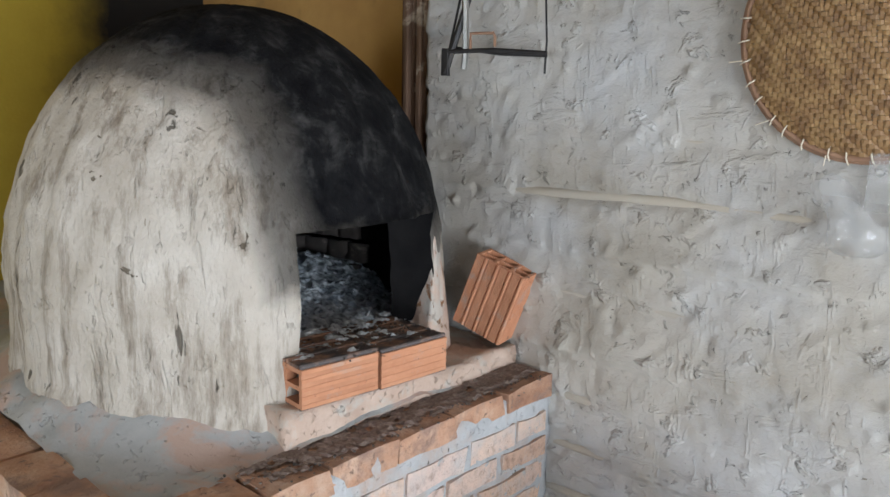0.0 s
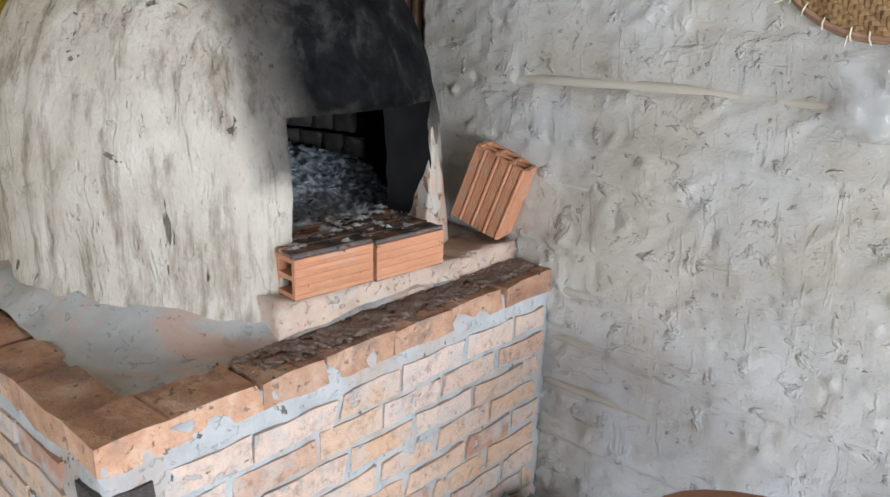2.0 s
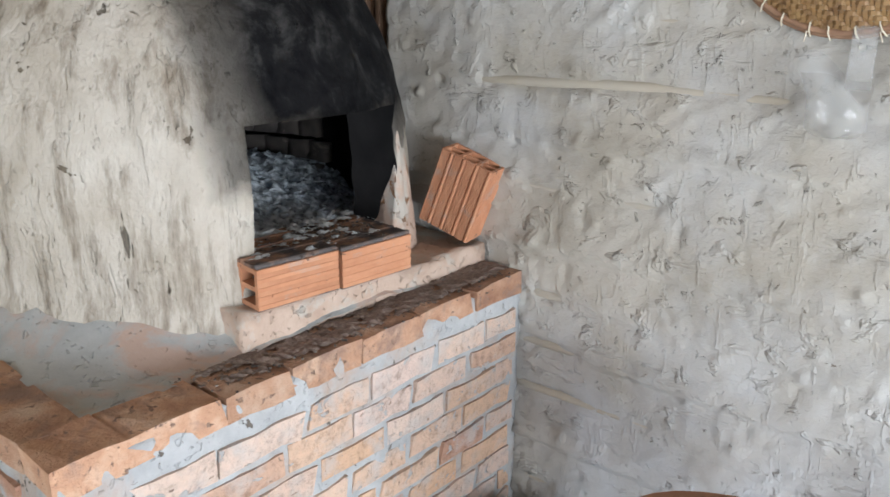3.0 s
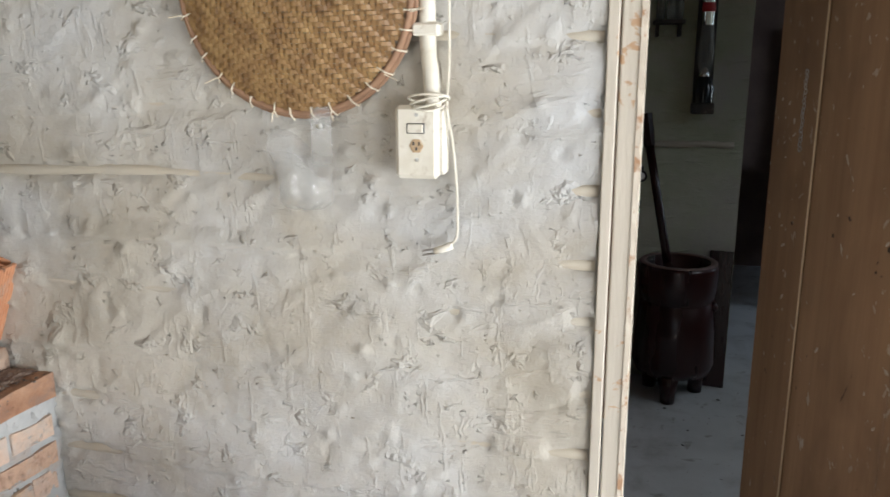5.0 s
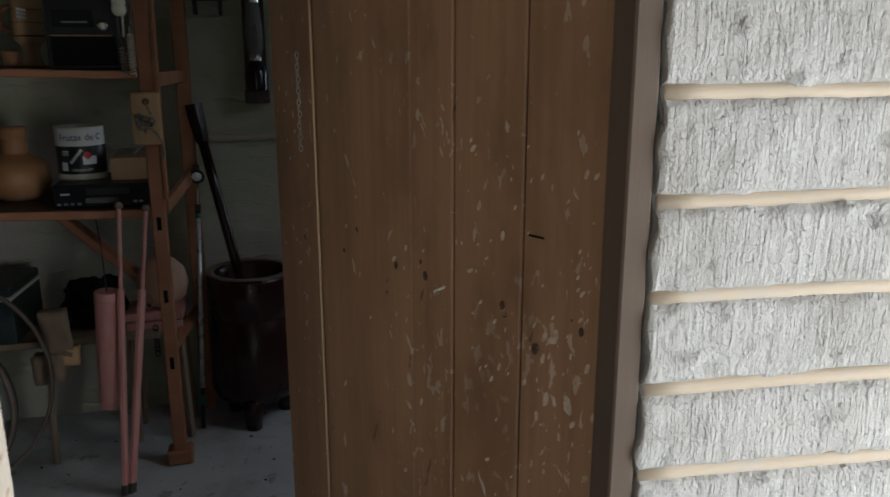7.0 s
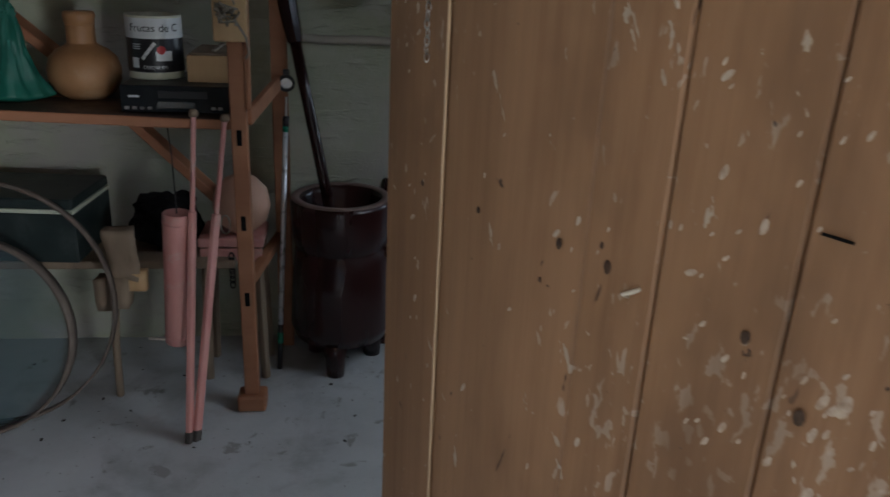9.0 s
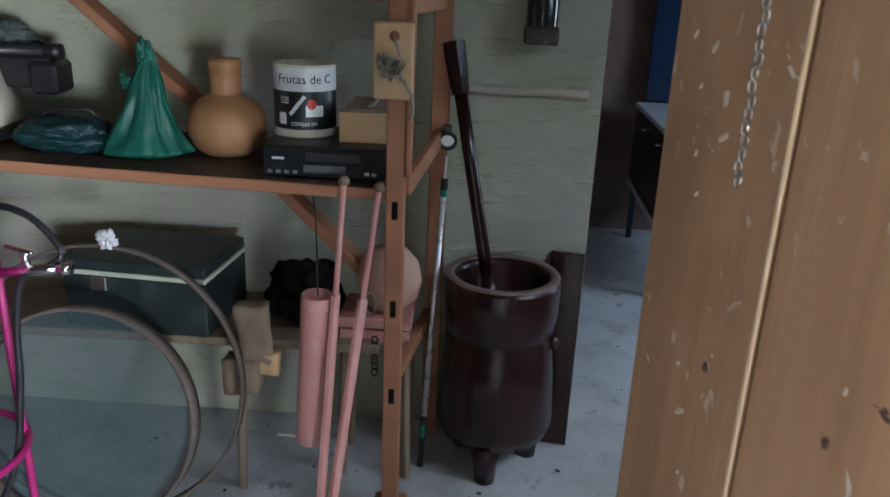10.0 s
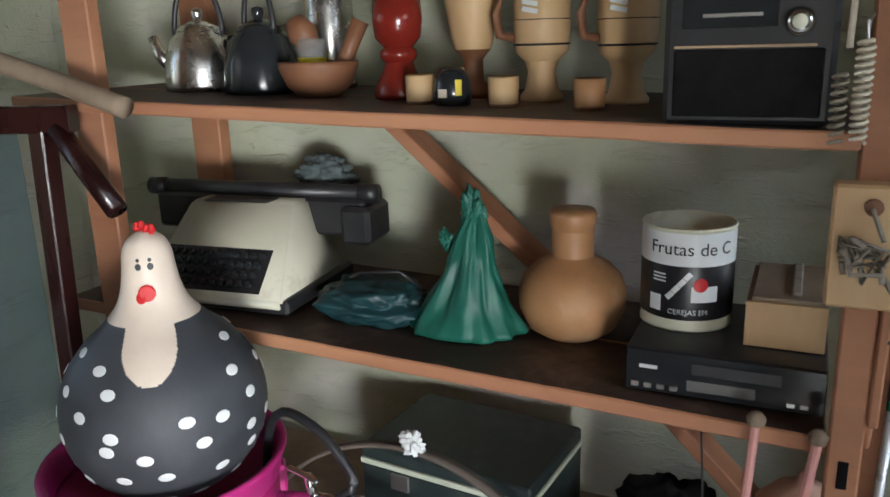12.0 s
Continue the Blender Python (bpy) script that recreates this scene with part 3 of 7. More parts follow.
JAMBWOOD = material("grey_limed_jamb_wood", [(0.42, 0.38, 0.32), (0.58, 0.53, 0.45)], 7, 0.85, stretch=(1, 1, 0.1), stain=(0.42, 0.27, 0.16), stain_scale=24, stain_at=(0.6, 0.64), bump=0.6)
DARKJAMB = material("dark_brown_jamb_wood", [(0.08, 0.058, 0.044), (0.125, 0.095, 0.072)], 6, 0.8, spec=0.25, stretch=(1, 1, 0.1))
POSTWOOD = material("rough_brown_post_wood", [(0.09, 0.05, 0.03), (0.2, 0.12, 0.07)], 9, 0.85, stretch=(1, 1, 0.12), stain=(0.36, 0.29, 0.21), stain_scale=11, stain_at=(0.55, 0.62), bump=0.6)
TILEROOF = material("weathered_roof_boards", [(0.16, 0.1, 0.06), (0.25, 0.17, 0.11)], 6, 0.85, stretch=(1, 0.1, 1))

structure("floor", box(-5.0, -3.0, -0.1, 4.5, 8.0, 0.0), CEMENT, "worn grey cement floor with dark stains")
mud_wall("wall_mud_lathed", -1.625, DL + 0.006, 0.0, 2.6, 0.0085, 3.0, -0.4, "grey mud plaster wall with buried bamboo laths", ragged_right=0.006)
mud_wall("wall_mud_beside_door", DR, 2.6, 0.0, 2.6, 0.0085, 8.0, 0.75, "whitish mud plaster wall with bare bamboo laths", ragged=0.012, mats=(MUDLIME, LATHCREAM))
mud_wall("wall_over_door", DL + 0.006, DR, DH, 2.6, 0.05, 5.0, 0.1, "mud plaster over the doorway")
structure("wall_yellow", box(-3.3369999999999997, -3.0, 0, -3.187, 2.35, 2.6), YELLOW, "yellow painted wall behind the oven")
structure("wall_yellow_back", box(-3.187, 2.175, 0, -1.625, 2.275, 2.6), YELLOWSHADE, "yellow painted wall beside the corner post")
# unseen side: opening added to let the fill lamp in
structure("wall_porch_south", box(-3.187, -2.6, 0, 2.6, -2.45, 0.9), MUD, "low grey plaster wall under the added south opening of the porch")
structure("wall_porch_south_head", box(-3.187, -2.6, 2.1, 2.6, -2.45, 2.6), MUD, "grey plaster wall over the added south opening of the porch")
structure("wall_porch_low", box(2.6, -2.6, 0, 2.75, W + T, 0.55), MUD, "low grey porch wall")
structure("wall_porch_head", box(2.6, -2.6, 2.45, 2.75, W + T, 2.6), MUD, "wall over the open side of the porch")
structure("ceiling", box(-3.4869999999999997, -2.7, 2.6, 2.9, 7.0, 2.68), TILEROOF, "dark boarded ceiling")
cp = bmesh.new()
for k in range(7):
    box(-1.747 + 0.0163 * k, 1.918 - 0.01 * math.sin(k * 1.9), 0, -1.73 + 0.0163 * k, 2.174, 2.6, 0.003, cp)
structure("post_corner", cp, POSTWOOD, "rough weathered wooden corner post")

# store room and the room beyond it
def limed_wall(name, x0, x1, y, thick, mat, label, seed, step=0.03, face=-1):
    nx, nz = int((x1 - x0) / step), int(2.6 / step)
    bm = bmesh.new()
    rows = []
    for j in range(nz + 1):
        z = 2.6 * j / nz
        zb = (z + 0.02 * noise.noise(Vector((x0, z * 0.5, seed)))) / 0.125
        course = 0.004 * (1 - min(1, abs(zb - round(zb)) * 7))
        row = []
        for i in range(nx + 1):
            x = x0 + (x1 - x0) * i / nx
            h = 0.008 * noise.fractal(Vector((x * 5, seed, z * 8)), 0.9, 2, 3) - course
            row.append(bm.verts.new((x, y + face * h, z)))
        rows.append(row)
    for j in range(nz):
        for i in range(nx):
            bm.faces.new((rows[j][i], rows[j][i + 1], rows[j + 1][i + 1], rows[j + 1][i])).smooth = True
    box(x0, y + 0.012, 0, x1, y + thick, 2.6, 0, bm)
    return structure(name, bm, mat, label)


WALLX = 0.64
limed_wall("wall_store_back", -2.2, WALLX, BACK, 0.13, GREENWALL, "pale green limewashed mud block wall", 2.0, 0.02)
structure("wall_store_west_low", box(-2.35, 2.22, 0, -2.2, BACK + 0.13, 1.1), GREENWALL, "limewashed wall under the store room window")
structure("wall_store_west_head", box(-2.35, 2.22, 2.1, -2.2, BACK + 0.13, 2.6), GREENWALL, "limewashed wall over the store room window")
structure("wall_store_west_end", box(-2.35, 3.3, 1.1, -2.2, BACK + 0.13, 2.1), GREENWALL, "limewashed wall beside the store room window")
structure("wall_store_east_low", box(1.9, W + T, 0, 2.05, 4.6, 1.55), GREENWALL, "limewashed wall under the east window")
structure("wall_store_east_head", box(1.9, W + T, 2.35, 2.05, 4.6, 2.6), GREENWALL, "limewashed wall over the east window")
structure("wall_store_east_end", box(1.9, 3.52, 1.55, 2.05, 4.6, 2.35), GREENWALL, "limewashed wall beside the east window")
structure("wall_far_left", box(-0.2, BACK + 0.13, 0, -0.05, 6.7, 2.6), FARWALL, "dark reddish block wall of the far room")
limed_wall("wall_far_back", -0.05, 3.2, 6.45, 0.13, FARWALL, "dark reddish block wall of the far room", 6.0, 0.03)
structure("wall_far_east_low", box(3.2, 4.32, 0, 3.35, 6.6, 0.9), FARWALL, "wall under the far room window")
structure("wall_far_east_head", box(3.2, 4.32, 2.1, 3.35, 6.6, 2.6), FARWALL, "wall over the far room window")
structure("wall_far_east_end", box(3.2, 5.7, 0.9, 3.35, 6.6, 2.1), FARWALL, "wall beside the far room window")
structure("wall_far_front", box(1.62, 4.19, 0, 3.35, 4.32, 2.6), FARWALL, "wall beside the inner opening")

# the door frame: a limed strip and jamb on one side, a dark jamb on the other
structure("trim_jamb_strip", box(0.0075, 1.888, 0, 0.0265, 1.915, DH, 0.002), JAMBWOOD, "pale limed wooden strip beside the door jamb")
structure("trim_jamb_left", box(0.0295, 1.893, 0, 0.069, 1.93, DH, 0.003), JAMBWOOD, "worn limed wooden door jamb")
BARE_EDGE = material("chipped_bare_jamb_edge", [(0.5, 0.44, 0.36), (0.6, 0.55, 0.47)], 9, 0.85, stretch=(1, 1, 0.3), stain=(0.36, 0.21, 0.12), stain_scale=30, stain_at=(0.55, 0.62), bump=0.6, world_space=True)
chipped = box(0.0605, 1.8902, 0, 0.0712, 1.929, DH)
bmesh.ops.subdivide_edges(chipped, edges=[e for e in chipped.edges if abs(e.verts[0].co.z - e.verts[1].co.z) > 1], cuts=150)
for v in chipped.verts:
    if v.co.x > 0.065 and v.co.y < 1.9:
        v.co.x -= 0.006 * max(0.0, noise.noise(Vector((3, 1, v.co.z * 26))) + 0.25)
        v.co.y += 0.004 * max(0.0, noise.noise(Vector((8, 1, v.co.z * 30))))
structure("trim_jamb_edge", chipped, BARE_EDGE, "chipped edge of the limed door jamb, bare wood showing")
structure("trim_jamb_right", box(0.822, 1.903, 0, 0.8575, 1.972, DH, 0.003), DARKJAMB, "dark brown wooden door jamb")
structure("trim_lintel", box(0.074, 1.895, DH - 0.045, 0.813, W + T + 0.004, DH - 0.002, 0.003), JAMBWOOD, "limed wooden door head")

marks(DOORWOOD, [(0, (5, 5, 1.6), 0.5, 0.72, 0.0004, (0.15, 0.08, 0.04)), (0, (70, 70, 3), 0.3, 0.7, 0.0004, None), (24, (36, 36, 11), 0.685, 0.695, 0.0006, (0.38, 0.31, 0.24)), (-15, (24, 24, 4), 0.7, 0.71, -0.0006, (0.1, 0.052, 0.028)), (0, (38, 38, 26), 0.72, 0.735, -0.001, (0.05, 0.026, 0.016))], "Object")
# ---- the door: boards edge to edge, standing half open ----
door = root("door_1", (0.85, 2.06, 0), "half-open brown board door with pale paint patches", "door", rz=-56.7)
door["kind"] = "structure"
edges = [-0.04, 0.114, 0.265, 0.372, 0.657, 0.805]
for k, (a, b) in enumerate(zip(edges, edges[1:])):
    proud = (0.0, 0.0015, 0.004, 0.001, 0.005)[k]
    bm = box(-b + 0.0012, -0.032 - proud, 0.02, -a - 0.0012, 0.0, 2.02, 0.003)
    part("board", bm, DOORWOOD, door)
part("edge_bead", tube([(-0.657, -0.0365, 0.02), (-0.657, -0.0365, 2.02)], 0.0024, 8), BEADWOOD, door, "pale worn bead along the closing board", True)
for z in (0.35, 1.75):
    part("ledge", box(-0.78, 0.002, z - 0.06, -0.03, 0.03, z + 0.06, 0.003), DOORWOOD, door)
bm = bmesh.new()
for k in range(17):
    link = lathe([(0.0034, -0.001), (0.005, 0), (0.0034, 0.001), (0.0034, -0.001)], 10)
    link.transform(pose(-0.699 + 0.0015 * math.sin(k * 2), -0.0425, 1.452 - 0.0115 * k, 90 if k % 2 else 0, 90, 0) @ Matrix.Diagonal((1.5, 1, 1, 1)))
    merged(bm, link)
part("chain", bm, STEEL, door, "short hanging steel chain", True)
KNOT = material("dark_brown_knot", [(0.025, 0.014, 0.008), (0.07, 0.036, 0.02)], 80, 0.7)
for x, z, r in ((-0.705, 1.082, 0.004), (-0.571, 1.077, 0.0035), (-0.413, 1.078, 0.005), (-0.333, 1.075, 0.006), (-0.15, 1.064, 0.0055), (-0.081, 1.009, 0.006), (0.006, 1.06, 0.0045), (-0.345, 1.098, 0.003), (-0.44, 1.02, 0.0025)):
    knot = lathe([(r, 0.0), (r * 0.8, 0.0012), (0, 0.0016)], 9, None, pose(x, -0.0365, z, 90))
    for v in knot.verts:
        v.co.z += 0.55 * (v.co.z - z) + 0.3 * r * noise.noise(v.co * 300)
    part("knot", knot, KNOT, door, "dark knot in the board")
part("staple", tube([(-0.3, -0.034, 1.05), (-0.298, -0.046, 1.056), (-0.288, -0.046, 1.062), (-0.284, -0.034, 1.066)], 0.0028, 6), IVORY, door, "bent pale staple", True)
part("scratch", box(-0.1, -0.0356, 1.187, -0.07, -0.034, 1.19, 0.0005), SOOT, door, "dark split in the board")
flakes = bmesh.new()
rng = random.Random(23)
for cx, cz, sx_, sz_, n_ in ((-0.045, 0.985, 0.035, 0.05, 26), (-0.165, 0.95, 0.03, 0.05, 9), (-0.2, 1.1, 0.045, 0.05, 12), (-0.0, 1.15, 0.02, 0.06, 12), (-0.07, 1.3, 0.06, 0.06, 9), (-0.215, 1.27, 0.02, 0.06, 4), (-0.36, 1.02, 0.05, 0.06, 6), (-0.5, 0.85, 0.12, 0.12, 7), (-0.12, 0.7, 0.08, 0.12, 14), (-0.6, 1.25, 0.15, 0.12, 5), (-0.74, 0.98, 0.02, 0.12, 5), (-0.755, 1.36, 0.024, 0.05, 9)):
    for k in range(n_):
        x, z = rng.gauss(cx, sx_), rng.gauss(cz, sz_)
        if not -0.8 < x < 0.035 or min(abs(x + e) for e in edges) < 0.006:
            continue
        r = min(0.016, 0.003 + 0.005 * rng.random() ** 2 + (0.009 * rng.random() if n_ > 20 and k < 9 else 0.0))
        slant = rng.gauss(28, 16)
        ring = [(r * (0.42 + 0.18 * rng.random()) * math.cos(a), r * (1.0 + 0.35 * rng.random()) * math.sin(a)) for a in (2 * math.pi * j / 9 for j in range(9))]
        c_, s_ = math.cos(math.radians(slant)), math.sin(math.radians(slant))
        side = [k2 for k2 in range(5) if edges[k2] <= -x <= edges[k2 + 1]][0]
        y = -0.0322 - (0.0, 0.0015, 0.004, 0.001, 0.005)[side]
        vs = [flakes.verts.new((x + u * c_ + w * s_, y, z - u * s_ + w * c_)) for u, w in ring]
        top = flakes.verts.new((x, y - 0.0007, z))
        for j in range(9):
            flakes.faces.new((vs[j], vs[(j + 1) % 9], top))
bmesh.ops.recalc_face_normals(flakes, faces=flakes.faces[:])
part("paint_flakes", flakes, material("pale_paint_flakes", [(0.27, 0.19, 0.13), (0.42, 0.34, 0.27), (0.5, 0.44, 0.37)], 60, 0.7, bump=0.1), door, "pale flaked paint spots")["kind"] = "stuff"

# ---- porch: the oven on its brick plinth ----
PX, PY, PZ = -1.037, 1.02, 0.947  # front face, side face and top of the plinth
random.seed(4)


def brick_mesh(name, mat, seed):
    """A worn clay brick of unit size, one face on the origin's plane."""
    rng = random.Random(seed)
    bm = box(-0.5, -0.5, -0.5, 0.5, 0.5, 0.5)
    bmesh.ops.subdivide_edges(bm, edges=[e for e in bm.edges if abs((e.verts[0].co - e.verts[1].co).y) > 0.5], cuts=2)
    for v in bm.verts:
        v.co += Vector((rng.uniform(-0.03, 0.03), rng.uniform(-0.05, 0.05), rng.uniform(-0.08, 0.08)))
    me = bpy.data.meshes.new(name)
    bm.to_mesh(me)
    bm.free()
    me.materials.append(mat)
    return me


def brick_colours():
    nt = BRICK.node_tree
    b = nt.nodes["Principled BSDF"]
    oi = nt.nodes.new("ShaderNodeObjectInfo")
    tone = ramp(nt, oi.outputs["Random"], [(0.0, (0.66, 0.52, 0.43)), (0.3, (0.64, 0.46, 0.34)), (0.5, (0.6, 0.39, 0.25)), (0.7, (0.65, 0.52, 0.45)), (0.85, (0.58, 0.4, 0.29)), (1.0, (0.44, 0.23, 0.15))])
    g = nt.nodes.new("ShaderNodeNewGeometry")
    f = noise_tex(nt, g.outputs["Position"], 38, 6, 0.7)
    spots = ramp(nt, f, [(0.3, (0.6, 0.56, 0.53)), (0.48, (1, 1, 1)), (0.7, (1.15, 1.12, 1.1))])
    f2 = noise_tex(nt, g.outputs["Position"], 12, 4, 0.6)
    lime = ramp(nt, f2, [(0.48, (0, 0, 0)), (0.66, (0.75, 0.75, 0.75))])
    col = mixed(nt, lime, mixed(nt, 1.0, tone, spots, "MULTIPLY"), (0.55, 0.5, 0.46))
    nt.links.new(col, b.inputs["Base Color"])
    b1 = nt.nodes.new("ShaderNodeBump")
    b1.inputs["Strength"].default_value, b1.inputs["Distance"].default_value = 1.0, 0.008
    nt.links.new(noise_tex(nt, g.outputs["Position"], 55, 6, 0.7, 0.4), b1.inputs["Height"])
    nt.links.new(b1.outputs[0], b.inputs["Normal"])


brick_colours()
marks(BRICK, [(0, (50, 50, 50), 0.66, 0.7, -0.003, (0.4, 0.28, 0.21)), (0, (22, 22, 30), 0.62, 0.65, 0.002, (0.46, 0.44, 0.42))])
marks(CAPBRICK, [(0, (50, 50, 50), 0.63, 0.66, -0.004, (0.28, 0.18, 0.13)), (0, (130, 130, 130), 0.35, 0.65, 0.0015, None)])
marks(TERRA, [(0, (45, 45, 45), 0.66, 0.69, -0.002, (0.25, 0.13, 0.08))])
BRICKS = [brick_mesh("brick", BRICK, k) for k in range(5)]
BRICK_BLACK = brick_mesh("brick", BURNT, 9)
CAPTOP = [brick_mesh("brick", CAPBRICK, 20 + k) for k in range(3)]


def lumpy_box(x0, y0, z0, x1, y1, z1, step, amount, scale, seed):
    bm = box(x0, y0, z0, x1, y1, z1)
    for axis in range(3):
        size = (x1 - x0, y1 - y0, z1 - z0)[axis]
        cuts = int(size / step)
        if cuts > 0:
            bmesh.ops.subdivide_edges(bm, edges=[e for e in bm.edges if abs((e.verts[0].co - e.verts[1].co)[axis]) > size * 0.9], cuts=cuts, use_grid_fill=True)
    for v in bm.verts:
        p = v.co * scale + Vector((seed, seed, seed))
        v.co += amount * Vector((noise.noise(p), noise.noise(p + Vector((9, 0, 0))), noise.noise(p + Vector((0, 9, 0)))))
    for f in bm.faces:
        f.smooth = True
    return bm


plinth = root("oven_plinth", (0, 0, 0), "salmon brick oven plinth with grey mortar, beside the mud wall", "plinth")
bm = lumpy_box(-2.6, PY + 0.003, 0.321, PX - 0.0022, W - 0.002, PZ - 0.012, 0.018, 0.007, 26, 2.0)
part("mortar_core", bm, MORTAR, plinth, "blue-grey cement mortar")
rows_z = [PZ - 0.04 - 0.0497 * k for k in range(1, 18) if PZ - 0.04 - 0.0497 * k > 0.341]


def lay(mesh, x, y, z, sx, sy, sz, parent, rz=0.0):
    o = new("brick", mesh)
    o.parent = parent
    o.matrix_basis = pose(x, y, z, 0, random.uniform(-0.5, 0.5), rz) @ Matrix.Diagonal((sx, sy, sz, 1))
    return o


caps = [1.014, 1.104, 1.238, 1.347, 1.479, 1.612, 1.748, 1.893]
for a, b in zip(caps, caps[1:]):
    lay(random.choice(CAPTOP), PX - 0.04 + random.uniform(-0.003, 0.003), (a + b) / 2, PZ - 0.02, 0.082, b - a - 0.006, 0.042, plinth)
for k in range(11):
    lay(random.choice(CAPTOP), PX - 0.15 - 0.14 * k, PY + 0.034, PZ - 0.021, 0.076, 0.132, 0.042, plinth, 90)
for k, z in enumerate(rows_z):
    y = PY + (0.0 if k % 2 else -0.07) + random.uniform(-0.02, 0.02)
    while y < W - 0.03:
        ln = random.uniform(0.115, 0.142)
        a, b = max(y, PY - 0.002), min(y + ln, W - 0.025)
        if b - a > 0.03:
            black = k == 0 and a < PY + 0.05
            lay(BRICK_BLACK if black else random.choice(BRICKS), PX - 0.033 + random.uniform(-0.002, 0.0015), (a + b) / 2, z + 0.001 + random.uniform(-0.002, 0.002), 0.07, b - a, random.uniform(0.035, 0.042), plinth)
        y += ln + random.uniform(0.009, 0.014)
    x = PX - 0.075 - random.uniform(0, 0.05)
    for j in range(6):
        ln = random.uniform(0.115, 0.14)
        lay(random.choice(BRICKS), x - ln / 2, PY + 0.033, z + random.uniform(-0.002, 0.002), 0.07, ln, 0.038, plinth, 90)
        x -= ln + 0.012

# the cement skirt that slopes from the dome to the cap bricks
OX, OY, OR = -1.57, 1.548, 0.41
bm = bmesh.new()
rows = []
nx, ny = 60, 40
for j in range(ny + 1):
    y = PY + 0.066 + (W - 0.004 - PY - 0.066) * j / ny
    row = []
    for i in range(nx + 1):
        x = -2.4 + (PX - 0.074 + 2.4) * i / nx
        d = math.hypot(x - OX, y - OY) - OR
        z = PZ - 0.004 + (0.045 + 0.012 * noise.noise(Vector((x * 14, y * 14, 7)))) * max(0.0, min(1.0, 1 - d / 0.12)) ** 1.5 + 0.007 * noise.fractal(Vector((x * 12, y * 12, 1)), 0.9, 2, 3)
        row.append(bm.verts.new((x, y, z)))
    rows.append(row)
for j in range(ny):
    for i in range(nx):
        bm.faces.new((rows[j][i], rows[j][i + 1], rows[j + 1][i + 1], rows[j + 1][i])).smooth = True
part("skirt", bm, SLABCEM, plinth, "smeared grey cement and clay render")
bm = lumpy_box(-1.3, 1.33, PZ - 0.02, -1.118, 1.885, 1.004, 0.022, 0.008, 26, 5.0)
for v in bm.verts:
    if v.co.z > 0.98 and v.co.y > 1.64:
        v.co.z -= 0.016
part("ledge", bm, CLAY, plinth, "buff clay ledge under the oven mouth")

# dome with its mouth cut through the shell
oven = root("clay_oven", (OX, OY, 0.95), "whitewashed clay dome oven blackened by soot, on a brick plinth", "oven")
M0, M1, MT = -0.15, 0.185, 0.312  # mouth: sides and top, from the dome's foot


def dome_r(z, r0, top, mid):
    if z < mid:
        return r0 + 0.012 * max(0, 0.06 - z) / 0.06
    return r0 * math.sqrt(max(0.0, 1 - ((z - mid) / (top - mid)) ** 2))


def dome_shell():
    bm = bmesh.new()
    a0, a1 = math.asin(M0 / OR), math.asin(M1 / OR)
    angs = [a0 + (a1 - a0) * k / 18 for k in range(19)] + [a1 + (2 * math.pi - (a1 - a0)) * k / 110 for k in range(1, 110)]
    zs = [MT * k / 22 for k in range(23)] + [MT + (0.682 - MT) * math.sin(math.pi / 2 * k / 30) for k in range(1, 31)]
    shells = []
    for inner in (0, 1):
        grid = []
        for z in zs:
            row = []
            for a in angs:
                r = dome_r(z, OR, 0.682, 0.19) if not inner else dome_r(min(z, 0.62) * 0.98, OR - 0.085, 0.6, 0.17)
                zz = z if not inner else min(z, 0.61)
                if inner:
                    r += 0.006 * noise.noise(Vector((a * 6, z * 20, 4)))
                else:
                    p = Vector((math.cos(a) * 2, math.sin(a) * 2, z * 2.2))
                    streak = noise.fractal(Vector((a * 11, z * 3.0, 2)), 0.8, 2.2, 4)
                    r += 0.009 * noise.fractal(p * 2.5, 0.9, 2, 3) + 0.0045 * streak + 0.003 * noise.fractal(p * 16, 0.8, 2, 3)
                    r += 0.04 * math.exp(-((math.sin(a) + 0.5) / 0.22) ** 2) * max(0.0, math.cos(a)) * max(0.0, min(1.0, (0.5 - z) / 0.3))
                    dent = noise.noise(Vector((a * 15, z * 4.5, 8))) - 0.45
                    if dent > 0 and z > 0.12:
                        r -= 0.03 * min(dent, 0.3)
                    if abs(math.sin(a) * OR - (M0 + M1) / 2) < 0.19 and math.cos(a) > 0 and 0.28 < z < 0.4:
                        r += 0.012 * max(0, 1 - abs(z - 0.32) / 0.06)
                row.append(bm.verts.new((r * math.cos(a), r * math.sin(a), zz)))
            grid.append(row)
        shells.append(grid)
    n = len(angs)
    for s_i, grid in enumerate(shells):
        for j in range(len(zs) - 1):
            for i in range(n):
                if i < 18 and zs[j + 1] <= MT + 1e-6:
                    continue
                q = (grid[j][i], grid[j][(i + 1) % n], grid[j + 1][(i + 1) % n], grid[j + 1][i])
                f = bm.faces.new(q if s_i == 0 else q[::-1])
                f.smooth = True
                f.material_index = s_i
    o, q = shells
    for j in range(22):
        for i, flip in ((0, False), (18, True)):
            quad = (o[j][i], o[j + 1][i], q[j + 1][i], q[j][i])
            bm.faces.new(quad if flip else quad[::-1]).material_index = 1
    for i in range(18):
        bm.faces.new((o[22][i], o[22][i + 1], q[22][i + 1], q[22][i])).material_index = 1
    bmesh.ops.remove_doubles(bm, verts=bm.verts[:], dist=0.0004)
    return bm


part("dome", dome_shell(), [OVEN, SOOT], oven, "whitewashed clay dome with black soot over the mouth")
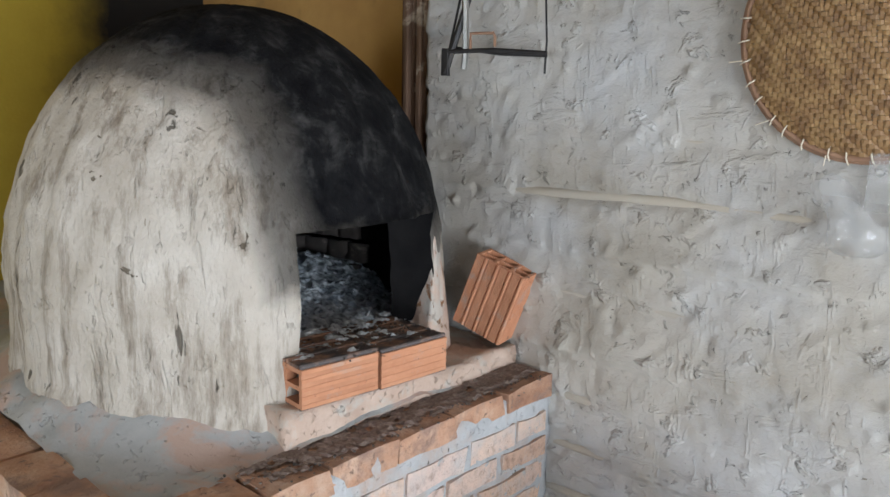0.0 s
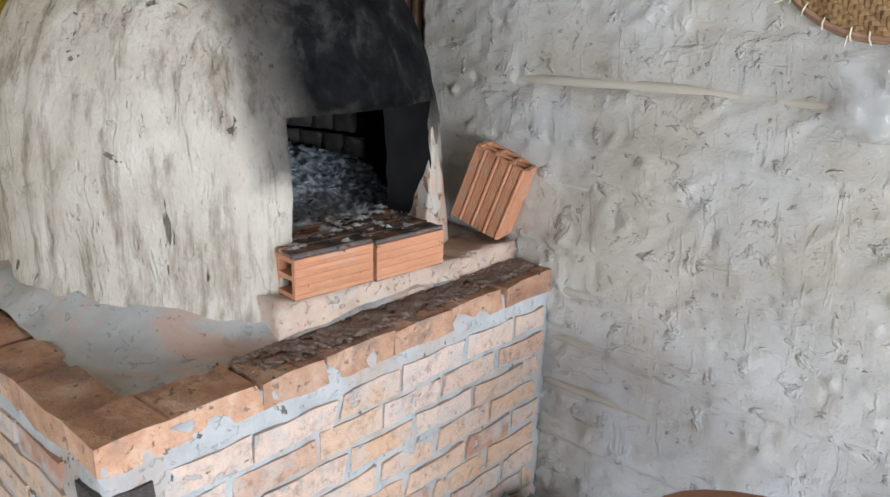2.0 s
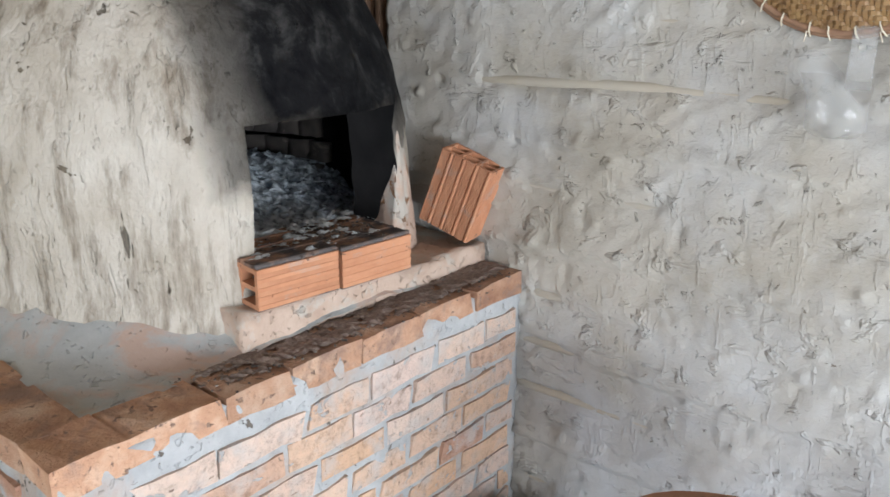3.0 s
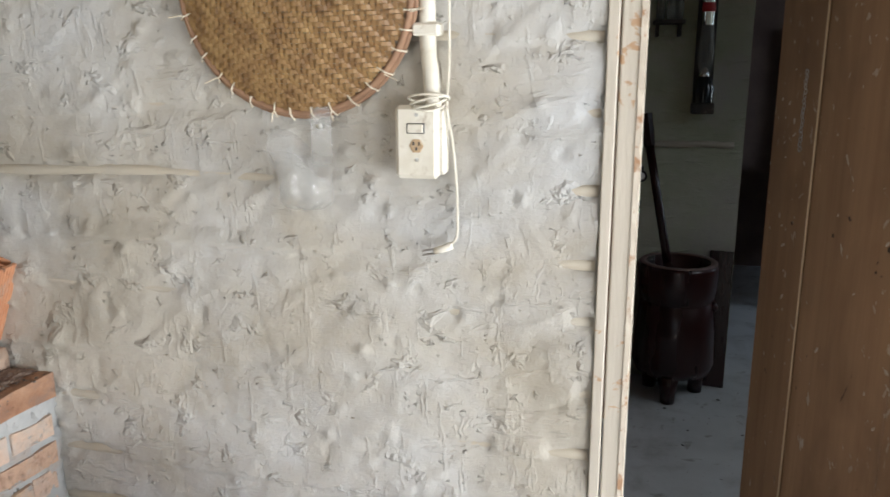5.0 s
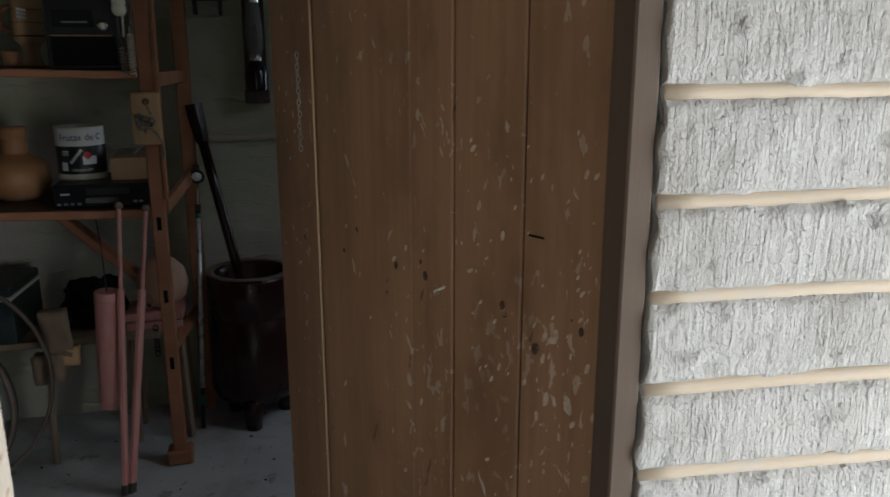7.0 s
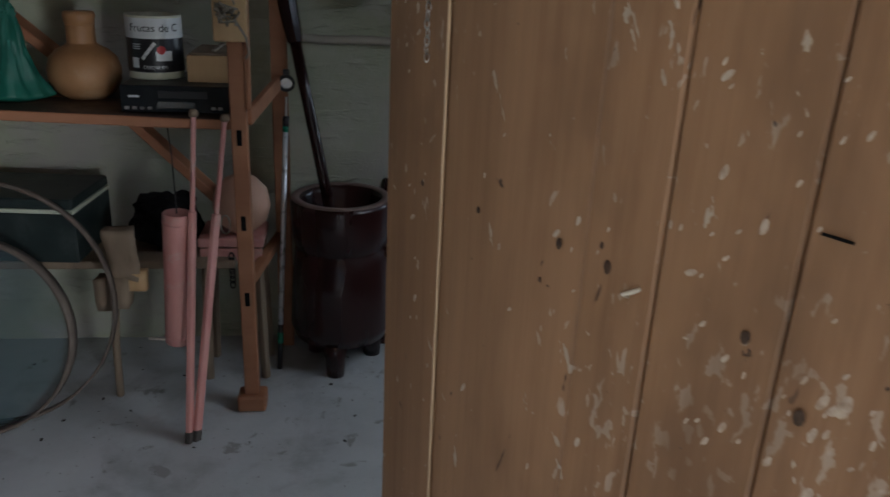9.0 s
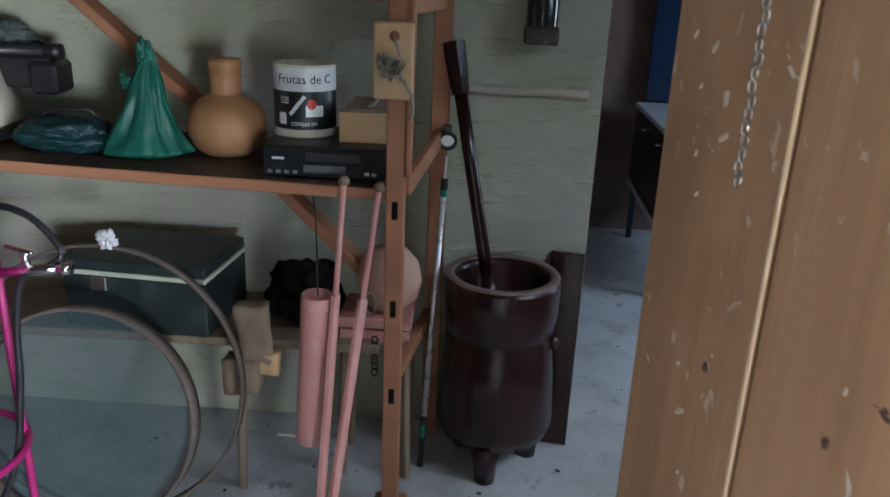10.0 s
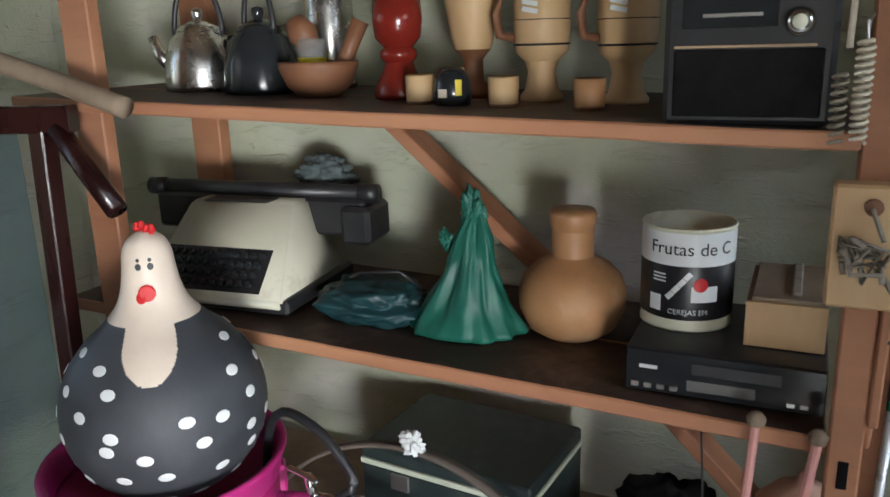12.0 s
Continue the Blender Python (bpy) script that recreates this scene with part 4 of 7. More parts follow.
# jamb of bare clay at the wall side of the mouth
bm = lumpy_box(0.0, 0.0, 0.0, 1.0, 1.0, 1.0, 0.075, 0.045, 5, 7.0)
for v in bm.verts:
    u, w_, h = (max(0.0, min(1.03, k)) for k in v.co)
    low, high_ = 0.142 + 0.062 * h ** 0.8, 0.252 - 0.016 * h
    v.co = Vector((0.288 + 0.1 * u - 0.03 * h - 0.045 * h ** 3 - 0.03 * w_ ** 2, low + (high_ - low) * w_, 0.004 + 0.34 * h))
JAMBCLAY = CLAY.copy()
JAMBCLAY.name = "sooty_clay_jamb"
marks(JAMBCLAY, [(0, (38, 38, 30), 0.6, 0.64, -0.005, (0.3, 0.16, 0.08))])
bm.normal_update()
for f in bm.faces:
    c = f.calc_center_median()
    h = (c.z - 0.004) / 0.34
    low = 0.142 + 0.062 * max(0.0, h) ** 0.8
    across_ = (c.y - low) / (0.252 - 0.016 * h - low)
    deep = (c.x - 0.288 + 0.045 * h + 0.03 * across_ ** 2) / 0.1
    f.material_index = 1 if h > 0.55 + 0.22 * deep + 0.3 * across_ + 0.2 * noise.noise(c * 26) + 0.1 * noise.noise(c * 70) else 0
part("jamb", bm, [JAMBCLAY, SOOT], oven, "bare buff clay jamb")
part("oven_floor", lathe([(0.315, 0.0), (0.315, 0.045), (0.0, 0.047)], 32), SOOT, oven)
for k in range(4):
    for i in range(11):
        a = math.radians(84 + 12 * i + 6 * (k % 2))
        bmb = lumpy_box(-0.006, -0.033, 0.05 + 0.05 * k, 0.012, 0.033, 0.09 + 0.05 * k, 0.03, 0.004, 30, k + i)
        bmb.transform(pose(0.29 * math.cos(a), 0.29 * math.sin(a), 0, 0, 0, math.degrees(a)))
        part("lining_brick", bmb, BURNT, oven)

ash = bmesh.new()
rng = random.Random(7)
rows = []
def ash_z(x, y):
    back = max(0.0, min(1.0, (-1.25 - x) / 0.36))
    heap = math.exp(-((x + 1.5) / 0.13) ** 2 - ((y - 1.5) / 0.12) ** 2)
    return 1.016 + 0.085 * back + 0.06 * heap + 0.011 * noise.fractal(Vector((x * 45, y * 45, 0)), 0.6, 2.1, 5)


grid = {}
for j in range(91):
    for i in range(91):
        x, y = OX - 0.318 + 0.636 * i / 90, OY - 0.318 + 0.636 * j / 90
        inside = math.hypot(x - OX, y - OY) < 0.316
        if inside and (x < -1.26 or 1.41 < y < 1.71):
            grid[i, j] = ash.verts.new((x, y, max(0.999, ash_z(x, y))))
for i, j in list(grid):
    quad = [(i, j), (i + 1, j), (i + 1, j + 1), (i, j + 1)]
    if all(q in grid for q in quad):
        ash.faces.new([grid[q] for q in quad])
for k in range(420):
    x, y = rng.uniform(-1.84, -1.27), rng.uniform(1.3, 1.8)
    if math.hypot(x - OX, y - OY) > 0.3:
        continue
    s = rng.uniform(0.003, 0.011)
    c = box(-s, -s * 0.45, -s * 0.2, s, s * 0.45, s * 0.2)
    c.transform(pose(x, y, ash_z(x, y) + 0.003, rng.uniform(-30, 30), rng.uniform(-30, 30), rng.uniform(0, 180)))
    merged(ash, c)
tagged(part("ash_heap", ash, ASH), "grey-white ash and charcoal heap inside the clay oven", "ash", kind="stuff")


def hollow_brick(name, length, wide, high, nx, nz, mat_side, label, mat_top=None):
    """A ribbed hollow brick; its holes run along x, its foot is at the origin."""
    thing = root(name, (0, 0, 0), label, "brick")
    t = 0.007
    bm = bmesh.new()
    hw = wide / 2
    box(0, -hw, 0, length, hw, t, 0, bm), box(0, -hw, high - t, length, hw, high, 0, bm)
    box(0, -hw, t, length, -hw + t, high - t, 0, bm), box(0, hw - t, t, length, hw, high - t, 0, bm)
    for k in range(1, nx):
        y = -hw + wide * k / nx
        part("web", box(0.001, y - t * 0.5, t, length - 0.001, y + t * 0.5, high - t), mat_side, thing)
    for k in range(1, nz):
        z = high * k / nz
        for j in range(nx):
            y0, y1 = -hw + wide * j / nx + t * 0.6, -hw + wide * (j + 1) / nx - t * 0.6
            part("web", box(0.001, y0, z - t * 0.5, length - 0.001, y1, z + t * 0.5), mat_side, thing)
    part("shell", bm, mat_side, thing)
    ribs = bmesh.new()
    groups = max(3, round(wide / 0.036))
    for g in range(groups):
        y0 = -hw + wide * g / groups
        box(0, y0 + 0.0008, high, length, y0 + 0.0085, high + 0.0075, 0.002, ribs)
        for k in range(5):
            y = y0 + 0.0145 + (wide / groups - 0.0185) * k / 4
            box(0, y - 0.0013, high, length, y + 0.0013, high + 0.0052, 0, ribs)
        box(0, y0 + 0.001, -0.0022, length, y0 + 0.008, -0.0001, 0, ribs)
    part("ribs", ribs, mat_top or mat_side, thing)
    side, side2 = bmesh.new(), bmesh.new()
    n = int(high / 0.0105)
    for k in range(n):
        z = 0.004 + (high - 0.008) * k / max(1, n - 1)
        box(0, -hw - 0.0009, z - 0.0029, length, -hw + 0.001, z + 0.0029, 0, side)
        box(0, hw - 0.001, z - 0.0029, length, hw + 0.0009, z + 0.0029, 0, side2)
    part("side_ribs", side, mat_side, thing)
    part("side_ribs", side2, mat_side, thing)
    return thing


b1 = hollow_brick("hollow_brick", 0.142, 0.15, 0.062, 3, 2, TERRA, "orange hollow brick lying as the oven's sill", TERRATOP)
b1.matrix_basis = pose(-1.196, 1.365, 1.006, 0, 0, 84)
b1["group"] = "oven sill bricks"
b2 = copy_thing(b1, pose(-1.18, 1.51, 1.004, 0, 0, 86))
b2.scale = (1.02, 1, 0.95)
bm = bmesh.new()
grid = {}
for j in range(150):
    for i in range(18):
        x, y = -1.119 + 0.075 * i / 17, 1.17 + 0.715 * j / 149
        edge = noise.fractal(Vector((x * 40, y * 40, 3)), 0.8, 2, 4) * 0.5 + 0.35 - max(0.0, (x + 1.062) / 0.03) - max(0.0, (1.32 - y) / 0.2)
        if edge > 0:
            grid[i, j] = bm.verts.new((x, y, PZ + 0.0035 + 0.006 * min(1.0, edge) + 0.003 * noise.noise(Vector((x * 150, y * 150, 1)))))
for i, j in list(grid):
    quad = [(i, j), (i + 1, j), (i + 1, j + 1), (i, j + 1)]
    if all(q in grid for q in quad):
        bm.faces.new([grid[q] for q in quad])
DIRT = material("brown_ashy_dirt", [(0.15, 0.105, 0.085), (0.22, 0.165, 0.135), (0.31, 0.25, 0.21)], 130, 0.95, bump=0.8, fine=140, world_space=True)
tagged(part("dirt_layer", bm, DIRT), "dark purplish-brown dirt lying on the cap bricks", "dirt", kind="stuff")
white = bmesh.new()
grid = {}
for j in range(110):
    for i in range(56):
        x, y = -1.262 + 0.138 * i / 55, 1.368 + 0.285 * j / 109
        edge = noise.fractal(Vector((x * 34, y * 34, 13)), 0.8, 2, 4) * 0.6 + 0.1 - abs(y - 1.48) * 1.1 + (-1.2 - x) * 2.0
        if edge > 0:
            grid[i, j] = white.verts.new((x, y, 1.0712 + 0.006 * min(1.0, edge * 2) + 0.002 * noise.noise(Vector((x * 150, y * 150, 1)))))
for i, j in list(grid):
    quad = [(i, j), (i + 1, j), (i + 1, j + 1), (i, j + 1)]
    if all(q in grid for q in quad):
        white.faces.new([grid[q] for q in quad])
tagged(part("spilled_ash", white, material("white_ash", [(0.4, 0.42, 0.43), (0.78, 0.8, 0.8)], 90, 0.95, bump=0.8, fine=160, world_space=True)), "white ash spilled over the sill bricks", "ash", kind="stuff")

# dust, ash and crumbs on the sill and the cap bricks
bm = bmesh.new()
rng = random.Random(11)
for k in range(420):
    if k < 150:
        x, y, z = rng.gauss(-1.17, 0.03), rng.uniform(1.37, 1.62), 1.072
    else:
        x, y, z = rng.gauss(-1.075, 0.02), 1.22 + 0.66 * rng.random() ** 0.8, PZ + 0.002
    s = rng.uniform(0.0008, 0.0024)
    c = box(-s, -s, 0, s, s * 0.6, s)
    c.transform(pose(x, y, z, rng.uniform(-30, 30), 0, rng.uniform(0, 180)))
    merged(bm, c)
tagged(part("ash_crumbs", bm, ASHCRUMB), "dark ash crumbs scattered on the bricks", "ash", kind="stuff")

# ---- porch: things on the mud wall ----
BX, BZ, BR = -0.535, 1.606, 0.219
basket = root("woven_sieve_basket", (BX, W - 0.012, BZ), "round golden woven bamboo sieve hung on the mud wall", "basket")
basket.matrix_basis = pose(BX, W - 0.012, BZ, 90 + 6, 0, 0)


def bulge(r):
    return 0.03 + 0.055 * (1 - (r / BR) ** 2) ** 0.8 if r < BR else 0.03


def weave(bm, along):
    pitch = 0.0088
    n = int(BR / pitch)
    for i in range(-n, n + 1):
        c = i * pitch
        half = math.sqrt(max(0, (BR - 0.003) ** 2 - c * c))
        m = int(half / pitch)
        prev = None
        wdt = pitch * (0.41 + 0.1 * noise.noise(Vector((i * 0.9, along * 7, 0))))
        for j in range(-m, m + 1):
            s = j * pitch
            over = ((i + j) % 4 < 2) if along else ((i + j) % 4 >= 2)
            z = bulge(math.hypot(c, s)) + (0.0018 if over else -0.0018)
            wob = 0.0012 * noise.noise(Vector((i * 0.7, j * 0.25, along * 5)))
            a = (s, c - wdt + wob, z) if along else (c - wdt + wob, s, z)
            b = (s, c + wdt + wob, z) if along else (c + wdt + wob, s, z)
            cur = (bm.verts.new(a), bm.verts.new(b))
            if prev:
                f = bm.faces.new((prev[0], prev[1], cur[1], cur[0]))
            prev = cur


bm = bmesh.new()
weave(bm, 1)
weave(bm, 0)
bmesh.ops.recalc_face_normals(bm, faces=bm.faces[:])
part("woven_mat", bm, BAMBOO, basket, "golden twill-woven bamboo strips")["kind"] = "stuff"
ring = [(BR * math.cos(a), BR * math.sin(a)) for a in (2 * math.pi * k / 72 for k in range(72))]
part("rim", tube([(x, y, 0.032 + 0.001 * math.sin(9 * k)) for k, (x, y) in enumerate(ring)], 0.0062, 8, None, True), RIMWOOD, basket, "brown cane rim", True)
outer_rim = part("outer_rim", tube([(x * 1.03, y * 1.03, 0.024) for x, y in ring], 0.0055, 8, None, True), RIMWOOD, basket, "brown cane rim", True)
rng = random.Random(3)
for k in range(34):
    a = 2 * math.pi * k / 34 + rng.uniform(-0.03, 0.03)
    d = Vector((math.cos(a), math.sin(a), 0))
    sd = Vector((-d.y, d.x, 0)) * 0.006
    pts = [d * (BR - 0.014) + Vector((0, 0, 0.038)), d * (BR + 0.002) + Vector((0, 0, 0.041)) + sd * 0.5, d * (BR + 0.014) + Vector((0, 0, 0.03)) + sd, d * (BR + 0.012) + Vector((0, 0, 0.018)) + sd]
    bm = tube(pts, 0.0016, 5)
    if k % 3 == 0:
        e = d * (BR + 0.004) + Vector((0, 0, 0.041))
        tube([e, e + d * rng.uniform(0.012, 0.026) + sd * rng.uniform(-2, 2) + Vector((0, 0, 0.004))], 0.0013, 5, bm)
    part("lashing", bm, STRING, outer_rim, "pale string lashing")

# cut plastic bottle under the basket
bottle = root("cut_bottle", (-0.515, W - 0.058, 1.212), "cut-off clear plastic bottle fixed to the mud wall", "bottle")
bm = bmesh.new()
rows = []
seg = 40
for j in range(22):
    t = j / 21
    row = []
    for i in range(seg):
        a = 2 * math.pi * i / seg
        pet = 0.5 + 0.5 * math.cos(5 * a)
        if t < 0.3:
            q = t / 0.3
            r = 0.05 * math.sqrt(q) * (1 - 0.0 * pet)
            z = 0.018 * q * q + 0.016 * (1 - pet) * (1 - q) * min(1, q * 3)
        else:
            q = (t - 0.3) / 0.7
            slant = 0.085 + 0.03 * math.cos(a - 2.9) + 0.012 * math.sin(3 * a)
            r = 0.05 - 0.003 * math.sin(q * 3.1) + 0.022 * q * q * max(0, math.cos(a - 3.2))
            z = 0.018 + q * slant
        row.append(bm.verts.new((r * math.cos(a), r * math.sin(a) * 0.95, z)))
    rows.append(row)
for j in range(21):
    for i in range(seg):
        bm.faces.new((rows[j][i], rows[j][(i + 1) % seg], rows[j + 1][(i + 1) % seg], rows[j + 1][i])).smooth = True
part("body", bm, PET, bottle, "clear crumpled plastic body with lobed base")
bm = box(-0.002, 0.03, 0.08, 0.038, 0.0325, 0.185, 0.0008)
part("tab", bm, PET, bottle, "clear plastic tab")
part("screw", lathe([(0.006, 0), (0.006, 0.003), (0, 0.004)], 10, None, pose(0.018, 0.028, 0.15, 90)), STEEL, bottle)

# switch box, its pipe, wires and plug
sw = root("switch_box", (-0.307, W, 1.339), "dusty ivory switch and socket box on the mud wall", "switch")
part("back_box", box(-0.031, -0.032, -0.058, 0.047, -0.006, 0.06, 0.006), IVORY, sw)
part("face_plate", box(-0.04, -0.052, -0.064, 0.038, -0.03, 0.063, 0.007), IVORY, sw, "dusty ivory cover plate")
switch_frame = part("switch_frame", box(-0.018, -0.0535, 0.015, 0.015, -0.051, 0.033, 0.001), BLACKPL, sw)
part("rocker", box(-0.0155, -0.0565, 0.0165, 0.0125, -0.052, 0.0315, 0.0015), IVORY, switch_frame)
socket = part("socket_ring", lathe([(0.0, 0.0), (0.0125, 0.0), (0.0132, 0.0016), (0.0105, 0.0022), (0.0, 0.0010)], 6, None, pose(0.0, -0.0515, -0.006, 90)), BEADWOOD, sw, "worn six-sided socket")
for x, z in ((-0.005, -0.002), (0.005, -0.002), (0.0, -0.011)):
    part("socket_hole", box(x - 0.0015, -0.0545, z - 0.003, x + 0.0015, -0.053, z + 0.003), BLACKPL, socket)
for z in (0.047, -0.03):
    part("screw", lathe([(0.0035, 0), (0.003, 0.0015), (0, 0.002)], 10, None, pose(0, -0.052, z, 90)), STEEL, sw)
conduit = root("conduit_pipe", (-0.289, W - 0.014, 1.4), "whitewashed conduit pipe running up the mud wall", "pipe")
part("pipe", tube(spline([(0.004, -0.006, -0.002), (0.0, -0.008, 0.06), (-0.006, -0.005, 0.13), (-0.008, -0.004, 0.5), (-0.008, -0.004, 1.19)]), 0.0145, 14), IVORY, conduit, "", True)
part("clamp", box(-0.03, -0.022, 0.118, 0.018, 0.012, 0.14, 0.004), IVORY, conduit, "limed pipe clamp")
wire = root("loose_cable", (-0.262, W - 0.012, 1.4), "limed twisted cable with a plug, hanging beside the switch box", "cable")
part("cable", tube(spline([(0.004, -0.002, 1.19), (0.003, -0.004, 0.4), (0.006, -0.01, 0.1), (0.004, -0.018, 0.0), (0.012, -0.012, -0.06), (0.018, -0.008, -0.13), (0.021, -0.01, -0.2), (0.02, -0.014, -0.232), (0.01, -0.016, -0.245)]), 0.0022, 7), IVORY, wire, "", True)
part("plug_body", tube([(0.012, -0.016, -0.246), (-0.004, -0.018, -0.253), (-0.02, -0.018, -0.258)], 0.0075, 8, None, False, 0.8), IVORY, wire, "ivory plug", True)
for dz in (-0.004, 0.004):
    part("pin", tube([(-0.02, -0.018, -0.258 + dz), (-0.043, -0.018, -0.263 + dz)], 0.0021, 6), STEEL, wire)
for k in range(4):
    r = 0.024 + 0.003 * k
    part("coil", tube([(-0.025 + 1.1 * r * math.cos(a), -0.03 + 0.02 * math.sin(a), 0.002 + 0.004 * k + 0.008 * math.sin(a + k)) for a in (2 * math.pi * j / 18 for j in range(18))], 0.0022, 6, None, True), IVORY, wire, "", True)

# wire rack hung up near the corner post
rack = root("iron_wire_rack", (-1.15, W - 0.1, 1.55), "black iron wire rack hanging on the mud wall", "rack")
part("bar", box(-0.105, -0.004, -0.04, -0.088, 0.004, 0.01, 0.001), IRON, rack)
part("bar", tube([(-0.097, 0, -0.035), (-0.045, 0.02, 0.14), (-0.02, 0.05, 0.3)], 0.0065, 6), IRON, rack)
part("wire", tube([(-0.09, 0, 0.0), (-0.085, 0.03, 0.12), (-0.07, 0.06, 0.3)], 0.0025, 6), IRON, rack)
part("wire", tube([(-0.06, 0.01, 0.01), (-0.075, 0.02, 0.1), (-0.06, 0.06, 0.3)], 0.002, 6), IRON, rack)
part("wire", tube([(0.095, 0.05, -0.035), (0.097, 0.05, 0.02), (0.08, 0.06, 0.15), (0.07, 0.07, 0.3)], 0.002, 6), IRON, rack)
part("crossbar", tube([(-0.09, 0, 0.004), (0.0, 0.02, 0.006), (0.098, 0.05, 0.0)], 0.0045, 6), IRON, rack)
part("crossbar", tube([(-0.09, 0.02, 0.012), (0.0, 0.04, 0.0), (0.098, 0.05, -0.004)], 0.003, 6), IRON, rack)
part("handle", tube([(-0.045, 0.01, 0.008), (-0.045, 0.01, 0.036), (0.0, 0.02, 0.036), (0.004, 0.02, 0.03), (0.004, 0.02, 0.012)], 0.003, 6), RIMWOOD, rack)
part("hook", tube([(-0.06, 0.01, 0.14), (-0.058, 0.012, 0.0), (-0.06, 0.01, -0.028)], 0.006, 6), STEEL, rack)
part("wall_pin", tube([(0.0, 0.04, 0.32), (0.02, 0.105, 0.3)], 0.004, 6), IRON, rack)
part("top_bar", tube([(-0.075, 0.06, 0.3), (0.0, 0.04, 0.32), (0.075, 0.07, 0.3)], 0.004, 6), IRON, rack)

# chair and rag below
chair = root("wooden_chair", (-0.455, 1.56, 0), "brown varnished wooden chair with a rounded solid back", "chair", rz=14)
bm = bmesh.new()
outline = [(-0.17, 0.5), (0.17, 0.5)] + [(0.17 * math.cos(a) if abs(math.cos(a)) < 0.99 else 0.17 * math.cos(a), 0.74 + 0.115 * math.sin(a)) for a in (math.pi * k / 14 for k in range(15))]
fr = [bm.verts.new((x, 0.0, z)) for x, z in outline]
bk = [bm.verts.new((x, 0.022, z)) for x, z in outline]
bm.faces.new(fr)
bm.faces.new(bk[::-1])
for k in range(len(fr)):
    bm.faces.new((fr[k], bk[k], bk[(k + 1) % len(fr)], fr[(k + 1) % len(fr)]))
bmesh.ops.recalc_face_normals(bm, faces=bm.faces[:])
part("backrest", bm, CHAIRWOOD, chair)
part("seat", box(-0.19, -0.36, 0.43, 0.19, 0.02, 0.455, 0.006), CHAIRWOOD, chair)
for x, y, h in ((-0.16, -0.33, 0.43), (0.16, -0.33, 0.43), (-0.16, 0.03, 0.6), (0.16, 0.03, 0.6)):
    part("leg", box(x - 0.016, y - 0.008, 0, x + 0.016, y + 0.024, h, 0.003), CHAIRWOOD, chair)
bm = bmesh.new()
bmesh.ops.create_icosphere(bm, subdivisions=4, radius=1)
for v in bm.verts:
    v.co = Vector((v.co.x * 0.13, v.co.y * 0.1, max(0, v.co.z * 0.27 + 0.26))) * (1 + 0.16 * noise.fractal(v.co * 2.2, 0.9, 2, 4))
    v.co.z = max(0.0, v.co.z)
sack = tagged(part("cloth_sack", bm, SACKCLOTH, None, "", True), "grey-green crumpled sack on the floor beside the plinth", "sack")
sack.location = (-0.93, 1.76, 0)

# the oven, its plinth and what stands by them, at their true size against the mud wall
GROW, ANCHOR = 1.286, Vector((-0.546, W, 1.445))
grown = Matrix.Translation(ANCHOR) @ Matrix.Scale(GROW, 4) @ Matrix.Translation(-ANCHOR)
for ob in list(bpy.data.objects):
    kind_of = ob.name.split(".")[0]
    if ob.parent is None and kind_of in ("oven_plinth", "clay_oven", "ash_heap", "hollow_brick", "dirt_layer", "spilled_ash", "ash_crumbs", "iron_wire_rack"):
        ob.matrix_basis = grown @ ob.matrix_basis
for ob, high in ((chair, 0.832), (sack, 0.506)):
    spot = grown @ ob.matrix_basis.translation
    ob.matrix_basis = Matrix.Translation((spot.x, spot.y, 0)) @ Matrix.Diagonal((GROW, GROW, high, 1)) @ Matrix.Translation(-ob.matrix_basis.translation) @ ob.matrix_basis

# the ribbed brick that leans beside the oven mouth
hb = hollow_brick("hollow_brick", 0.19, 0.14, 0.078, 3, 2, TERRA, "orange ribbed hollow brick leaning on the mud wall")
lean = math.radians(20)
along, out = Vector((0.974, 0.219, 0)), Vector((0.219, -0.974, 0.0))
across = along * math.cos(lean) - Vector((0, 0, math.sin(lean)))
upward = Vector((0, 0, math.cos(lean))) + along * math.sin(lean)
foot_at = Vector((-1.285, 1.806, 0.872)) - across * 0.07 - out * 0.086
hb.matrix_basis = Matrix((upward, -across, out)).transposed().to_4x4()
hb.matrix_basis.translation = foot_at

# ---- store room: the shelf rack ----
porch_things = set(bpy.data.objects)


def beam(p, q, w, d, bevel=0.003, roll=0.0):
    """A sawn bar of section w x d from p to q."""
    p, q = Vector(p), Vector(q)
    bm = box(-w / 2, -d / 2, 0, w / 2, d / 2, (q - p).length, bevel)
    bm.transform(Matrix.Translation(p) @ (q - p).to_track_quat("Z", "Y").to_matrix().to_4x4() @ pose(0, 0, 0, 0, 0, roll))
    return bm


rackw = root("shelf_rack", (0, 0, 0), "reddish wooden shelf rack with diagonal braces and sagging boards", "shelf")
Z1, Z2 = 0.915, 1.36  # tops of the two boards at the doorway end; both rise a little to the other end


def z1(x):
    return Z1 + (0.09 - x) * 0.027


def z2(x):
    return Z2 + (0.05 - x) * 0.026


def board(za, x0, x1, y0, y1, t, name):
    bm = box(x0, y0, -t, x1, y1, 0, 0.003)
    bmesh.ops.subdivide_edges(bm, edges=[e for e in bm.edges if abs(e.verts[0].co.x - e.verts[1].co.x) > 0.5], cuts=14)
    for v in bm.verts:
        v.co.z += za(v.co.x) + 0.003 * noise.noise(Vector((v.co.x * 4, 0, 3)))
        v.co.y += 0.003 * noise.noise(Vector((v.co.x * 5, 2, v.co.z)))
    bm.normal_update()
    # faces that point up take the darker board-top material
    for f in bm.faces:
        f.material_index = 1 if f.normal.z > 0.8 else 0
    return part(name, bm, [SHELFWOOD, BOARDTOP], rackw)


